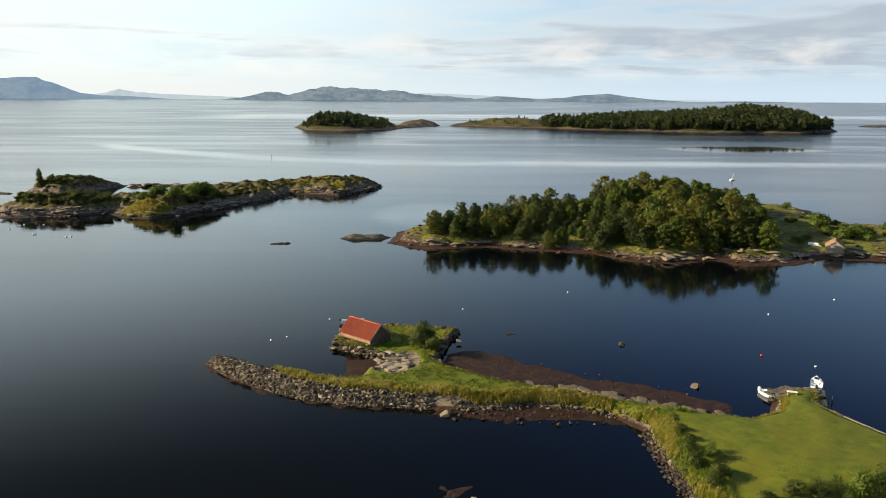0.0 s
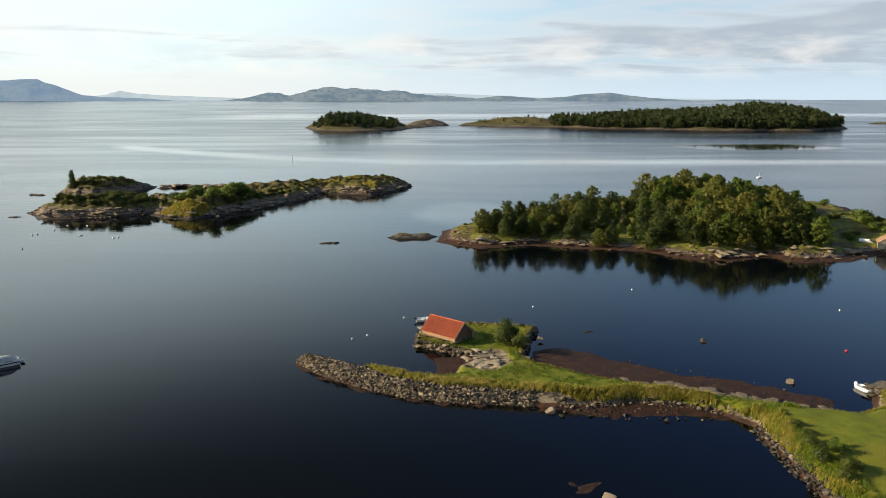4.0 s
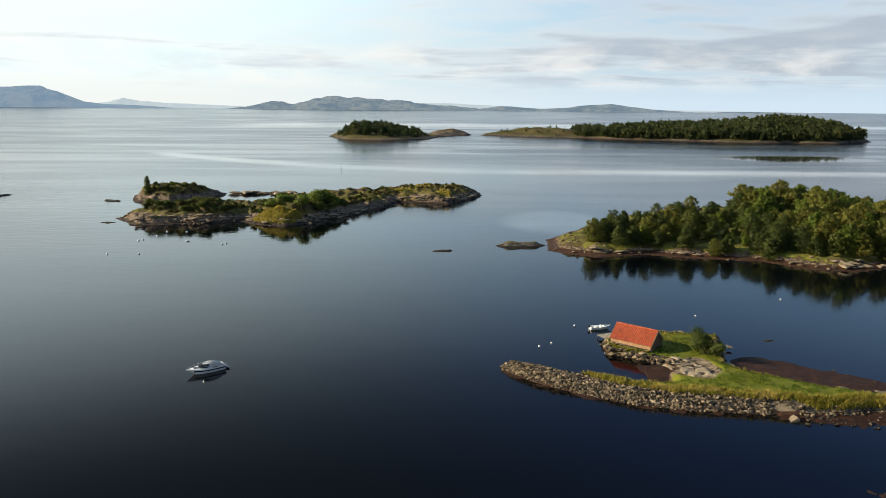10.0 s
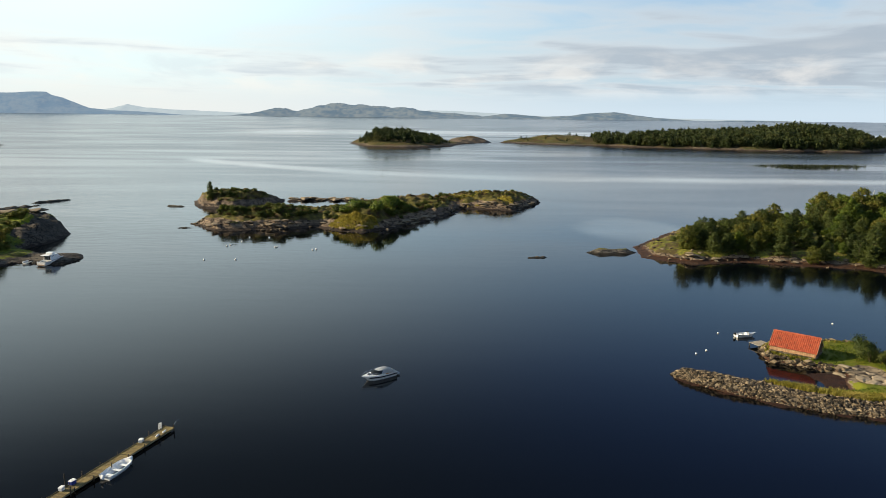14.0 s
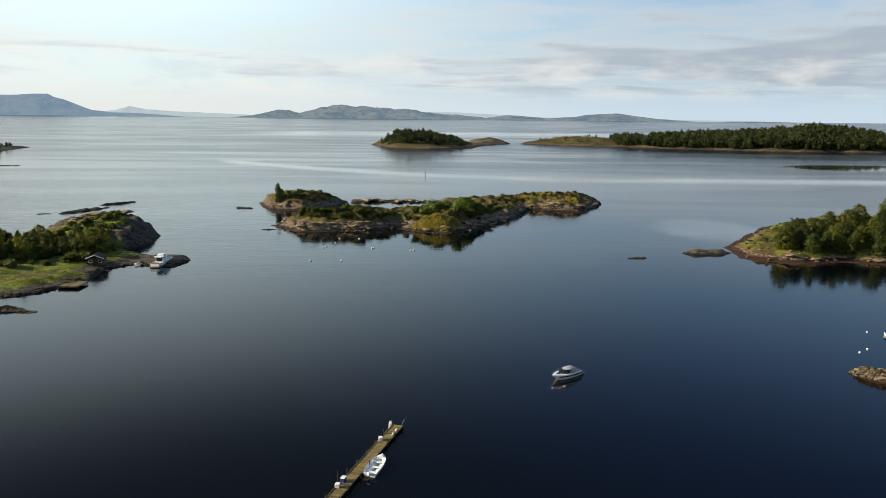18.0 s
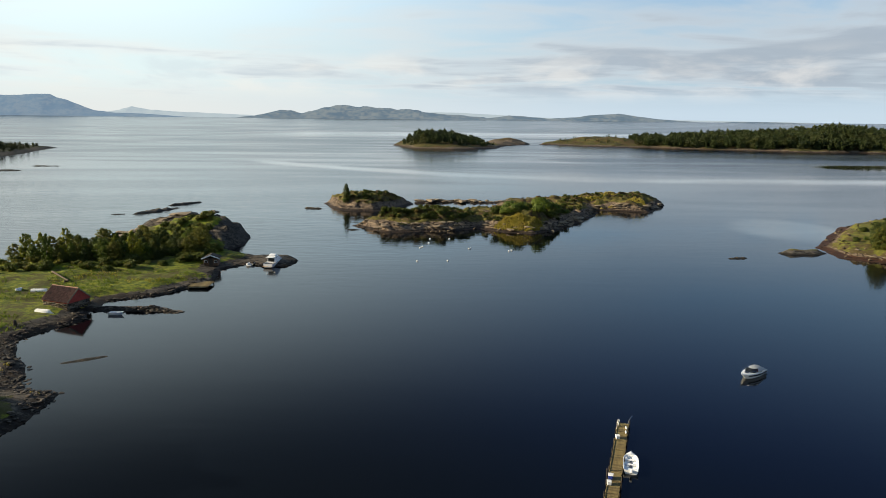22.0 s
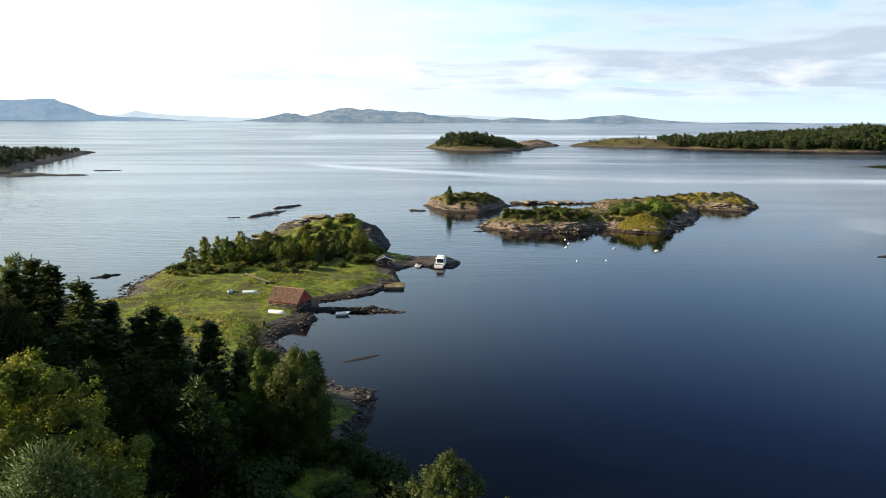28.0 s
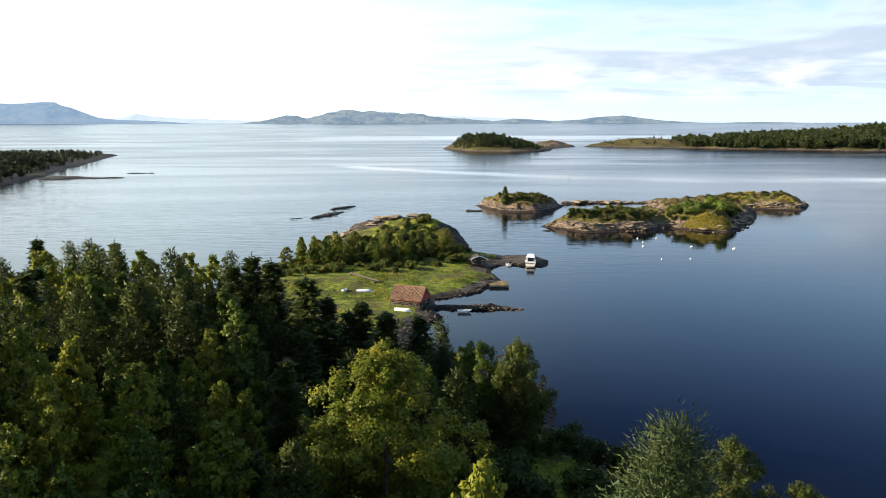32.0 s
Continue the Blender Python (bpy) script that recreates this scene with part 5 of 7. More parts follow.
far_wood("far_point_woods", [(-560, 330), (-395, 369), (-397, 402), (-423, 508), (-466, 664), (-520, 684), (-560, 600)], 1300, ground_g, "wood on the far point, its shaded side put into the leaf colour", 0.3, 1.0, crest=crest_g, leaf=SHADED_FAR_LEAF)

# ---- surfaces of made things ----
WHITE = plain("white_paint", (0.72, 0.72, 0.70), (0.82, 0.82, 0.80), 2.0, 0.35, spec=0.5, bump=0.05)
GELCOAT = plain("white_gelcoat", (0.74, 0.75, 0.75), (0.82, 0.82, 0.81), 1.0, 0.2, spec=0.5, bump=0.02)
NAVY = plain("dark_blue_stripe", (0.012, 0.014, 0.022), (0.02, 0.022, 0.032), 2.0, 0.25, spec=0.5, bump=0.02)
GREY = plain("grey_deck", (0.26, 0.27, 0.28), (0.36, 0.37, 0.38), 4.0, 0.6)
DARK = plain("dark_rubber", (0.015, 0.015, 0.016), (0.03, 0.03, 0.032), 5.0, 0.6)
CANVAS = plain("grey_canvas", (0.48, 0.50, 0.52), (0.62, 0.64, 0.65), 3.0, 0.6)
TEAK = plain("cockpit_wood", (0.20, 0.12, 0.06), (0.32, 0.2, 0.1), 4.0, 0.6)
STEEL = plain("steel_rail", (0.5, 0.51, 0.52), (0.62, 0.63, 0.64), 6.0, 0.25, 1.0)
WOOD = plain("weathered_wood", (0.20, 0.17, 0.10), (0.36, 0.31, 0.20), 2.5, 0.8, bump=0.4)
_m = Mat("mossy_deck_wood", 0.8)
_grain = _m.mix(_m.ramp(_m.noise(2.0, 5, 0.6, (6.0, 1.0, 1.0)), 0.35, 0.65), (0.115, 0.088, 0.034), (0.26, 0.20, 0.078))
_m.colour(_m.mix(_m.ramp(_m.random(), 0.1, 0.9, 0.0, 0.75), _grain, _m.mix(_m.random(), (0.24, 0.17, 0.075), (0.06, 0.045, 0.022))))
_m.bump(_m.noise(12.0, 3), 0.4, 0.01)
DECK = _m.m
POST = plain("tarred_post", (0.025, 0.02, 0.016), (0.07, 0.055, 0.04), 4.0, 0.8)
RED = plain("red_buoy", (0.5, 0.02, 0.02), (0.62, 0.05, 0.04), 5.0, 0.4)
BLUE = plain("blue_tarp", (0.02, 0.04, 0.22), (0.03, 0.06, 0.3), 4.0, 0.5)
CONCRETE = plain("old_concrete", (0.06, 0.052, 0.038), (0.15, 0.125, 0.09), 1.5, 0.85, bump=0.4)
_m = Mat("dark_glass", 0.06, 0.0, 0.6)
_m.colour(_m.mix(_m.ramp(_m.noise(2.0), 0.4, 0.6), (0.01, 0.013, 0.016), (0.02, 0.024, 0.028)))
GLASS = _m.m


def boards(name, a, b, step):
    """Upright boards, each a little different, with dark joints."""
    m = Mat(name, 0.75)
    w = m.t.nodes.new("ShaderNodeTexWave")
    w.inputs["Scale"].default_value, w.inputs["Distortion"].default_value = step, 0.3
    m.t.links.new(m.coord.outputs["Object"], w.inputs["Vector"])
    f = m.noise(1.2, 5, 0.6, (6, 6, 0.6))
    m.colour(m.mix(m.ramp(w.outputs[1], 0.0, 0.12), (a[0] * 0.35, a[1] * 0.35, a[2] * 0.35), m.mix(m.ramp(f, 0.35, 0.65), a, b)))
    m.bump(f, 0.3, 0.02)
    return m.m


BARN_BOARD = boards("tan_boards", (0.26, 0.15, 0.08), (0.40, 0.25, 0.14), 6.0)
RED_BOARD = boards("red_boards", (0.32, 0.045, 0.035), (0.44, 0.075, 0.05), 6.0)
DARK_AND_SHADED_BOARD = boards("dark_brown_and_shaded_boards", (0.09, 0.05, 0.03), (0.15, 0.09, 0.055), 6.0)
GREY_BOARD = boards("grey_boards", (0.22, 0.19, 0.15), (0.34, 0.30, 0.24), 6.0)


def tile_material(name, a, b, c):
    m = Mat(name, 0.7)
    mid = m.mix(m.island(), a, b)
    m.colour(m.mix(m.ramp(m.noise(1.1, 5, 0.6), 0.52, 0.7), mid, c))
    m.bump(m.noise(14.0), 0.3, 0.02)
    return m.m


TILE_RED = tile_material("red_clay_tile", (0.29, 0.058, 0.026), (0.41, 0.095, 0.042), (0.20, 0.05, 0.03))
TILE_OLD = tile_material("old_brown_tile", (0.19, 0.10, 0.06), (0.33, 0.19, 0.12), (0.12, 0.085, 0.05))


def roof_mesh(length, slope, along, up_):
    """A slope of overlapping clay pantiles; x along the eave, y up the slope, z off it."""
    V, F = [], []
    nx, ny = max(2, round(length / along)), max(2, round(slope / up_))
    dx, dy = length / nx, slope / ny
    for j in range(ny):
        for i in range(nx):
            x0, y0, b = i * dx - length / 2, j * dy, len(V)
            for t in (0, 0.25, 0.5, 0.75, 1.0):
                h = 0.045 * math.sin(t * math.tau) + 0.03
                V += [(x0 + t * dx, y0 - 0.03, h + 0.05), (x0 + t * dx, y0 + dy, h + 0.005)]
            F += [(b + 2 * k, b + 2 * k + 2, b + 2 * k + 3, b + 2 * k + 1) for k in range(4)]
            F += [(b, b + 2, b + 4, b + 6), ]
    return V, F


def stone_wall(parent, rs, x0, x1, z0, z1, y, m, material=STONES):
    """A dry stone foundation laid in rough courses: each stone a part sharing one of a few shapes."""
    z = z0
    while z < z1 - 0.05:
        h = min(rs.uniform(0.22, 0.34), z1 - z)
        x = x0
        while x < x1 - 0.1:
            w = min(rs.uniform(0.3, 0.7), x1 - x)
            ob = new("stone", STONE_SET[rs.randint(len(STONE_SET))])
            ob.parent = parent
            ob.matrix_basis = m @ Matrix.LocRotScale((x + w / 2, y + rs.normal() * 0.03, z + h / 2), Euler((rs.normal() * 0.05, rs.normal() * 0.05, rs.choice([0, math.pi]))), (w * 0.86, 0.5, h * 1.5))
            x += w
        z += h


STONE_SET = [stone_mesh(100 + k) for k in range(7)]


def boathouse(name, m, length, width, wall, ridge_h, base, board, gable, tile, label, door_side=1):
    """A small boathouse: stone foundation, boarded walls, tiled roof with barge boards, wide door in one gable."""
    house = thing(name, m, label, "boathouse")
    rs = np.random.RandomState(len(name) + int(length * 10))
    L, W, over = length / 2, width / 2, 0.16
    bm = bmesh.new()
    for x0, x1, y0, y1 in ((-L, L, -W, -W + 0.12), (-L, L, W - 0.12, W)):
        box(bm, (x0, y0, base), (x1, y1, wall), 0.01)
    part("wall", bm, board, house)
    for side in (-1, 1):
        bm = bmesh.new()
        x0, x1 = (L - 0.12, L) if side > 0 else (-L, -L + 0.12)
        prof = [(-W + 0.125, base), (W - 0.125, base), (W - 0.125, wall), (0, ridge_h - 0.14), (-W + 0.125, wall)]
        loft(bm, [[(x0, y, z) for y, z in prof], [(x1, y, z) for y, z in prof]])
        bmesh.ops.recalc_face_normals(bm, faces=bm.faces)
        g = part("gable_wall", bm, gable, house)
        if side == door_side:
            for half in (-1, 1):
                bm = bmesh.new()
                x = L + 0.03 if side > 0 else -L - 0.03
                lo, hi = (0.02, W * 0.5) if half > 0 else (-W * 0.5, -0.02)
                box(bm, (x - 0.03, lo, base + 0.03), (x + 0.03, hi, min(wall + 0.3, base + 1.9)), 0.01)
                d = part("door", bm, gable, house, "plank boathouse door leaf")
                bm = bmesh.new()
                tube(bm, (x + 0.05 * side, 0.1 * half, base + 0.8), (x + 0.05 * side, 0.1 * half, base + 1.0), 0.02)
                part("handle", bm, DARK, d)
    for y, turn in ((-W, 0), (W, math.pi)):
        stone_wall(house, rs, -L, L, -0.35, base, -W + 0.05, Matrix.Rotation(turn, 4, "Z"))
    for turn in (math.pi / 2, -math.pi / 2):
        stone_wall(house, rs, -W, W, -0.35, base, -L + 0.05, Matrix.Rotation(turn, 4, "Z"))
    bm = bmesh.new()
    box(bm, (-L + 0.12, -W + 0.12, -0.3), (L - 0.12, W - 0.12, base - 0.05))
    part("foundation_core", bm, STONE, house)
    slope = math.hypot(W + over, (ridge_h - wall) * (W + over) / W)
    tilt = math.atan2(ridge_h - wall, W)
    for turn in (0, math.pi):
        V, F = roof_mesh(length + 2 * over, slope, 0.26, 0.34)
        me = mesh_of("roof", V, F, tile)
        r = part_mesh("roof", me, None, house, "clay pantile roof slope")
        eave = Vector((0, -W - over, wall - over * math.tan(tilt)))
        r.matrix_basis = Matrix.Rotation(turn, 4, "Z") @ Matrix.Translation(eave) @ Matrix.Rotation(tilt, 4, "X")
        bm = bmesh.new()
        box(bm, (-L - over + 0.02, 0.02, -0.07), (L + over - 0.02, slope - 0.02, 0.0))
        r2 = part("roof_boarding", bm, WOOD, house)
        r2.matrix_basis = r.matrix_basis.copy()
        for side in (-1, 1):
            bm = bmesh.new()
            x = side * (L + over)
            box(bm, (x - 0.02, -0.02, -0.12), (x + 0.02, slope, 0.10), 0.005)
            b = part("barge_board", bm, WOOD, house)
            b.matrix_basis = r.matrix_basis.copy()
    bm = bmesh.new()
    n = round((length + 2 * over) / 0.35)
    for k in range(n):
        x = -L - over + (k + 0.5) * (length + 2 * over) / n
        tube(bm, (x - 0.19, 0, ridge_h + 0.02), (x + 0.17, 0, ridge_h + 0.03), 0.12, 0.10, 8)
    part("ridge_tiles", bm, tile, house)
    return house


# this gable's shadow is put into its board colour, darker than the walls
boathouse("boathouse", pose(-7.9, 100.9, 0.62, 0, 0, -40), 6.2, 4.2, 1.2, 2.9, 0.5, BARN_BOARD, DARK_AND_SHADED_BOARD, TILE_RED, "small boathouse with bright red tile roof on the stone quay", -1)
boathouse("old_boathouse", pose(-176.6, 122.0, 1.15, 0, 0, -22), 5.8, 4.7, 1.2, 3.15, 0.85, RED_BOARD, RED_BOARD, TILE_OLD, "red boathouse with mossy brown tile roof and stone base", 1)
boathouse("island_hut", pose(95.3, 161.2, 0.75, 0, 0, 62), 4.2, 3.6, 1.7, 3.1, 0.3, GREY_BOARD, GREY_BOARD, TILE_OLD, "grey wooden hut with brown roof by the island shore", -1)


def cabin(m):
    c = thing("garden_cabin", m, "small grey cabin with pale roof edges among trees", "cabin")
    bm = bmesh.new()
    box(bm, (-1.6, -1.2, 0), (1.6, 1.2, 1.7), 0.02)
    part("wall", bm, DARK_AND_SHADED_BOARD, c)
    for s in (-1, 1):
        bm = bmesh.new()
        box(bm, (-0.05, -1.6, -0.05), (2.15, 1.6, 0.05), 0.01)
        r = part("roof", bm, POST, c)
        r.matrix_basis = Matrix.Translation((0, 0, 2.45)) @ Matrix.Rotation(0 if s > 0 else math.pi, 4, "Z") @ Matrix.Rotation(radians(22), 4, "Y")
        bm = bmesh.new()
        box(bm, (0.06, -1.68, -0.1), (2.18, -1.6, 0.12), 0.01)
        f = part("fascia", bm, WHITE, c, "white painted roof edge")
        f.matrix_basis = Matrix.Translation((0, 0, 2.45)) @ Matrix.Rotation(radians(22 if s > 0 else -22), 4, "Y") @ Matrix.Diagonal((s, 1, 1, 1))
    bm = bmesh.new()
    box(bm, (-0.4, -1.24, 0.1), (0.4, -1.19, 1.65), 0.01)
    part("door", bm, POST, c)
    for x in (-1.05, 1.05):
        bm = bmesh.new()
        box(bm, (x - 0.35, -1.24, 0.7), (x + 0.35, -1.19, 1.3), 0.01)
        w = part("window", bm, WHITE, c)
        bm = bmesh.new()
        box(bm, (x - 0.29, -1.26, 0.76), (x + 0.29, -1.245, 1.24))
        part("pane", bm, GLASS, w)
    return c


cabin(pose(-161.8, 157.0, ground_c(-161.8, 157.0) - 0.1, 0, 0, 6))

# ---- boats ----


def hull_sections(L, B, depth, free, n=13, inset=0.0, fine=2.2):
    """Cross sections of a planing hull from transom to stem, gunwale to gunwale."""
    out = []
    for k in range(n):
        u = k / (n - 1)
        half = max(0.03, (B / 2 - inset) * (1 - max(0, (u - 0.42) / 0.58) ** fine) * (0.88 + 0.12 * min(1, u * 4)))
        sheer = free * (1 + 0.18 * u ** 2) - inset * 0.2
        keel = -depth * (1 - max(0, (u - 0.6) / 0.4) ** 2 * 1.6) + inset
        x = (u - 0.5) * (L - 2 * inset) + (0.0 if u < 0.99 else 0.02)
        chine = keel + (sheer - keel) * 0.38
        rake = 0.16 * L * max(0, (u - 0.55) / 0.45) ** 2
        xs_ = [x - rake * (1 - (z - keel) / (sheer - keel)) for z in (sheer, (sheer + chine) / 2, chine, keel + 0.1, keel)]
        x1_, x2_, x3_, x4_ = xs_[1:]
        out.append([(x, -half, sheer), (x1_, -half * 0.97, (sheer + chine) / 2), (x2_, -half * 0.82, chine), (x3_, -half * 0.4, keel + 0.1), (x4_, 0, keel), (x3_, half * 0.4, keel + 0.1), (x2_, half * 0.82, chine), (x1_, half * 0.97, (sheer + chine) / 2), (x, half, sheer)])
    return out


def hull(boat, L, B, depth, free, material, open_=True, deck_from=0.55, deck_mat=None, rail=None, fine=2.2):
    outer = hull_sections(L, B, depth, free, fine=fine)
    bm = bmesh.new()
    rings = loft(bm, outer, close=False, caps=False)
    bm.faces.new(rings[0])
    inner = [[Vector(p) for p in s] for s in hull_sections(L, B, depth * 0.35, free, inset=0.09, fine=fine)]
    irings = loft(bm, inner, close=False, caps=False)
    bm.faces.new(irings[0])
    for side in (0, -1):
        for k in range(len(rings) - 1):
            bm.faces.new((rings[k][side], rings[k + 1][side], irings[k + 1][side], irings[k][side]))
    bm.faces.new((rings[0][0], rings[0][-1], irings[0][-1], irings[0][0]))
    bmesh.ops.recalc_face_normals(bm, faces=bm.faces)
    part("hull", bm, material, boat)
    if rail is not None:
        bm = bmesh.new()
        for s in (0, -1):
            for a, b in zip(outer, outer[1:]):
                tube(bm, a[s], b[s], 0.035, 0.035, 5)
        part("rub_rail", bm, rail, boat)
    if deck_mat is not None:
        bm = bmesh.new()
        k0 = int(deck_from * 12)
        top = [[(s[0][0], s[0][1] * t, s[0][2] + 0.02 + 0.10 * (1 - t * t)) for t in (1, 0.6, 0.2, -0.2, -0.6, -1)] for s in outer[k0:]]
        loft(bm, top, close=False, caps=False)
        end = [bm.verts.new(p) for p in top[0]]
        foot = [bm.verts.new((p[0], p[1] * 0.95, -0.05)) for p in top[0]]
        for a in range(5):
            bm.faces.new((end[a], end[a + 1], foot[a + 1], foot[a]))
        bmesh.ops.recalc_face_normals(bm, faces=bm.faces)
        part("foredeck", bm, deck_mat, boat, smooth=True)
    return outer


def outboard(boat, x, z, tilt=0.0, s=1.0, material=DARK):
    bm = bmesh.new()
    box(bm, (-0.28 * s, -0.16 * s, 0.05 * s), (0.18 * s, 0.16 * s, 0.5 * s), 0.05 * s)
    motor = part("outboard_motor", bm, material, boat, "outboard motor on the transom")
    motor.matrix_basis = Matrix.Translation((x, 0, z)) @ Matrix.Rotation(tilt, 4, "Y")
    bm = bmesh.new()
    box(bm, (-0.09 * s, -0.05 * s, -0.8 * s), (0.07 * s, 0.05 * s, 0.06 * s), 0.02 * s)
    box(bm, (-0.26 * s, -0.04 * s, -0.84 * s), (0.1 * s, 0.04 * s, -0.74 * s), 0.02 * s)
    part("motor_leg", bm, GREY, motor)


def dinghy(m, L, B, label, seats=3, motor=True, group="", dark_hull=False):
    boat = thing("dinghy", m, label, "boat", group)
    hull(boat, L, B, 0.22, 0.42, NAVY if dark_hull else GELCOAT, rail=WHITE, deck_from=0.86, deck_mat=GELCOAT, fine=3.4)
    for k in range(seats):
        bm = bmesh.new()
        x = -L * 0.36 + k * L * 0.26
        box(bm, (x - 0.15, -B * 0.42, 0.24), (x + 0.15, B * 0.42, 0.29), 0.01)
        part("thwart", bm, GELCOAT, boat)
    bm = bmesh.new()
    box(bm, (-L * 0.42, -B * 0.3, 0.02), (L * 0.2, B * 0.3, 0.06), 0.01)
    part("floor_board", bm, GREY, boat)
    if motor:
        outboard(boat, -L / 2 - 0.08, 0.35, radians(-55), 0.8, GELCOAT)
    return boat


def open_motorboat(m, label):
    """A small runabout with wheel stand, windscreen and outboard."""
    boat = thing("motorboat", m, label, "boat")
    hull(boat, 4.8, 1.9, 0.28, 0.6, GELCOAT, deck_from=0.68, deck_mat=GELCOAT, rail=DARK)
    bm = bmesh.new()
    box(bm, (-0.1, -0.35, 0.05), (0.35, 0.35, 0.85), 0.05)
    stand = part("wheel_stand", bm, GELCOAT, boat)
    bm = bmesh.new()
    box(bm, (0.33, -0.36, 0.85), (0.36, 0.36, 1.2), 0.0)
    part("windscreen", bm, GLASS, stand)
    bm = bmesh.new()
    box(bm, (-1.2, -0.7, 0.05), (-0.75, 0.7, 0.42), 0.04)
    part("bench_seat", bm, WHITE, boat)
    outboard(boat, -2.5, 0.5, radians(-20), 1.0)
    return boat


def day_cruiser(m):
    """A moored day cruiser: white hull, dark stripe, wrapped windscreen, open cockpit, bow rail."""
    boat = thing("day_cruiser", m, "white day cruiser with dark hull stripe moored in the bay", "boat")
    L, B = 6.0, 2.3
    outer = hull(boat, L, B, 0.4, 0.78, GELCOAT, deck_from=0.45, deck_mat=GELCOAT, rail=GELCOAT)
    for s in (0, -1):
        bm = bmesh.new()
        strip = [[(p[s][0], p[s][1] * 1.012, p[s][2] * f) for f in (0.80, 0.56)] for p in outer[:11]]
        loft(bm, strip, close=False, caps=False)
        bmesh.ops.solidify(bm, geom=bm.faces[:], thickness=0.02)
        part("hull_stripe", bm, NAVY, boat, "dark stripe along the hull")
    bm = bmesh.new()
    rows = []
    for z, r, back in ((0.95, 1.0, 0.0), (1.45, 0.80, -0.45)):
        rows.append([Vector((0.15 + back + 1.05 * math.cos(a) * r, 0.98 * math.sin(a) * r, z)) for a in np.linspace(-1.75, 1.75, 12)])
    loft(bm, rows, close=False, caps=False)
    bmesh.ops.solidify(bm, geom=bm.faces[:], thickness=0.03)
    ws = part("windscreen", bm, GLASS, boat, "dark wrapped windscreen")
    bm = bmesh.new()
    for p, q in zip(rows[1], rows[1][1:]):
        tube(bm, p, q, 0.03, 0.03, 5)
    part("screen_frame", bm, STEEL, ws)
    for y in (-0.55, 0.55):
        bm = bmesh.new()
        box(bm, (-0.9, y - 0.28, 0.35), (-0.4, y + 0.28, 0.75), 0.05)
        box(bm, (-1.0, y - 0.28, 0.7), (-0.86, y + 0.28, 1.25), 0.04)
        part("seat", bm, WHITE, boat)
    bm = bmesh.new()
    box(bm, (-2.6, -0.95, 0.3), (-2.05, 0.95, 0.72), 0.06)
    part("stern_bench", bm, WHITE, boat)
    bm = bmesh.new()
    box(bm, (-2.9, -0.95, 0.25), (0.3, 0.95, 0.3), 0.0)
    part("cockpit_floor", bm, TEAK, boat)
    bm = bmesh.new()
    box(bm, (1.3, -0.32, 0.99), (1.95, 0.32, 1.06), 0.03)
    part("deck_hatch", bm, GLASS, boat)
    bm = bmesh.new()
    box(bm, (-3.75, -0.85, 0.22), (-3.15, 0.85, 0.3), 0.03)
    part("swim_platform", bm, GREY, boat)
    bm = bmesh.new()
    for s in (0, -1):
        pts = [Vector(p[s]) * 0.96 + Vector((0, 0, 0.45)) for p in outer[6:]]
        for p, q in zip(pts, pts[1:]):
            tube(bm, p, q, 0.018, 0.018, 5)
        for p in pts[::2]:
            tube(bm, p - Vector((0, 0, 0.42)), p, 0.014, 0.014, 5)
    part("bow_rail", bm, STEEL, boat)
    bm = bmesh.new()
    rings = []
    for x, z, half in ((0.55, 1.30, 0.62), (0.1, 1.56, 0.84), (-0.7, 1.66, 0.92), (-1.6, 1.56, 0.94), (-2.3, 1.22, 0.92), (-2.55, 0.86, 0.90)):
        rings.append([Vector((x, half * math.cos(a), 0.82 + (z - 0.82) * math.sin(a) ** 0.6)) for a in np.linspace(0.02, math.pi - 0.02, 11)])
    loft(bm, rings, close=False, caps=False)
    bmesh.ops.solidify(bm, geom=bm.faces[:], thickness=0.03)
    part("cockpit_canopy", bm, CANVAS, boat, "pale grey canvas cover over the cockpit", smooth=True)
    return boat


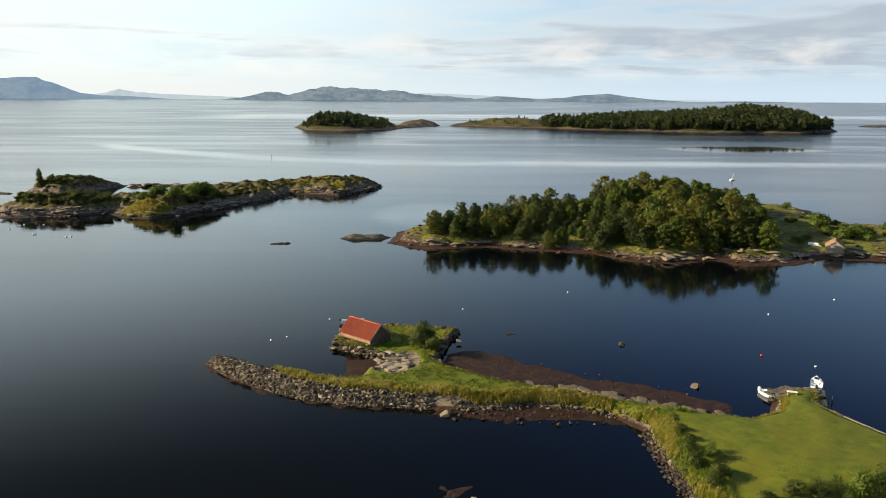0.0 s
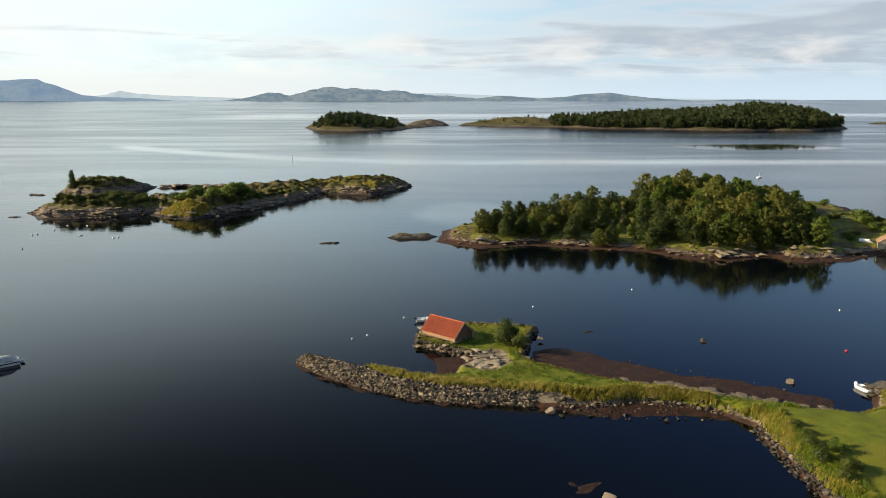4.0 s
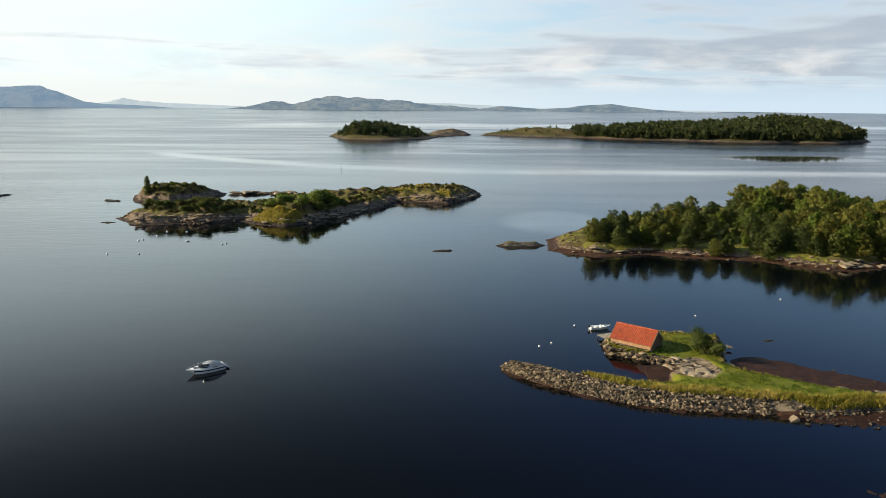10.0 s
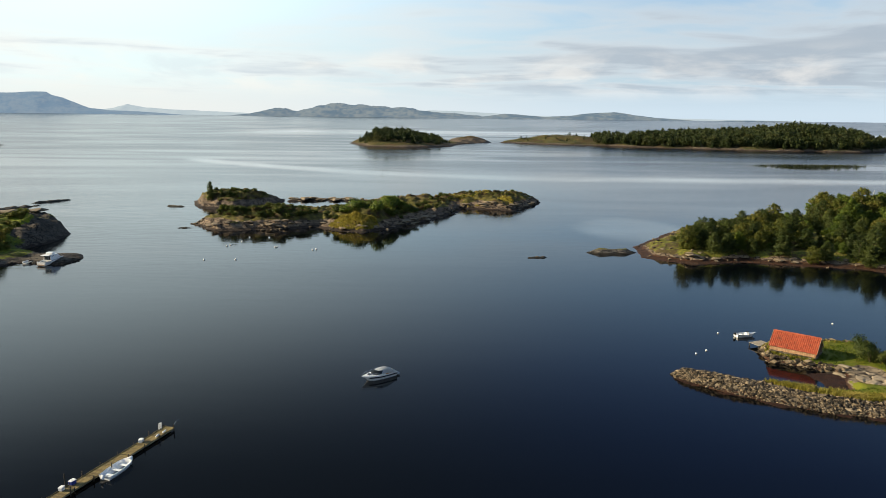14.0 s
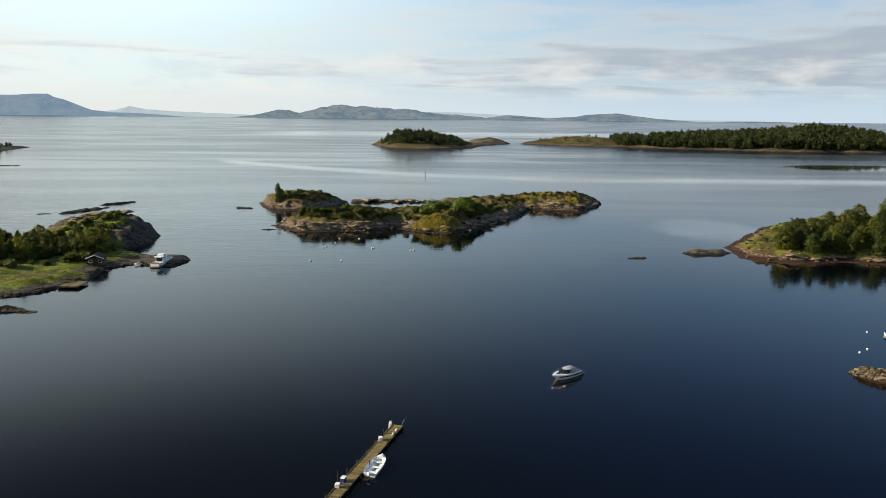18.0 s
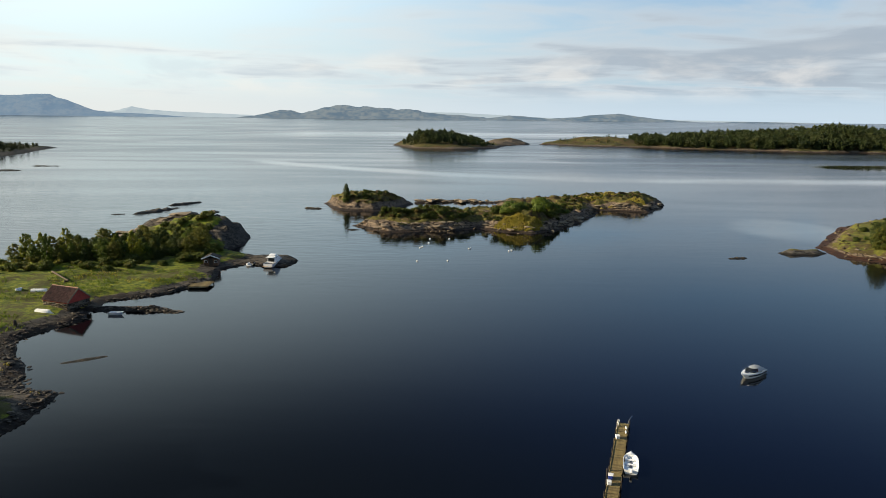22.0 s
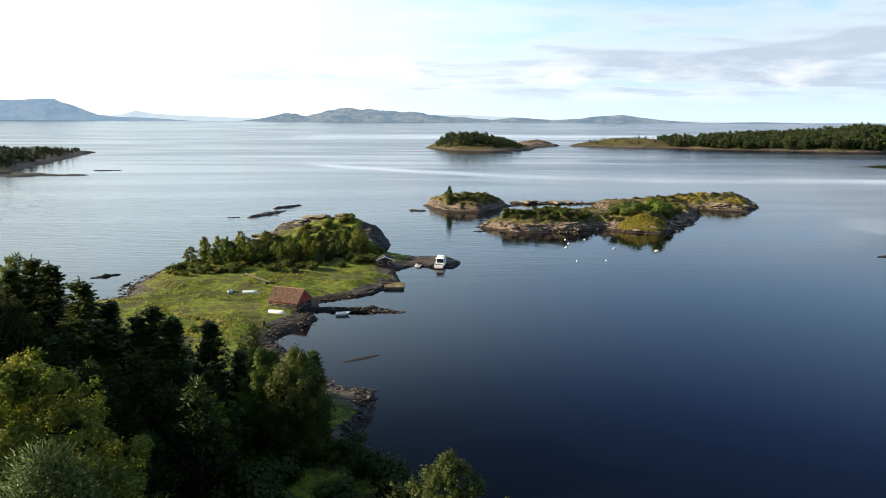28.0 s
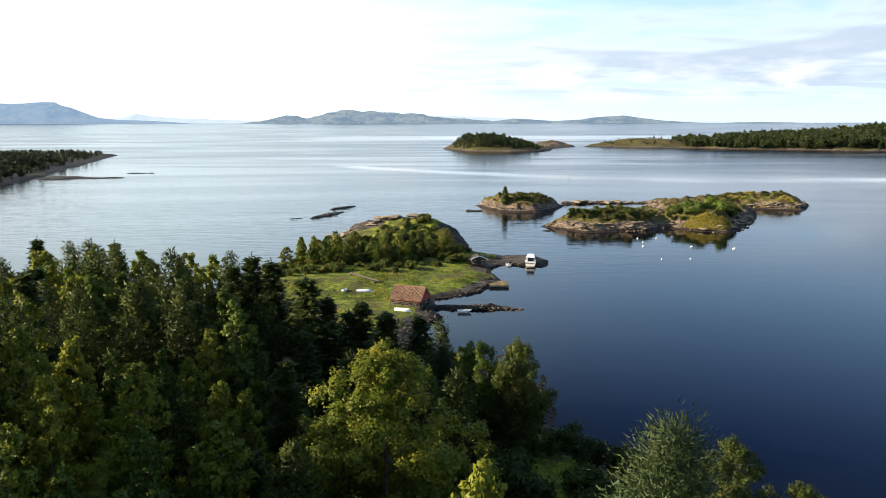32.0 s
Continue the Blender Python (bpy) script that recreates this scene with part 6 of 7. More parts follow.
def cabin_cruiser(m):
    """A high white cabin cruiser seen from astern, with a dark cockpit under its roof."""
    boat = thing("cabin_cruiser", m, "white cabin cruiser lying at the rock jetty", "boat")
    L, B = 8.6, 2.9
    outer = hull(boat, L, B, 0.5, 1.05, GELCOAT, deck_from=0.25, deck_mat=GELCOAT, rail=DARK)
    bm = bmesh.new()
    prof = [(-1.9, 1.05), (-1.7, 2.5), (0.9, 2.45), (1.9, 1.5), (2.9, 1.35), (3.0, 1.05)]
    loft(bm, [[(x, y * (1.0 - 0.12 * (z > 1.6)), z) for x, z in prof] for y in (-1.12, -1.05, 1.05, 1.12)])
    bmesh.ops.recalc_face_normals(bm, faces=bm.faces)
    part("cabin", bm, GELCOAT, boat)
    for y in (-1.0, 1.0):
        for x0 in (-1.2, -0.3):
            bm = bmesh.new()
            s = 1 if y > 0 else -1
            box(bm, (x0, y * 1.0 + 0.01 * s, 1.65), (x0 + 0.75, y * 1.0 + 0.035 * s, 2.2), 0.0)
            part("side_window", bm, GLASS, boat)
    bm = bmesh.new()
    box(bm, (-1.97, -0.85, 1.2), (-1.8, 0.85, 2.25), 0.03)
    part("cabin_door", bm, GLASS, boat, "dark glazed cabin bulkhead")
    bm = bmesh.new()
    box(bm, (0.95, -0.85, 1.55), (1.75, 0.85, 2.3), 0.0)
    bmesh.ops.transform(bm, matrix=Matrix.Translation((1.42, 0, 2.02)) @ Matrix.Rotation(radians(46), 4, "Y") @ Matrix.Diagonal((0.5, 1, 0.06, 1)) @ Matrix.Translation((-1.35, 0, -1.92)), verts=bm.verts)
    part("front_window", bm, GLASS, boat)
    bm = bmesh.new()
    box(bm, (-2.9, -1.15, 2.42), (-0.9, 1.15, 2.55), 0.04)
    part("cockpit_roof", bm, GELCOAT, boat)
    bm = bmesh.new()
    box(bm, (-1.2, -0.95, 2.56), (0.2, 0.95, 3.0), 0.1)
    part("flybridge", bm, GELCOAT, boat)
    for y in (-1.1, 1.1):
        bm = bmesh.new()
        tube(bm, (-2.8, y, 1.05), (-2.8, y, 2.45), 0.03)
        part("roof_post", bm, STEEL, boat)
    bm = bmesh.new()
    box(bm, (-4.0, -1.15, 0.6), (-1.95, 1.15, 0.66), 0.0)
    part("cockpit_floor", bm, TEAK, boat)
    bm = bmesh.new()
    box(bm, (-4.1, -1.1, 0.66), (-3.7, 1.1, 1.1), 0.05)
    part("stern_seat", bm, NAVY, boat)
    bm = bmesh.new()
    box(bm, (-4.9, -1.2, 0.25), (-4.3, 1.2, 0.33), 0.03)
    part("swim_platform", bm, TEAK, boat)
    bm = bmesh.new()
    for s in (0, -1):
        pts = [Vector(p[s]) * 0.97 + Vector((0, 0, 0.55)) for p in outer[6:]]
        for p, q in zip(pts, pts[1:]):
            tube(bm, p, q, 0.02, 0.02, 5)
        for p in pts[::2]:
            tube(bm, p - Vector((0, 0, 0.5)), p, 0.016, 0.016, 5)
    part("bow_rail", bm, STEEL, boat)
    return boat


def upturned(m, L, B, label):
    """A rowing boat stored keel up on the grass."""
    boat = thing("rowing_boat", m @ Matrix.Rotation(math.pi, 4, "X"), label, "boat", "boats drawn up on the grass")
    hull(boat, L, B, 0.3, 0.3, WHITE, rail=WHITE)
    bm = bmesh.new()
    box(bm, (-L * 0.42, -0.03, -0.34), (L * 0.3, 0.03, -0.24), 0.01)
    part("keel", bm, WHITE, boat)
    return boat


day_cruiser(pose(-68.8, 91.3, 0.0, 0, 0, 217) @ Matrix.Scale(0.84, 4))
dinghy(pose(-92.3, 66.2, 0.0, 0, 0, 75), 3.9, 1.5, "white open dinghy tied alongside the wooden pier", 3)
open_motorboat(pose(-11.0, 110.7, 0.0, 0, 0, 10) @ Matrix.Scale(0.74, 4), "white motorboat moored behind the boathouse quay")
open_motorboat(pose(51.5, 85.6, 0.0, 0, 0, 62) @ Matrix.Scale(0.8, 4), "white open motorboat with dark hull side at the stone dock")
dinghy(pose(43.6, 82.2, 0.0, 0, 0, 285), 2.3, 1.1, "small white boat with outboard at the stone dock", 2)
cabin_cruiser(pose(-148.9, 161.6, 0.0, 0, 0, 80) @ Matrix.Scale(0.85, 4))
dinghy(pose(-153.9, 161.9, 0.0, 0, 0, 75), 3.8, 1.6, "small white boat beside the rock jetty", 2)
dinghy(pose(-166.9, 119.4, 0.0, 0, 0, 2), 2.5, 1.1, "small pale rowing boat lying by the stone jetty", 2, False)
upturned(pose(-185.4, 130.2, ground_c(-185.4, 130.2) + 0.2, 0, 0, 4), 3.6, 1.0, "white rowing boat lying keel up in the meadow")
upturned(pose(-177.6, 116.7, ground_c(-177.6, 116.7) + 0.2, 0, 0, -14), 3.5, 1.0, "white rowing boat lying keel up beside the red boathouse")
upturned(pose(-189.4, 130.2, ground_c(-189.4, 130.2) + 0.18, 0, 0, 50), 1.4, 0.7, "small white tender lying keel up in the meadow")
upturned(pose(92.0, 163.8, ground_b(92.0, 163.8) + 0.32, 0, 0, -40), 2.8, 1.1, "white rowing boat drawn up beside the grey hut")

# ---- pier ----
PIER_TURN = 90 - math.degrees(math.atan2(5.45, 16.2))
pier = thing("pier", pose(-90.6, 75.4, -0.32, 0, 0, PIER_TURN), "long narrow wooden pier with mossy planks and dark posts", "pier")
bm = bmesh.new()
box(bm, (-0.066, -0.62, -0.024), (0.066, 0.62, 0.024), 0.008)
PLANK = bpy.data.meshes.new("plank")
bm.to_mesh(PLANK)
bm.free()
PLANK.materials.append(DECK)
for k in range(17):
    x1 = -k * 2.3
    for j in range(15):
        ob = new("plank", PLANK)
        ob.parent = pier
        ob.matrix_basis = pose(x1 - 2.2 + j * 2.25 / 15, 0.02 * math.sin(j * 7.3 + k), 0.642 + 0.004 * ((j * 3 + k) % 3), 0, 0, 0.6 * math.sin(j * 3.1 + k * 2))
    for y in (-0.48, 0.48):
        bm = bmesh.new()
        box(bm, (x1 - 2.29, y - 0.06, 0.44), (x1 - 0.01, y + 0.06, 0.615), 0.01)
        part("bearer", bm, WOOD, pier)
    for y in (-0.69, 0.69):
        bm = bmesh.new()
        up_ = 0.95 if (k * 3 + (y > 0)) % 4 else 1.15
        tube(bm, (x1 - 0.3, y, -1.5), (x1 - 0.3, y, up_), 0.06, 0.055, 7)
        part("post", bm, POST, pier)
    bm = bmesh.new()
    box(bm, (x1 - 2.28, 0.55, 0.67), (x1 - 0.05, 0.61, 0.73), 0.01)
    part("kerb_rail", bm, DECK, pier)
for x, tall in ((-13.8, 1.9), (-14.6, 1.7)):
    bm = bmesh.new()
    tube(bm, (x, 0.72 if tall > 1.8 else -0.72, -1.5), (x, 0.72 if tall > 1.8 else -0.72, tall), 0.06, 0.05, 7)
    part("mooring_post", bm, POST, pier)
pier_m = pose(-90.6, 75.4, 0.36, 0, 0, PIER_TURN)
rail = thing("ladder_rail", pier_m @ pose(-1.0, 0.35, 0) @ Matrix.Scale(0.75, 4), "white swimming ladder rails at the pier edge", "ladder")
for y in (-0.22, 0.22):
    bm = bmesh.new()
    pts = [Vector((y, 0.25 - 0.0, 0)), Vector((y * 0.8, 0.1, 0.95)), Vector((y * 0.7, 0.28, 1.02)), Vector((y, 0.38, 0.4)), Vector((y, 0.38, -1.0))]
    for p, q in zip(pts, pts[1:]):
        tube(bm, p, q, 0.045, 0.045, 6)
    part("side_rail", bm, WHITE, rail)
for z in (-0.7, -0.3, 0.15):
    bm = bmesh.new()
    tube(bm, (-0.22, 0.38, z), (0.22, 0.38, z), 0.03, 0.03, 6)
    part("rung", bm, WHITE, rail)
hook = thing("pier_hook", pier_m @ pose(-0.15, -0.5, 0) @ Matrix.Scale(0.8, 4), "curved pale metal handle at the pier end", "handle")
bm = bmesh.new()
pts = [Vector((0, 0, 0)), Vector((0.1, -0.1, 0.5)), Vector((0.35, -0.3, 0.85)), Vector((0.7, -0.5, 0.95))]
for p, q in zip(pts, pts[1:]):
    tube(bm, p, q, 0.04, 0.04, 6)
part("handle", bm, STEEL, hook)


def crate(m, size, material, label, lid=None):
    c = thing("pier_box", m, label, "box")
    x, y, z = size
    bm = bmesh.new()
    box(bm, (-x, -y, 0), (x, y, z), 0.03)
    part("body", bm, material, c)
    bm = bmesh.new()
    box(bm, (-x - 0.02, -y - 0.02, z), (x + 0.02, y + 0.02, z + 0.06), 0.02)
    part("lid", bm, lid or material, c)


crate(pier_m @ pose(-4.2, 0.35, 0, 0, 0, 20), (0.26, 0.2, 0.3), WHITE, "white storage box on the pier")
crate(pier_m @ pose(-13.3, 0.35, 0), (0.28, 0.22, 0.36), BLUE, "blue and white box on the pier", WHITE)
crate(pier_m @ pose(-14.5, 0.4, 0, 0, 0, 10), (0.24, 0.2, 0.3), WHITE, "white box on the pier")
for x, y in ((-1.5, -0.4), (-2.6, -0.42)):
    f = thing("fender", pier_m @ pose(x, y, 0.12, 0, 90, 10), "white boat fender lying on the pier", "fender", "pier fenders")
    bm = bmesh.new()
    loft(bm, [[Vector((r * math.cos(a), r * math.sin(a), z)) for a in [j * math.tau / 8 for j in range(8)]] for z, r in ((-0.32, 0.03), (-0.26, 0.1), (0.26, 0.1), (0.32, 0.03))])
    part("body", bm, WHITE, f, smooth=True)

# ---- dock, walls and shore works on the lawn side ----
dock = thing("stone_dock", pose(0, 0, 0), "low stone and concrete dock beside the lawn", "dock")
for cx0, cy0, w, d, turn in ((45.3, 81.8, 1.1, 1.4, 20), (47.4, 82.4, 1.1, 1.1, 10), (49.4, 81.6, 1.0, 1.5, -24), (48.7, 79.6, 0.8, 1.3, -24)):
    bm = bmesh.new()
    box(bm, (-w, -d, -1.0), (w, d, 0.6), 0.06, pose(cx0, cy0, 0, 0, 0, turn))
    part("concrete_slab", bm, CONCRETE, dock)
for x, y in ((44.3, 83.0), (50.2, 82.8), (50.6, 80.2), (46.4, 83.6)):
    bm = bmesh.new()
    tube(bm, (x, y, -0.5), (x, y, 0.85), 0.06, 0.055, 7)
    part("bollard", bm, POST, dock)
seat = thing("garden_bench", pose(45.6, 80.2, ground_d(45.6, 80.2), 0, 0, -20), "pale wooden bench beside the dock", "bench")
bm = bmesh.new()
box(bm, (-0.6, -0.2, 0.4), (0.6, 0.2, 0.47), 0.01)
part("seat", bm, WHITE, seat)
for x in (-0.45, 0.45):
    bm = bmesh.new()
    box(bm, (x - 0.04, -0.18, -0.1), (x + 0.04, 0.18, 0.4), 0.01)
    part("leg", bm, WOOD, seat)
fence = thing("jetty_walkway", pose(0, 0, 0), "narrow plank walkway on posts along the lawn wall", "walkway")
for k in range(8):
    a, b = Vector((46.9, 78.0, 0.98)), Vector((52.0, 67.4, 0.98))
    p, q = a.lerp(b, k / 8), a.lerp(b, (k + 0.97) / 8)
    turn = math.degrees(math.atan2(q.y - p.y, q.x - p.x))
    bm = bmesh.new()
    box(bm, (0, -0.13, 0), ((q - p).length, 0.13, 0.07), 0.01, pose(p.x, p.y, p.z, 0, 0, turn))
    part("plank", bm, WOOD, fence)
    bm = bmesh.new()
    tube(bm, (p.x + 0.18, p.y + 0.08, -1.0), (p.x + 0.18, p.y + 0.08, 1.2 if k % 2 else 1.05), 0.06, 0.05, 7)
    part("post", bm, POST, fence)
platform = thing("plank_landing", pose(-158.8, 140.0, 0, 0, 0, 0), "square timber landing stage on posts", "landing stage")
for k in range(10):
    bm = bmesh.new()
    box(bm, (-2.0 + k * 0.4, -2.2, 0.50), (-1.63 + k * 0.4, 2.0, 0.56), 0.01)
    part("plank", bm, DECK, platform)
for x in (-1.9, 0, 1.9):
    for y in (-2.1, 1.9):
        bm = bmesh.new()
        tube(bm, (x, y, -1.5), (x, y, 0.50), 0.09, 0.09, 7)
        part("post", bm, POST, platform)
for y in (-2.1, 1.9):
    bm = bmesh.new()
    box(bm, (-2, y - 0.08, 0.30), (2, y + 0.08, 0.49), 0.01)
    part("beam", bm, WOOD, platform)
landing = thing("boat_landing", pose(-11.0, 105.6, 0, 0, 0, 22), "small grey plank landing behind the boathouse", "landing stage")
for k in range(7):
    bm = bmesh.new()
    box(bm, (-1.3 + k * 0.37, -1.0, 0.5), (-0.96 + k * 0.37, 1.0, 0.56), 0.01)
    part("plank", bm, GREY_BOARD, landing)
for x in (-1.2, 1.2):
    for y in (-0.9, 0.9):
        bm = bmesh.new()
        tube(bm, (x, y, -1.0), (x, y, 0.5), 0.08, 0.08, 7)
        part("post", bm, POST, landing)
log = thing("felled_trunk", pose(-186.5, 139.2, ground_c(-186.5, 139.2) + 0.35, 0, 0, -46), "long weathered timber lying in the meadow", "log")
bm = bmesh.new()
tube(bm, (-4.6, 0, 0.3), (4.6, 0, 0.05), 0.2, 0.13, 9)
part("trunk", bm, BARK, log)
for x in (-4.2, 3.6):
    bm = bmesh.new()
    box(bm, (x - 0.15, -0.4, -0.5), (x + 0.15, 0.4, 0.1 if x < 0 else -0.12), 0.02)
    part("support", bm, POST, log)
stump = thing("wooden_post", pose(-178.4, 109.3, ground_c(-178.4, 109.3)), "short dark post in the shore grass", "post")
bm = bmesh.new()
tube(bm, (0, 0, -0.3), (0, 0, 1.0), 0.28, 0.24, 9)
part("post", bm, POST, stump)


# ---- marks and buoys ----
def buoy(x, y, r, material, label, category="buoy"):
    b = thing("buoy_or_bird_float", pose(x, y, 0), label, category, "mooring buoys")
    bm = bmesh.new()
    bmesh.ops.create_uvsphere(bm, u_segments=10, v_segments=7, radius=r)
    for v in bm.verts:
        v.co.z = v.co.z * 0.85 + r * 0.35
    part("float", bm, material, b, smooth=True)
    bm = bmesh.new()
    tube(bm, (0, 0, r * 1.1), (0, 0, r * 1.5), r * 0.18, r * 0.15, 6)
    part("eye", bm, GREY, b)


for x, y in ((-14.9, 112.2), (-22.2, 102.0), (-20.1, 103.5), (7.2, 118.0), (27.3, 129.0), (54.7, 91.8), (75.3, 124.6), (59.1, 115.6)):
    buoy(x, y, 0.17, WHITE, "small white mooring buoy on the water")
buoy(49.1, 96.0, 0.2, RED, "red mooring buoy on the water")
# floats added off the islet as stand-ins for swimming white birds
for x, y in ((-115.8, 166.4), (-115.4, 183.7), (-113.2, 190.5), (-102.6, 182.9), (-102.2, 183.2), (-92.4, 179.7), (-91.6, 180.6), (-107.4, 196.9), (-112.9, 196.9), (-114.8, 185.0), (-108.5, 166.9)):
    buoy(x, y, 0.25, WHITE, "white float lying on the water off the islet, standing in for a bird")
mark = thing("channel_mark", pose(-91, 404.6, 0), "slender channel mark standing in the fjord", "sea mark")
bm = bmesh.new()
tube(bm, (0, 0, -2), (0, 0, 2.2), 0.10, 0.07, 8)
part("pole", bm, POST, mark)
bm = bmesh.new()
tube(bm, (0, 0, 2.2), (0, 0, 2.6), 0.2, 0.05, 8)
part("topmark", bm, POST, mark)
sail = thing("sailboat", pose(133.6, 312.8, 0, 0, 0, 30) @ Matrix.Scale(0.6, 4), "small white sailboat out on the fjord", "boat")
hull(sail, 5.5, 1.9, 0.3, 0.6, GELCOAT, deck_from=0.3, deck_mat=GELCOAT)
bm = bmesh.new()
tube(bm, (0.4, 0, 0.4), (0.4, 0, 6.2), 0.07, 0.04, 6)
part("mast", bm, STEEL, sail)
bm = bmesh.new()
vs = [bm.verts.new(p) for p in ((0.35, 0, 1.2), (0.35, 0, 6.0), (-0.6, 0.12, 3.0), (-1.9, 0.1, 1.2))]
bm.faces.new((vs[0], vs[1], vs[2], vs[3]))
bmesh.ops.solidify(bm, geom=bm.faces[:], thickness=0.03)
part("mainsail", bm, WHITE, sail)

# ---- shrubs and hedge of the lawn side ----
HEDGE = [bush_mesh(120 + k, (1.6, 2.0)[k], (2.8, 3.2)[k], 2400, 0.12, (SHRUB_LEAF, LUSH_LEAF)[k]) for k in range(2)]
for x, y, s in ((28.3, 69.5, 0.5), (28.4, 67.4, 0.7), (28.0, 65.2, 0.8), (29.6, 63.8, 0.8), (27.6, 62.2, 0.8), (29.0, 60.6, 0.9), (27.8, 58.6, 0.8), (33.8, 56.6, 0.9), (36.0, 56.2, 1.0), (38.3, 56.0, 1.05), (40.6, 55.8, 1.05), (43.0, 56.2, 1.15), (45.4, 56.0, 1.15), (31.5, 55.8, 0.8)):
    bush(rnd.choice(HEDGE), turned(x, y, ground_d(x, y) - 0.05, s * rnd.uniform(0.85, 1.2), rnd.uniform(0.75, 1.25)), "dense green garden shrub at the edge of the lawn", "lawn shrubs")
for x, y, s in ((0.6, 96.8, 1.35), (1.4, 98.6, 1.5), (1.8, 96.0, 1.1)):
    bush(HEDGE[0], turned(x, y, ground_d(x, y) - 0.05, s, 1.25), "dark green bush on the boathouse quay", "quay bushes")

# ---- grass ----
TUFT = tuft_mesh(3, 10)


def tufts(name, count, box_, ground, keep, size, label, material=GRASS):
    spots = []
    for _ in range(count * 20):
        x, y = rnd.uniform(box_[0], box_[1]), rnd.uniform(box_[2], box_[3])
        if keep(x, y):
            z = ground(x, y)
            if z > 0.5:
                spots.append((x, y, z - 0.03, rnd.uniform(*size), rnd.uniform(0, 6)))
        if len(spots) == count:
            break
    if spots:
        scatter(name, TUFT, spots, material, label, "grass")


def spit_crest(x, y):
    v = from_front(x, y) - rubble_width(x)
    if x > 24 or y > 93 or not -0.3 < v < 1.6 or within(SPIT, x, y) < 0.3:
        return False
    return rnd.random() < 0.3 + 0.7 * (float(field(x, y, 3, 2, 8)) > -0.15)


def spit_back(x, y):
    s = within(SPIT, x, y)
    if s < 0.3 or s > 1.5 or from_front(x, y) < rubble_width(x) or (-9 < x < 1.0 and 86 < y < 97) or x < -17:
        return False
    return rnd.random() < 0.25 + 0.6 * (float(field(x, y, 2.5, 2, 5)) > 0)


def lawn_edge(x, y):
    s = within(SPIT, x, y)
    return float(field(x, y, 2.4, 3, 7)) > -0.1 and 0.9 < s < 3.0 + 1.2 * float(field(x, y, 3, 2, 4))


tufts("breakwater_grass", 2300, (-19, 24, 77, 93), ground_d, spit_crest, (0.3, 0.8), "tall yellow-green grass along the breakwater")
tufts("breakwater_back_grass", 1700, (-17, 46, 74, 108), ground_d, spit_back, (0.2, 0.55), "rough yellow grass along the back of the breakwater")
tufts("lawn_edge_grass", 750, (25, 31, 55, 75), ground_d, lawn_edge, (0.3, 0.8), "tall yellowing grass and weeds along the lawn edge")
tufts("lawn_edge_weeds", 1500, (25, 31, 55, 75), ground_d, lambda x, y: 0.9 < within(SPIT, x, y) < 3.4, (0.25, 0.7), "rough green weeds along the lawn edge", SHORT_GRASS)


def spit_turf(x, y):
    s = within(SPIT, x, y)
    return s > 0.5 and x < 27 and from_front(x, y) > rubble_width(x) + 0.3 and not (-7 < x < 0.5 and 87 < y < 96) and float(field(x, y, 2.2, 3, 4)) > -0.25


tufts("lawn_bank_grass", 420, (36, 49, 74, 84), ground_d, lambda x, y: 0.1 < within(SPIT, x, y) < 1.7, (0.2, 0.5), "rough yellow grass on the bank by the dock")
tufts("breakwater_turf", 4200, (-18, 27, 74, 107), ground_d, spit_turf, (0.1, 0.32), "short green grass on the breakwater", SHORT_GRASS)


def knob(x, y):
    return (x + 86) ** 2 / 60 + (y - 213) ** 2 / 22 < 1


tufts("islet_grass", 1500, (-96, -76, 206, 221), ground_a, knob, (0.5, 1.0), "bright yellow grass knoll on the rocky islet")
tufts("islet_point_grass", 900, (-58, -24, 262, 292), ground_a, lambda x, y: float(field(x, y, 6, 2, 3)) > 0.1, (0.5, 1.1), "yellow grass on the islet's low point")


def meadow_c(x, y):
    return float(field(x, y, 7, 3, 8)) > 0.0 and within(POINT_C, x, y) > 3


tufts("meadow_grass", 3600, (-212, -158, 82, 150), ground_c, meadow_c, (0.2, 0.5), "rough green meadow grass", SHORT_GRASS)
tufts("meadow_straw", 1100, (-212, -158, 82, 150), ground_c, lambda x, y: float(field(x, y, 5, 3, 2)) > 0.25, (0.25, 0.6), "tufts of dry yellow meadow grass")

# ---- stones ----


def strew(line, count, spread, size, seed, ground, lift=0.0):
    """Boulders along a line: (x, y, z, size, turn)."""
    rs = np.random.RandomState(seed)
    pts = np.array(line, float)
    seg = np.hypot(*np.diff(pts, axis=0).T)
    cum = np.r_[0, np.cumsum(seg)]
    out = []
    for u in rs.uniform(0, cum[-1], count):
        k = min(np.searchsorted(cum, u, "right") - 1, len(seg) - 1)
        f = (u - cum[k]) / seg[k]
        d = (pts[k + 1] - pts[k]) / seg[k]
        v = rs.uniform(*spread)
        x, y = pts[k] + f * (pts[k + 1] - pts[k]) + v * np.array([-d[1], d[0]])
        s = rs.uniform(*size) * (0.6 + 0.8 * rs.rand() ** 2)
        z = max(ground(x, y), -0.15) + lift
        out.append((x, y, z + 0.1 * s, s, rs.uniform(0, 6.28)))
    return out


def lay_stones(parent, spots, seed):
    rs = np.random.RandomState(seed)
    for x, y, z, s, turn in spots:
        ob = new("stone", STONE_SET[rs.randint(len(STONE_SET))])
        ob.parent = parent
        ob.matrix_basis = Matrix.LocRotScale((x, y, z), Euler((rs.normal() * 0.3, rs.normal() * 0.3, turn)), (s, s * rs.uniform(0.6, 1.0), s * rs.uniform(0.6, 1.0)))


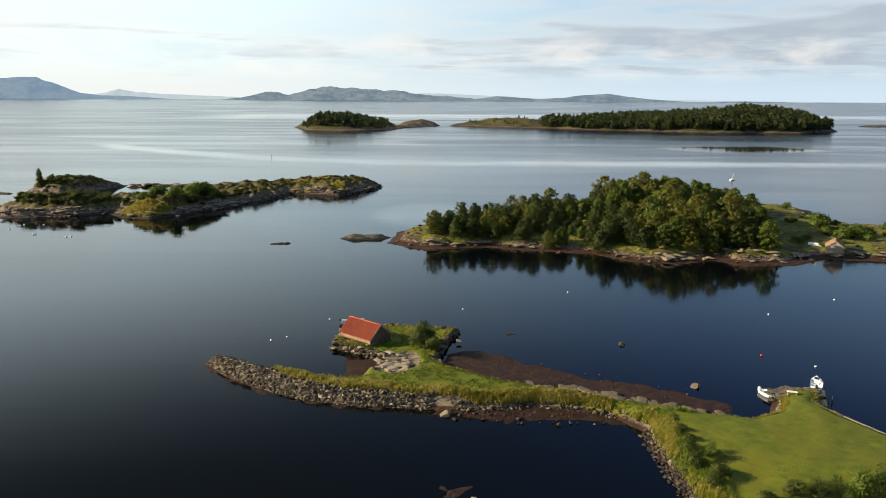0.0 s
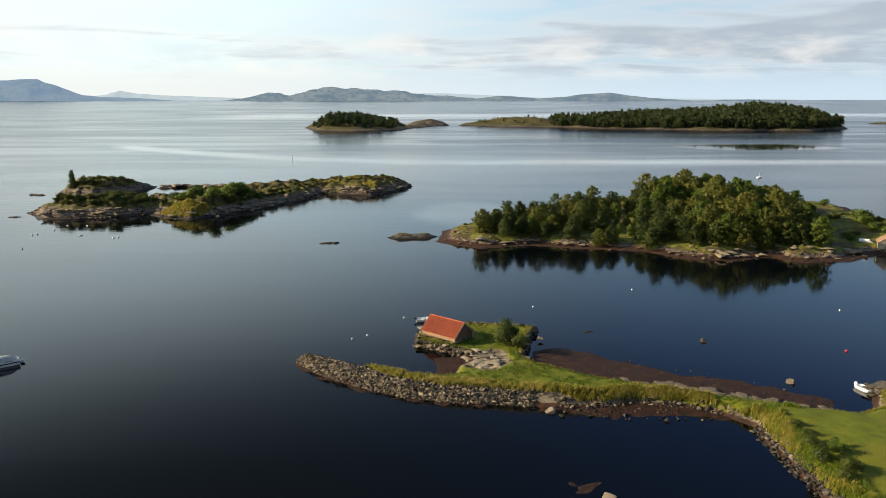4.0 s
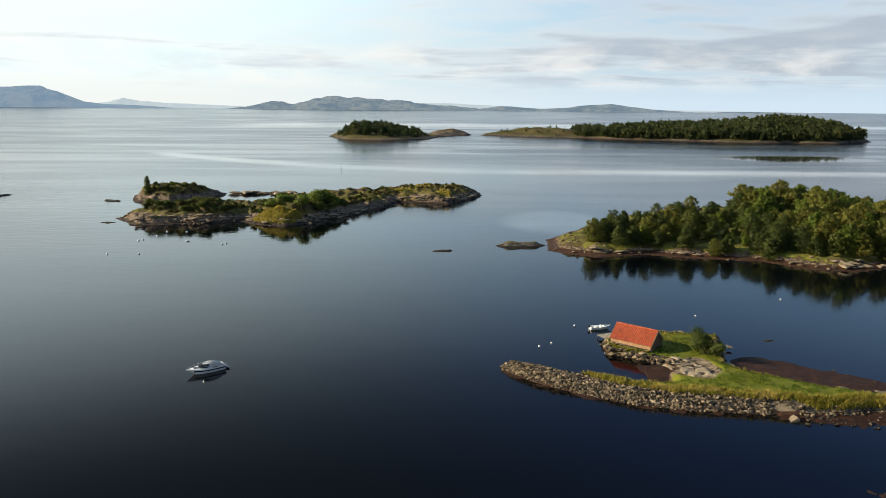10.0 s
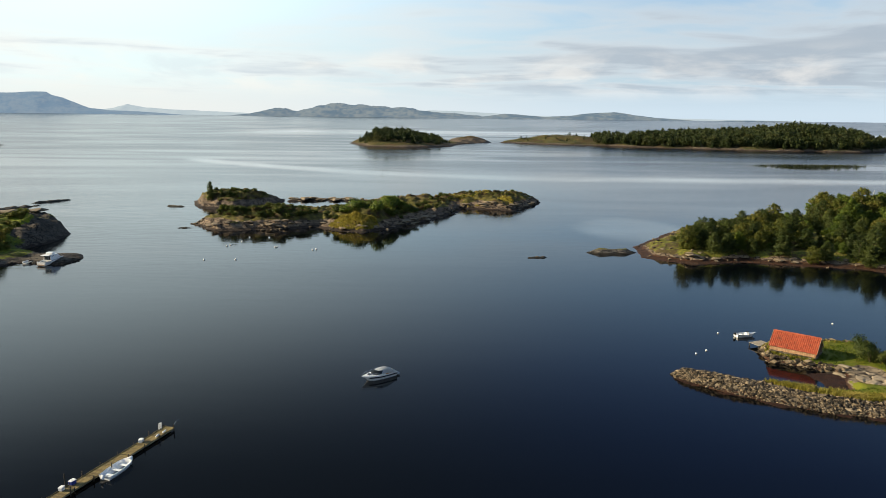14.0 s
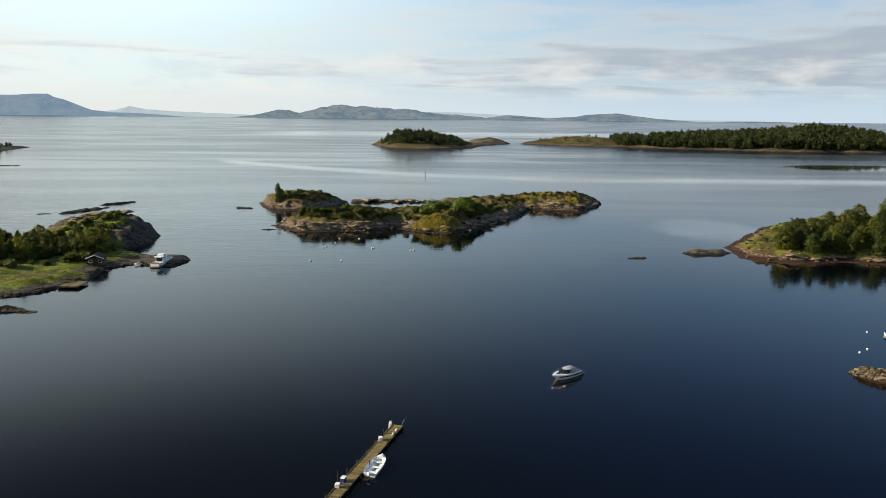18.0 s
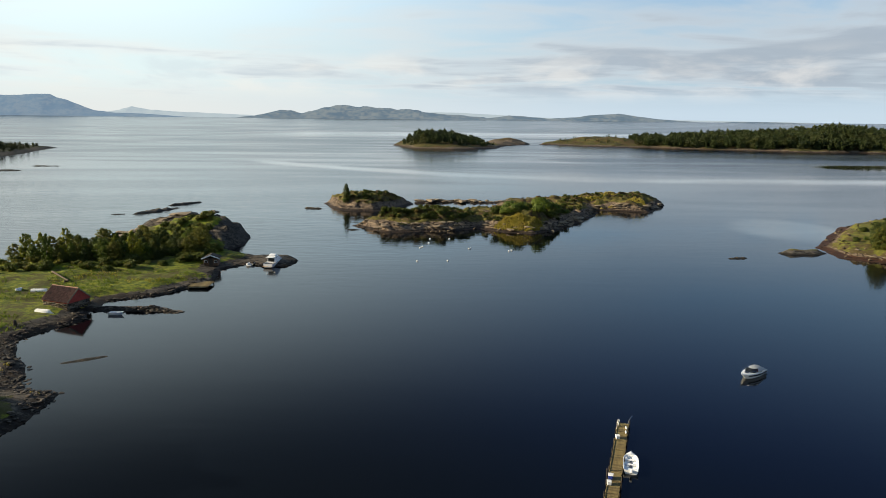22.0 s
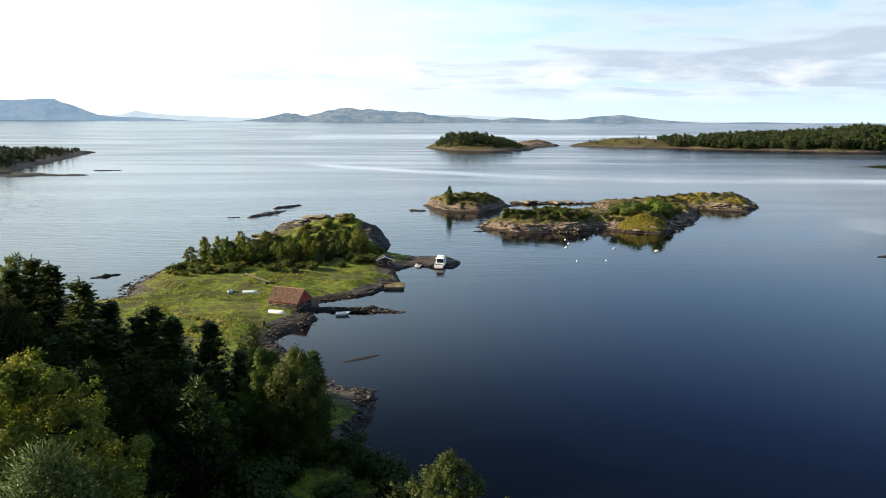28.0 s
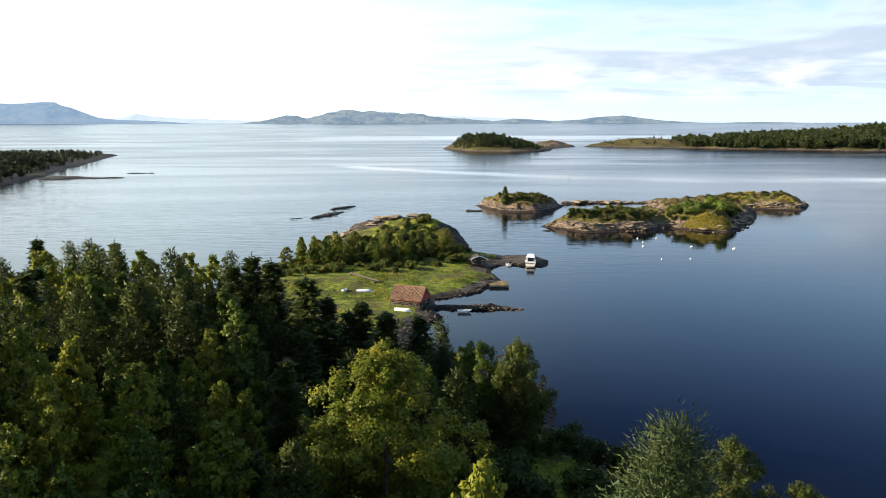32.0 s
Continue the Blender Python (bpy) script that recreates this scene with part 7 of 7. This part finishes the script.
BREAK_LINE = [(-28.6, 93.8), (-28.9, 92.2), (-25, 88), (-20, 84.2), (-14.5, 81), (-9, 79.2), (-2, 78.4), (5, 77.4), (10, 77.2), (14.5, 78), (20, 77.2), (23, 75.4)]
RUBBLE_LINE = BREAK_LINE[:7] + [(2, 77.9)]
lay_stones(spit, strew(RUBBLE_LINE, 260, (0.3, 2.6), (0.35, 0.7), 1, ground_d) + strew(BREAK_LINE[7:], 35, (0.2, 1.4), (0.4, 0.8), 21, ground_d), 2)
scatter("rubble", STONE_SET[1], strew(RUBBLE_LINE, 3300, (0.1, 2.7), (0.18, 0.45), 3, ground_d) + strew(BREAK_LINE[7:], 260, (0.1, 1.5), (0.2, 0.5), 22, ground_d)
        + strew([(-28, 93.6), (-24, 91.4), (-19, 88.4), (-13, 86.4)], 420, (-1.2, 1.2), (0.25, 0.5), 23, ground_d)
        + strew([(-19, 89.2), (-26, 93.4), (-28.4, 94.2)], 160, (0.0, 1.2), (0.3, 0.6), 5, ground_d) + strew([(-28, 92.8), (-24, 90.4), (-19, 87)], 300, (-1.6, 1.6), (0.25, 0.5), 6, ground_d)
        + strew([(-12.5, 103), (-12.8, 98.6), (-8, 96.1), (-4.8, 93.6)], 170, (-0.2, 0.9), (0.35, 0.8), 7, ground_d)
        + strew([(2.6, 91), (2.6, 93), (4.2, 100), (6.2, 105.8), (-4.7, 107.8), (-9.2, 106.4), (-12.4, 103)], 260, (-0.1, 0.7), (0.35, 0.8), 8, ground_d)
        + strew([(44, 80), (46, 83.4), (49.4, 83), (50.6, 80.5)], 90, (-0.5, 1.2), (0.3, 0.7), 9, ground_d),
        RUBBLE, "broken grey rubble stones facing the breakwater", "rubble")
scatter("shore_stones", STONE_SET[2], strew([(-153.5, 61), (-158, 67), (-159.5, 71), (-158, 76), (-159, 84.6), (-164, 85.5), (-168, 93.5), (-172, 98), (-175.5, 105), (-173, 111), (-170.5, 116), (-172, 121)], 700, (-0.8, 2.6), (0.2, 0.6), 11, ground_c)
        + strew([(-206, 164), (-212, 151), (-213, 140), (-210, 132), (-222, 121), (-250, 104)], 600, (-2.0, 1.5), (0.3, 1.0), 18, ground_c)
        + strew([(-172, 121), (-163.7, 120.4), (-156.3, 120.2), (-155.5, 121.8), (-162, 124.6)], 260, (0.0, 2.0), (0.3, 0.7), 12, ground_c)
        + strew([(-172, 127.5), (-164, 133), (-160.5, 139), (-159, 155), (-155, 160.6), (-146, 158.6), (-144, 165.6)], 420, (-0.4, 1.2), (0.2, 0.6), 13, ground_c),
        WEEDSTONE, "dark weedy boulders along the stony shore", "rubble")
LEDGE = stone_mesh(131, 0.22)
scatter("pale_ledges", LEDGE, strew([(52, 153.5), (58, 154), (66, 158), (72, 153.5), (80, 153)], 26, (-0.5, 3.5), (1.6, 3.6), 31, ground_b) + strew([(84, 155), (92, 158.5), (101, 158), (112, 154)], 22, (0, 4.5), (1.5, 3.5), 32, ground_b)
        + strew([(-8, 176), (1, 167.5), (13, 170), (26, 166)], 18, (0, 3), (1.0, 2.4), 33, ground_b) + strew([(-130, 210), (-108, 211.5), (-98, 217), (-90, 210.5), (-82, 207.5), (-73, 216), (-60, 237)], 60, (0, 3.0), (1.2, 3.0), 34, ground_a)
        + strew([(-118, 281), (-100, 283), (-86, 282), (-62, 286), (-45, 292)], 50, (-2, 2), (1.5, 4.0), 35, ground_a) + strew([(-52, 261), (-41, 260), (-33, 258), (-23, 272), (-22, 284)], 40, (0, 3.5), (1.2, 3.0), 36, ground_a)
        + strew([(-204, 204), (-199, 207), (-188, 214), (-176, 213)], 40, (-9, 0), (2.0, 4.5), 37, ground_c), STONES, "pale flat ledges of shore rock", "rock ledges")
scatter("cove_slabs", stone_mesh(133, 0.14), strew([(-4.4, 95.4), (-2.8, 91.5), (-2.6, 87.6)], 46, (-1.8, 1.8), (0.6, 1.7), 39, lambda x, y: ground_d(x, y) - 0.06), PALE_SLAB, "broken flat slabs of pale rock in the cove", "rock ledges")
scatter("grey_slabs", stone_mesh(132, 0.13), strew([(14, 85.6), (20, 83.2), (26, 80.6), (31, 78.4), (36.5, 75.8)], 80, (-0.6, 0.9), (0.5, 1.7), 38, lambda x, y: 0.14)
        + strew([(43.5, 80.5), (45, 82.6), (48, 82.6), (50, 81)], 40, (-1.0, 1.0), (0.5, 1.2), 40, lambda x, y: 0.6), STONES, "weathered grey slabs of rock along the mud", "rock ledges")
loop_a = ISLE_A + ISLE_A[:1]
loop_b = ISLE_B + ISLE_B[:1]
scatter("islet_boulders", STONE_SET[3], strew(loop_a, 420, (-0.4, 3.5), (0.4, 1.3), 14, ground_a) + strew(loop_b, 420, (0.0, 7.0), (0.3, 1.1), 15, ground_b), RUBBLE, "weathered boulders along the island shores", "rubble")
scatter("lawn_shore_stones", STONE_SET[5], strew([(25.4, 72.6), (25, 69), (25.4, 63), (25.5, 57)], 560, (-0.4, 1.4), (0.2, 0.55), 4, ground_d), WEEDSTONE, "dark stones along the foot of the lawn", "rubble")
scatter("flat_stones", STONE_SET[4], strew([(4, 76.5), (12, 75.5), (22, 74.5)], 50, (-1, 2), (0.25, 0.5), 16, lambda x, y: 0.05) + strew([(5, 97), (13, 93), (27, 86), (37, 80)], 40, (-3, 2), (0.15, 0.35), 17, lambda x, y: 0.0),
        WEEDSTONE, "loose stones on the tidal mud", "rubble")
for x, y, s in ((35.6, 84.8, 1.25), (30.1, 100.4, 1.05), (3.7, 76.6, 1.25), (6.2, 58.5, 1.3), (33.2, 75.6, 0.9), (34.4, 75.2, 0.8), (35.3, 74.9, 0.7), (2.8, 92.4, 1.0), (5.9, 100.6, 0.9)):
    b = new("boulder", stone_mesh(int(abs(x) * 10)))
    b.matrix_basis = Matrix.LocRotScale((x, y, 0.10 * s if s > 1 else 0.5), Euler((0.2, 0.1, x)), (s, s * 0.85, s))
    tagged(b, "pale rounded boulder standing by the water", "boulder", "shore boulders")
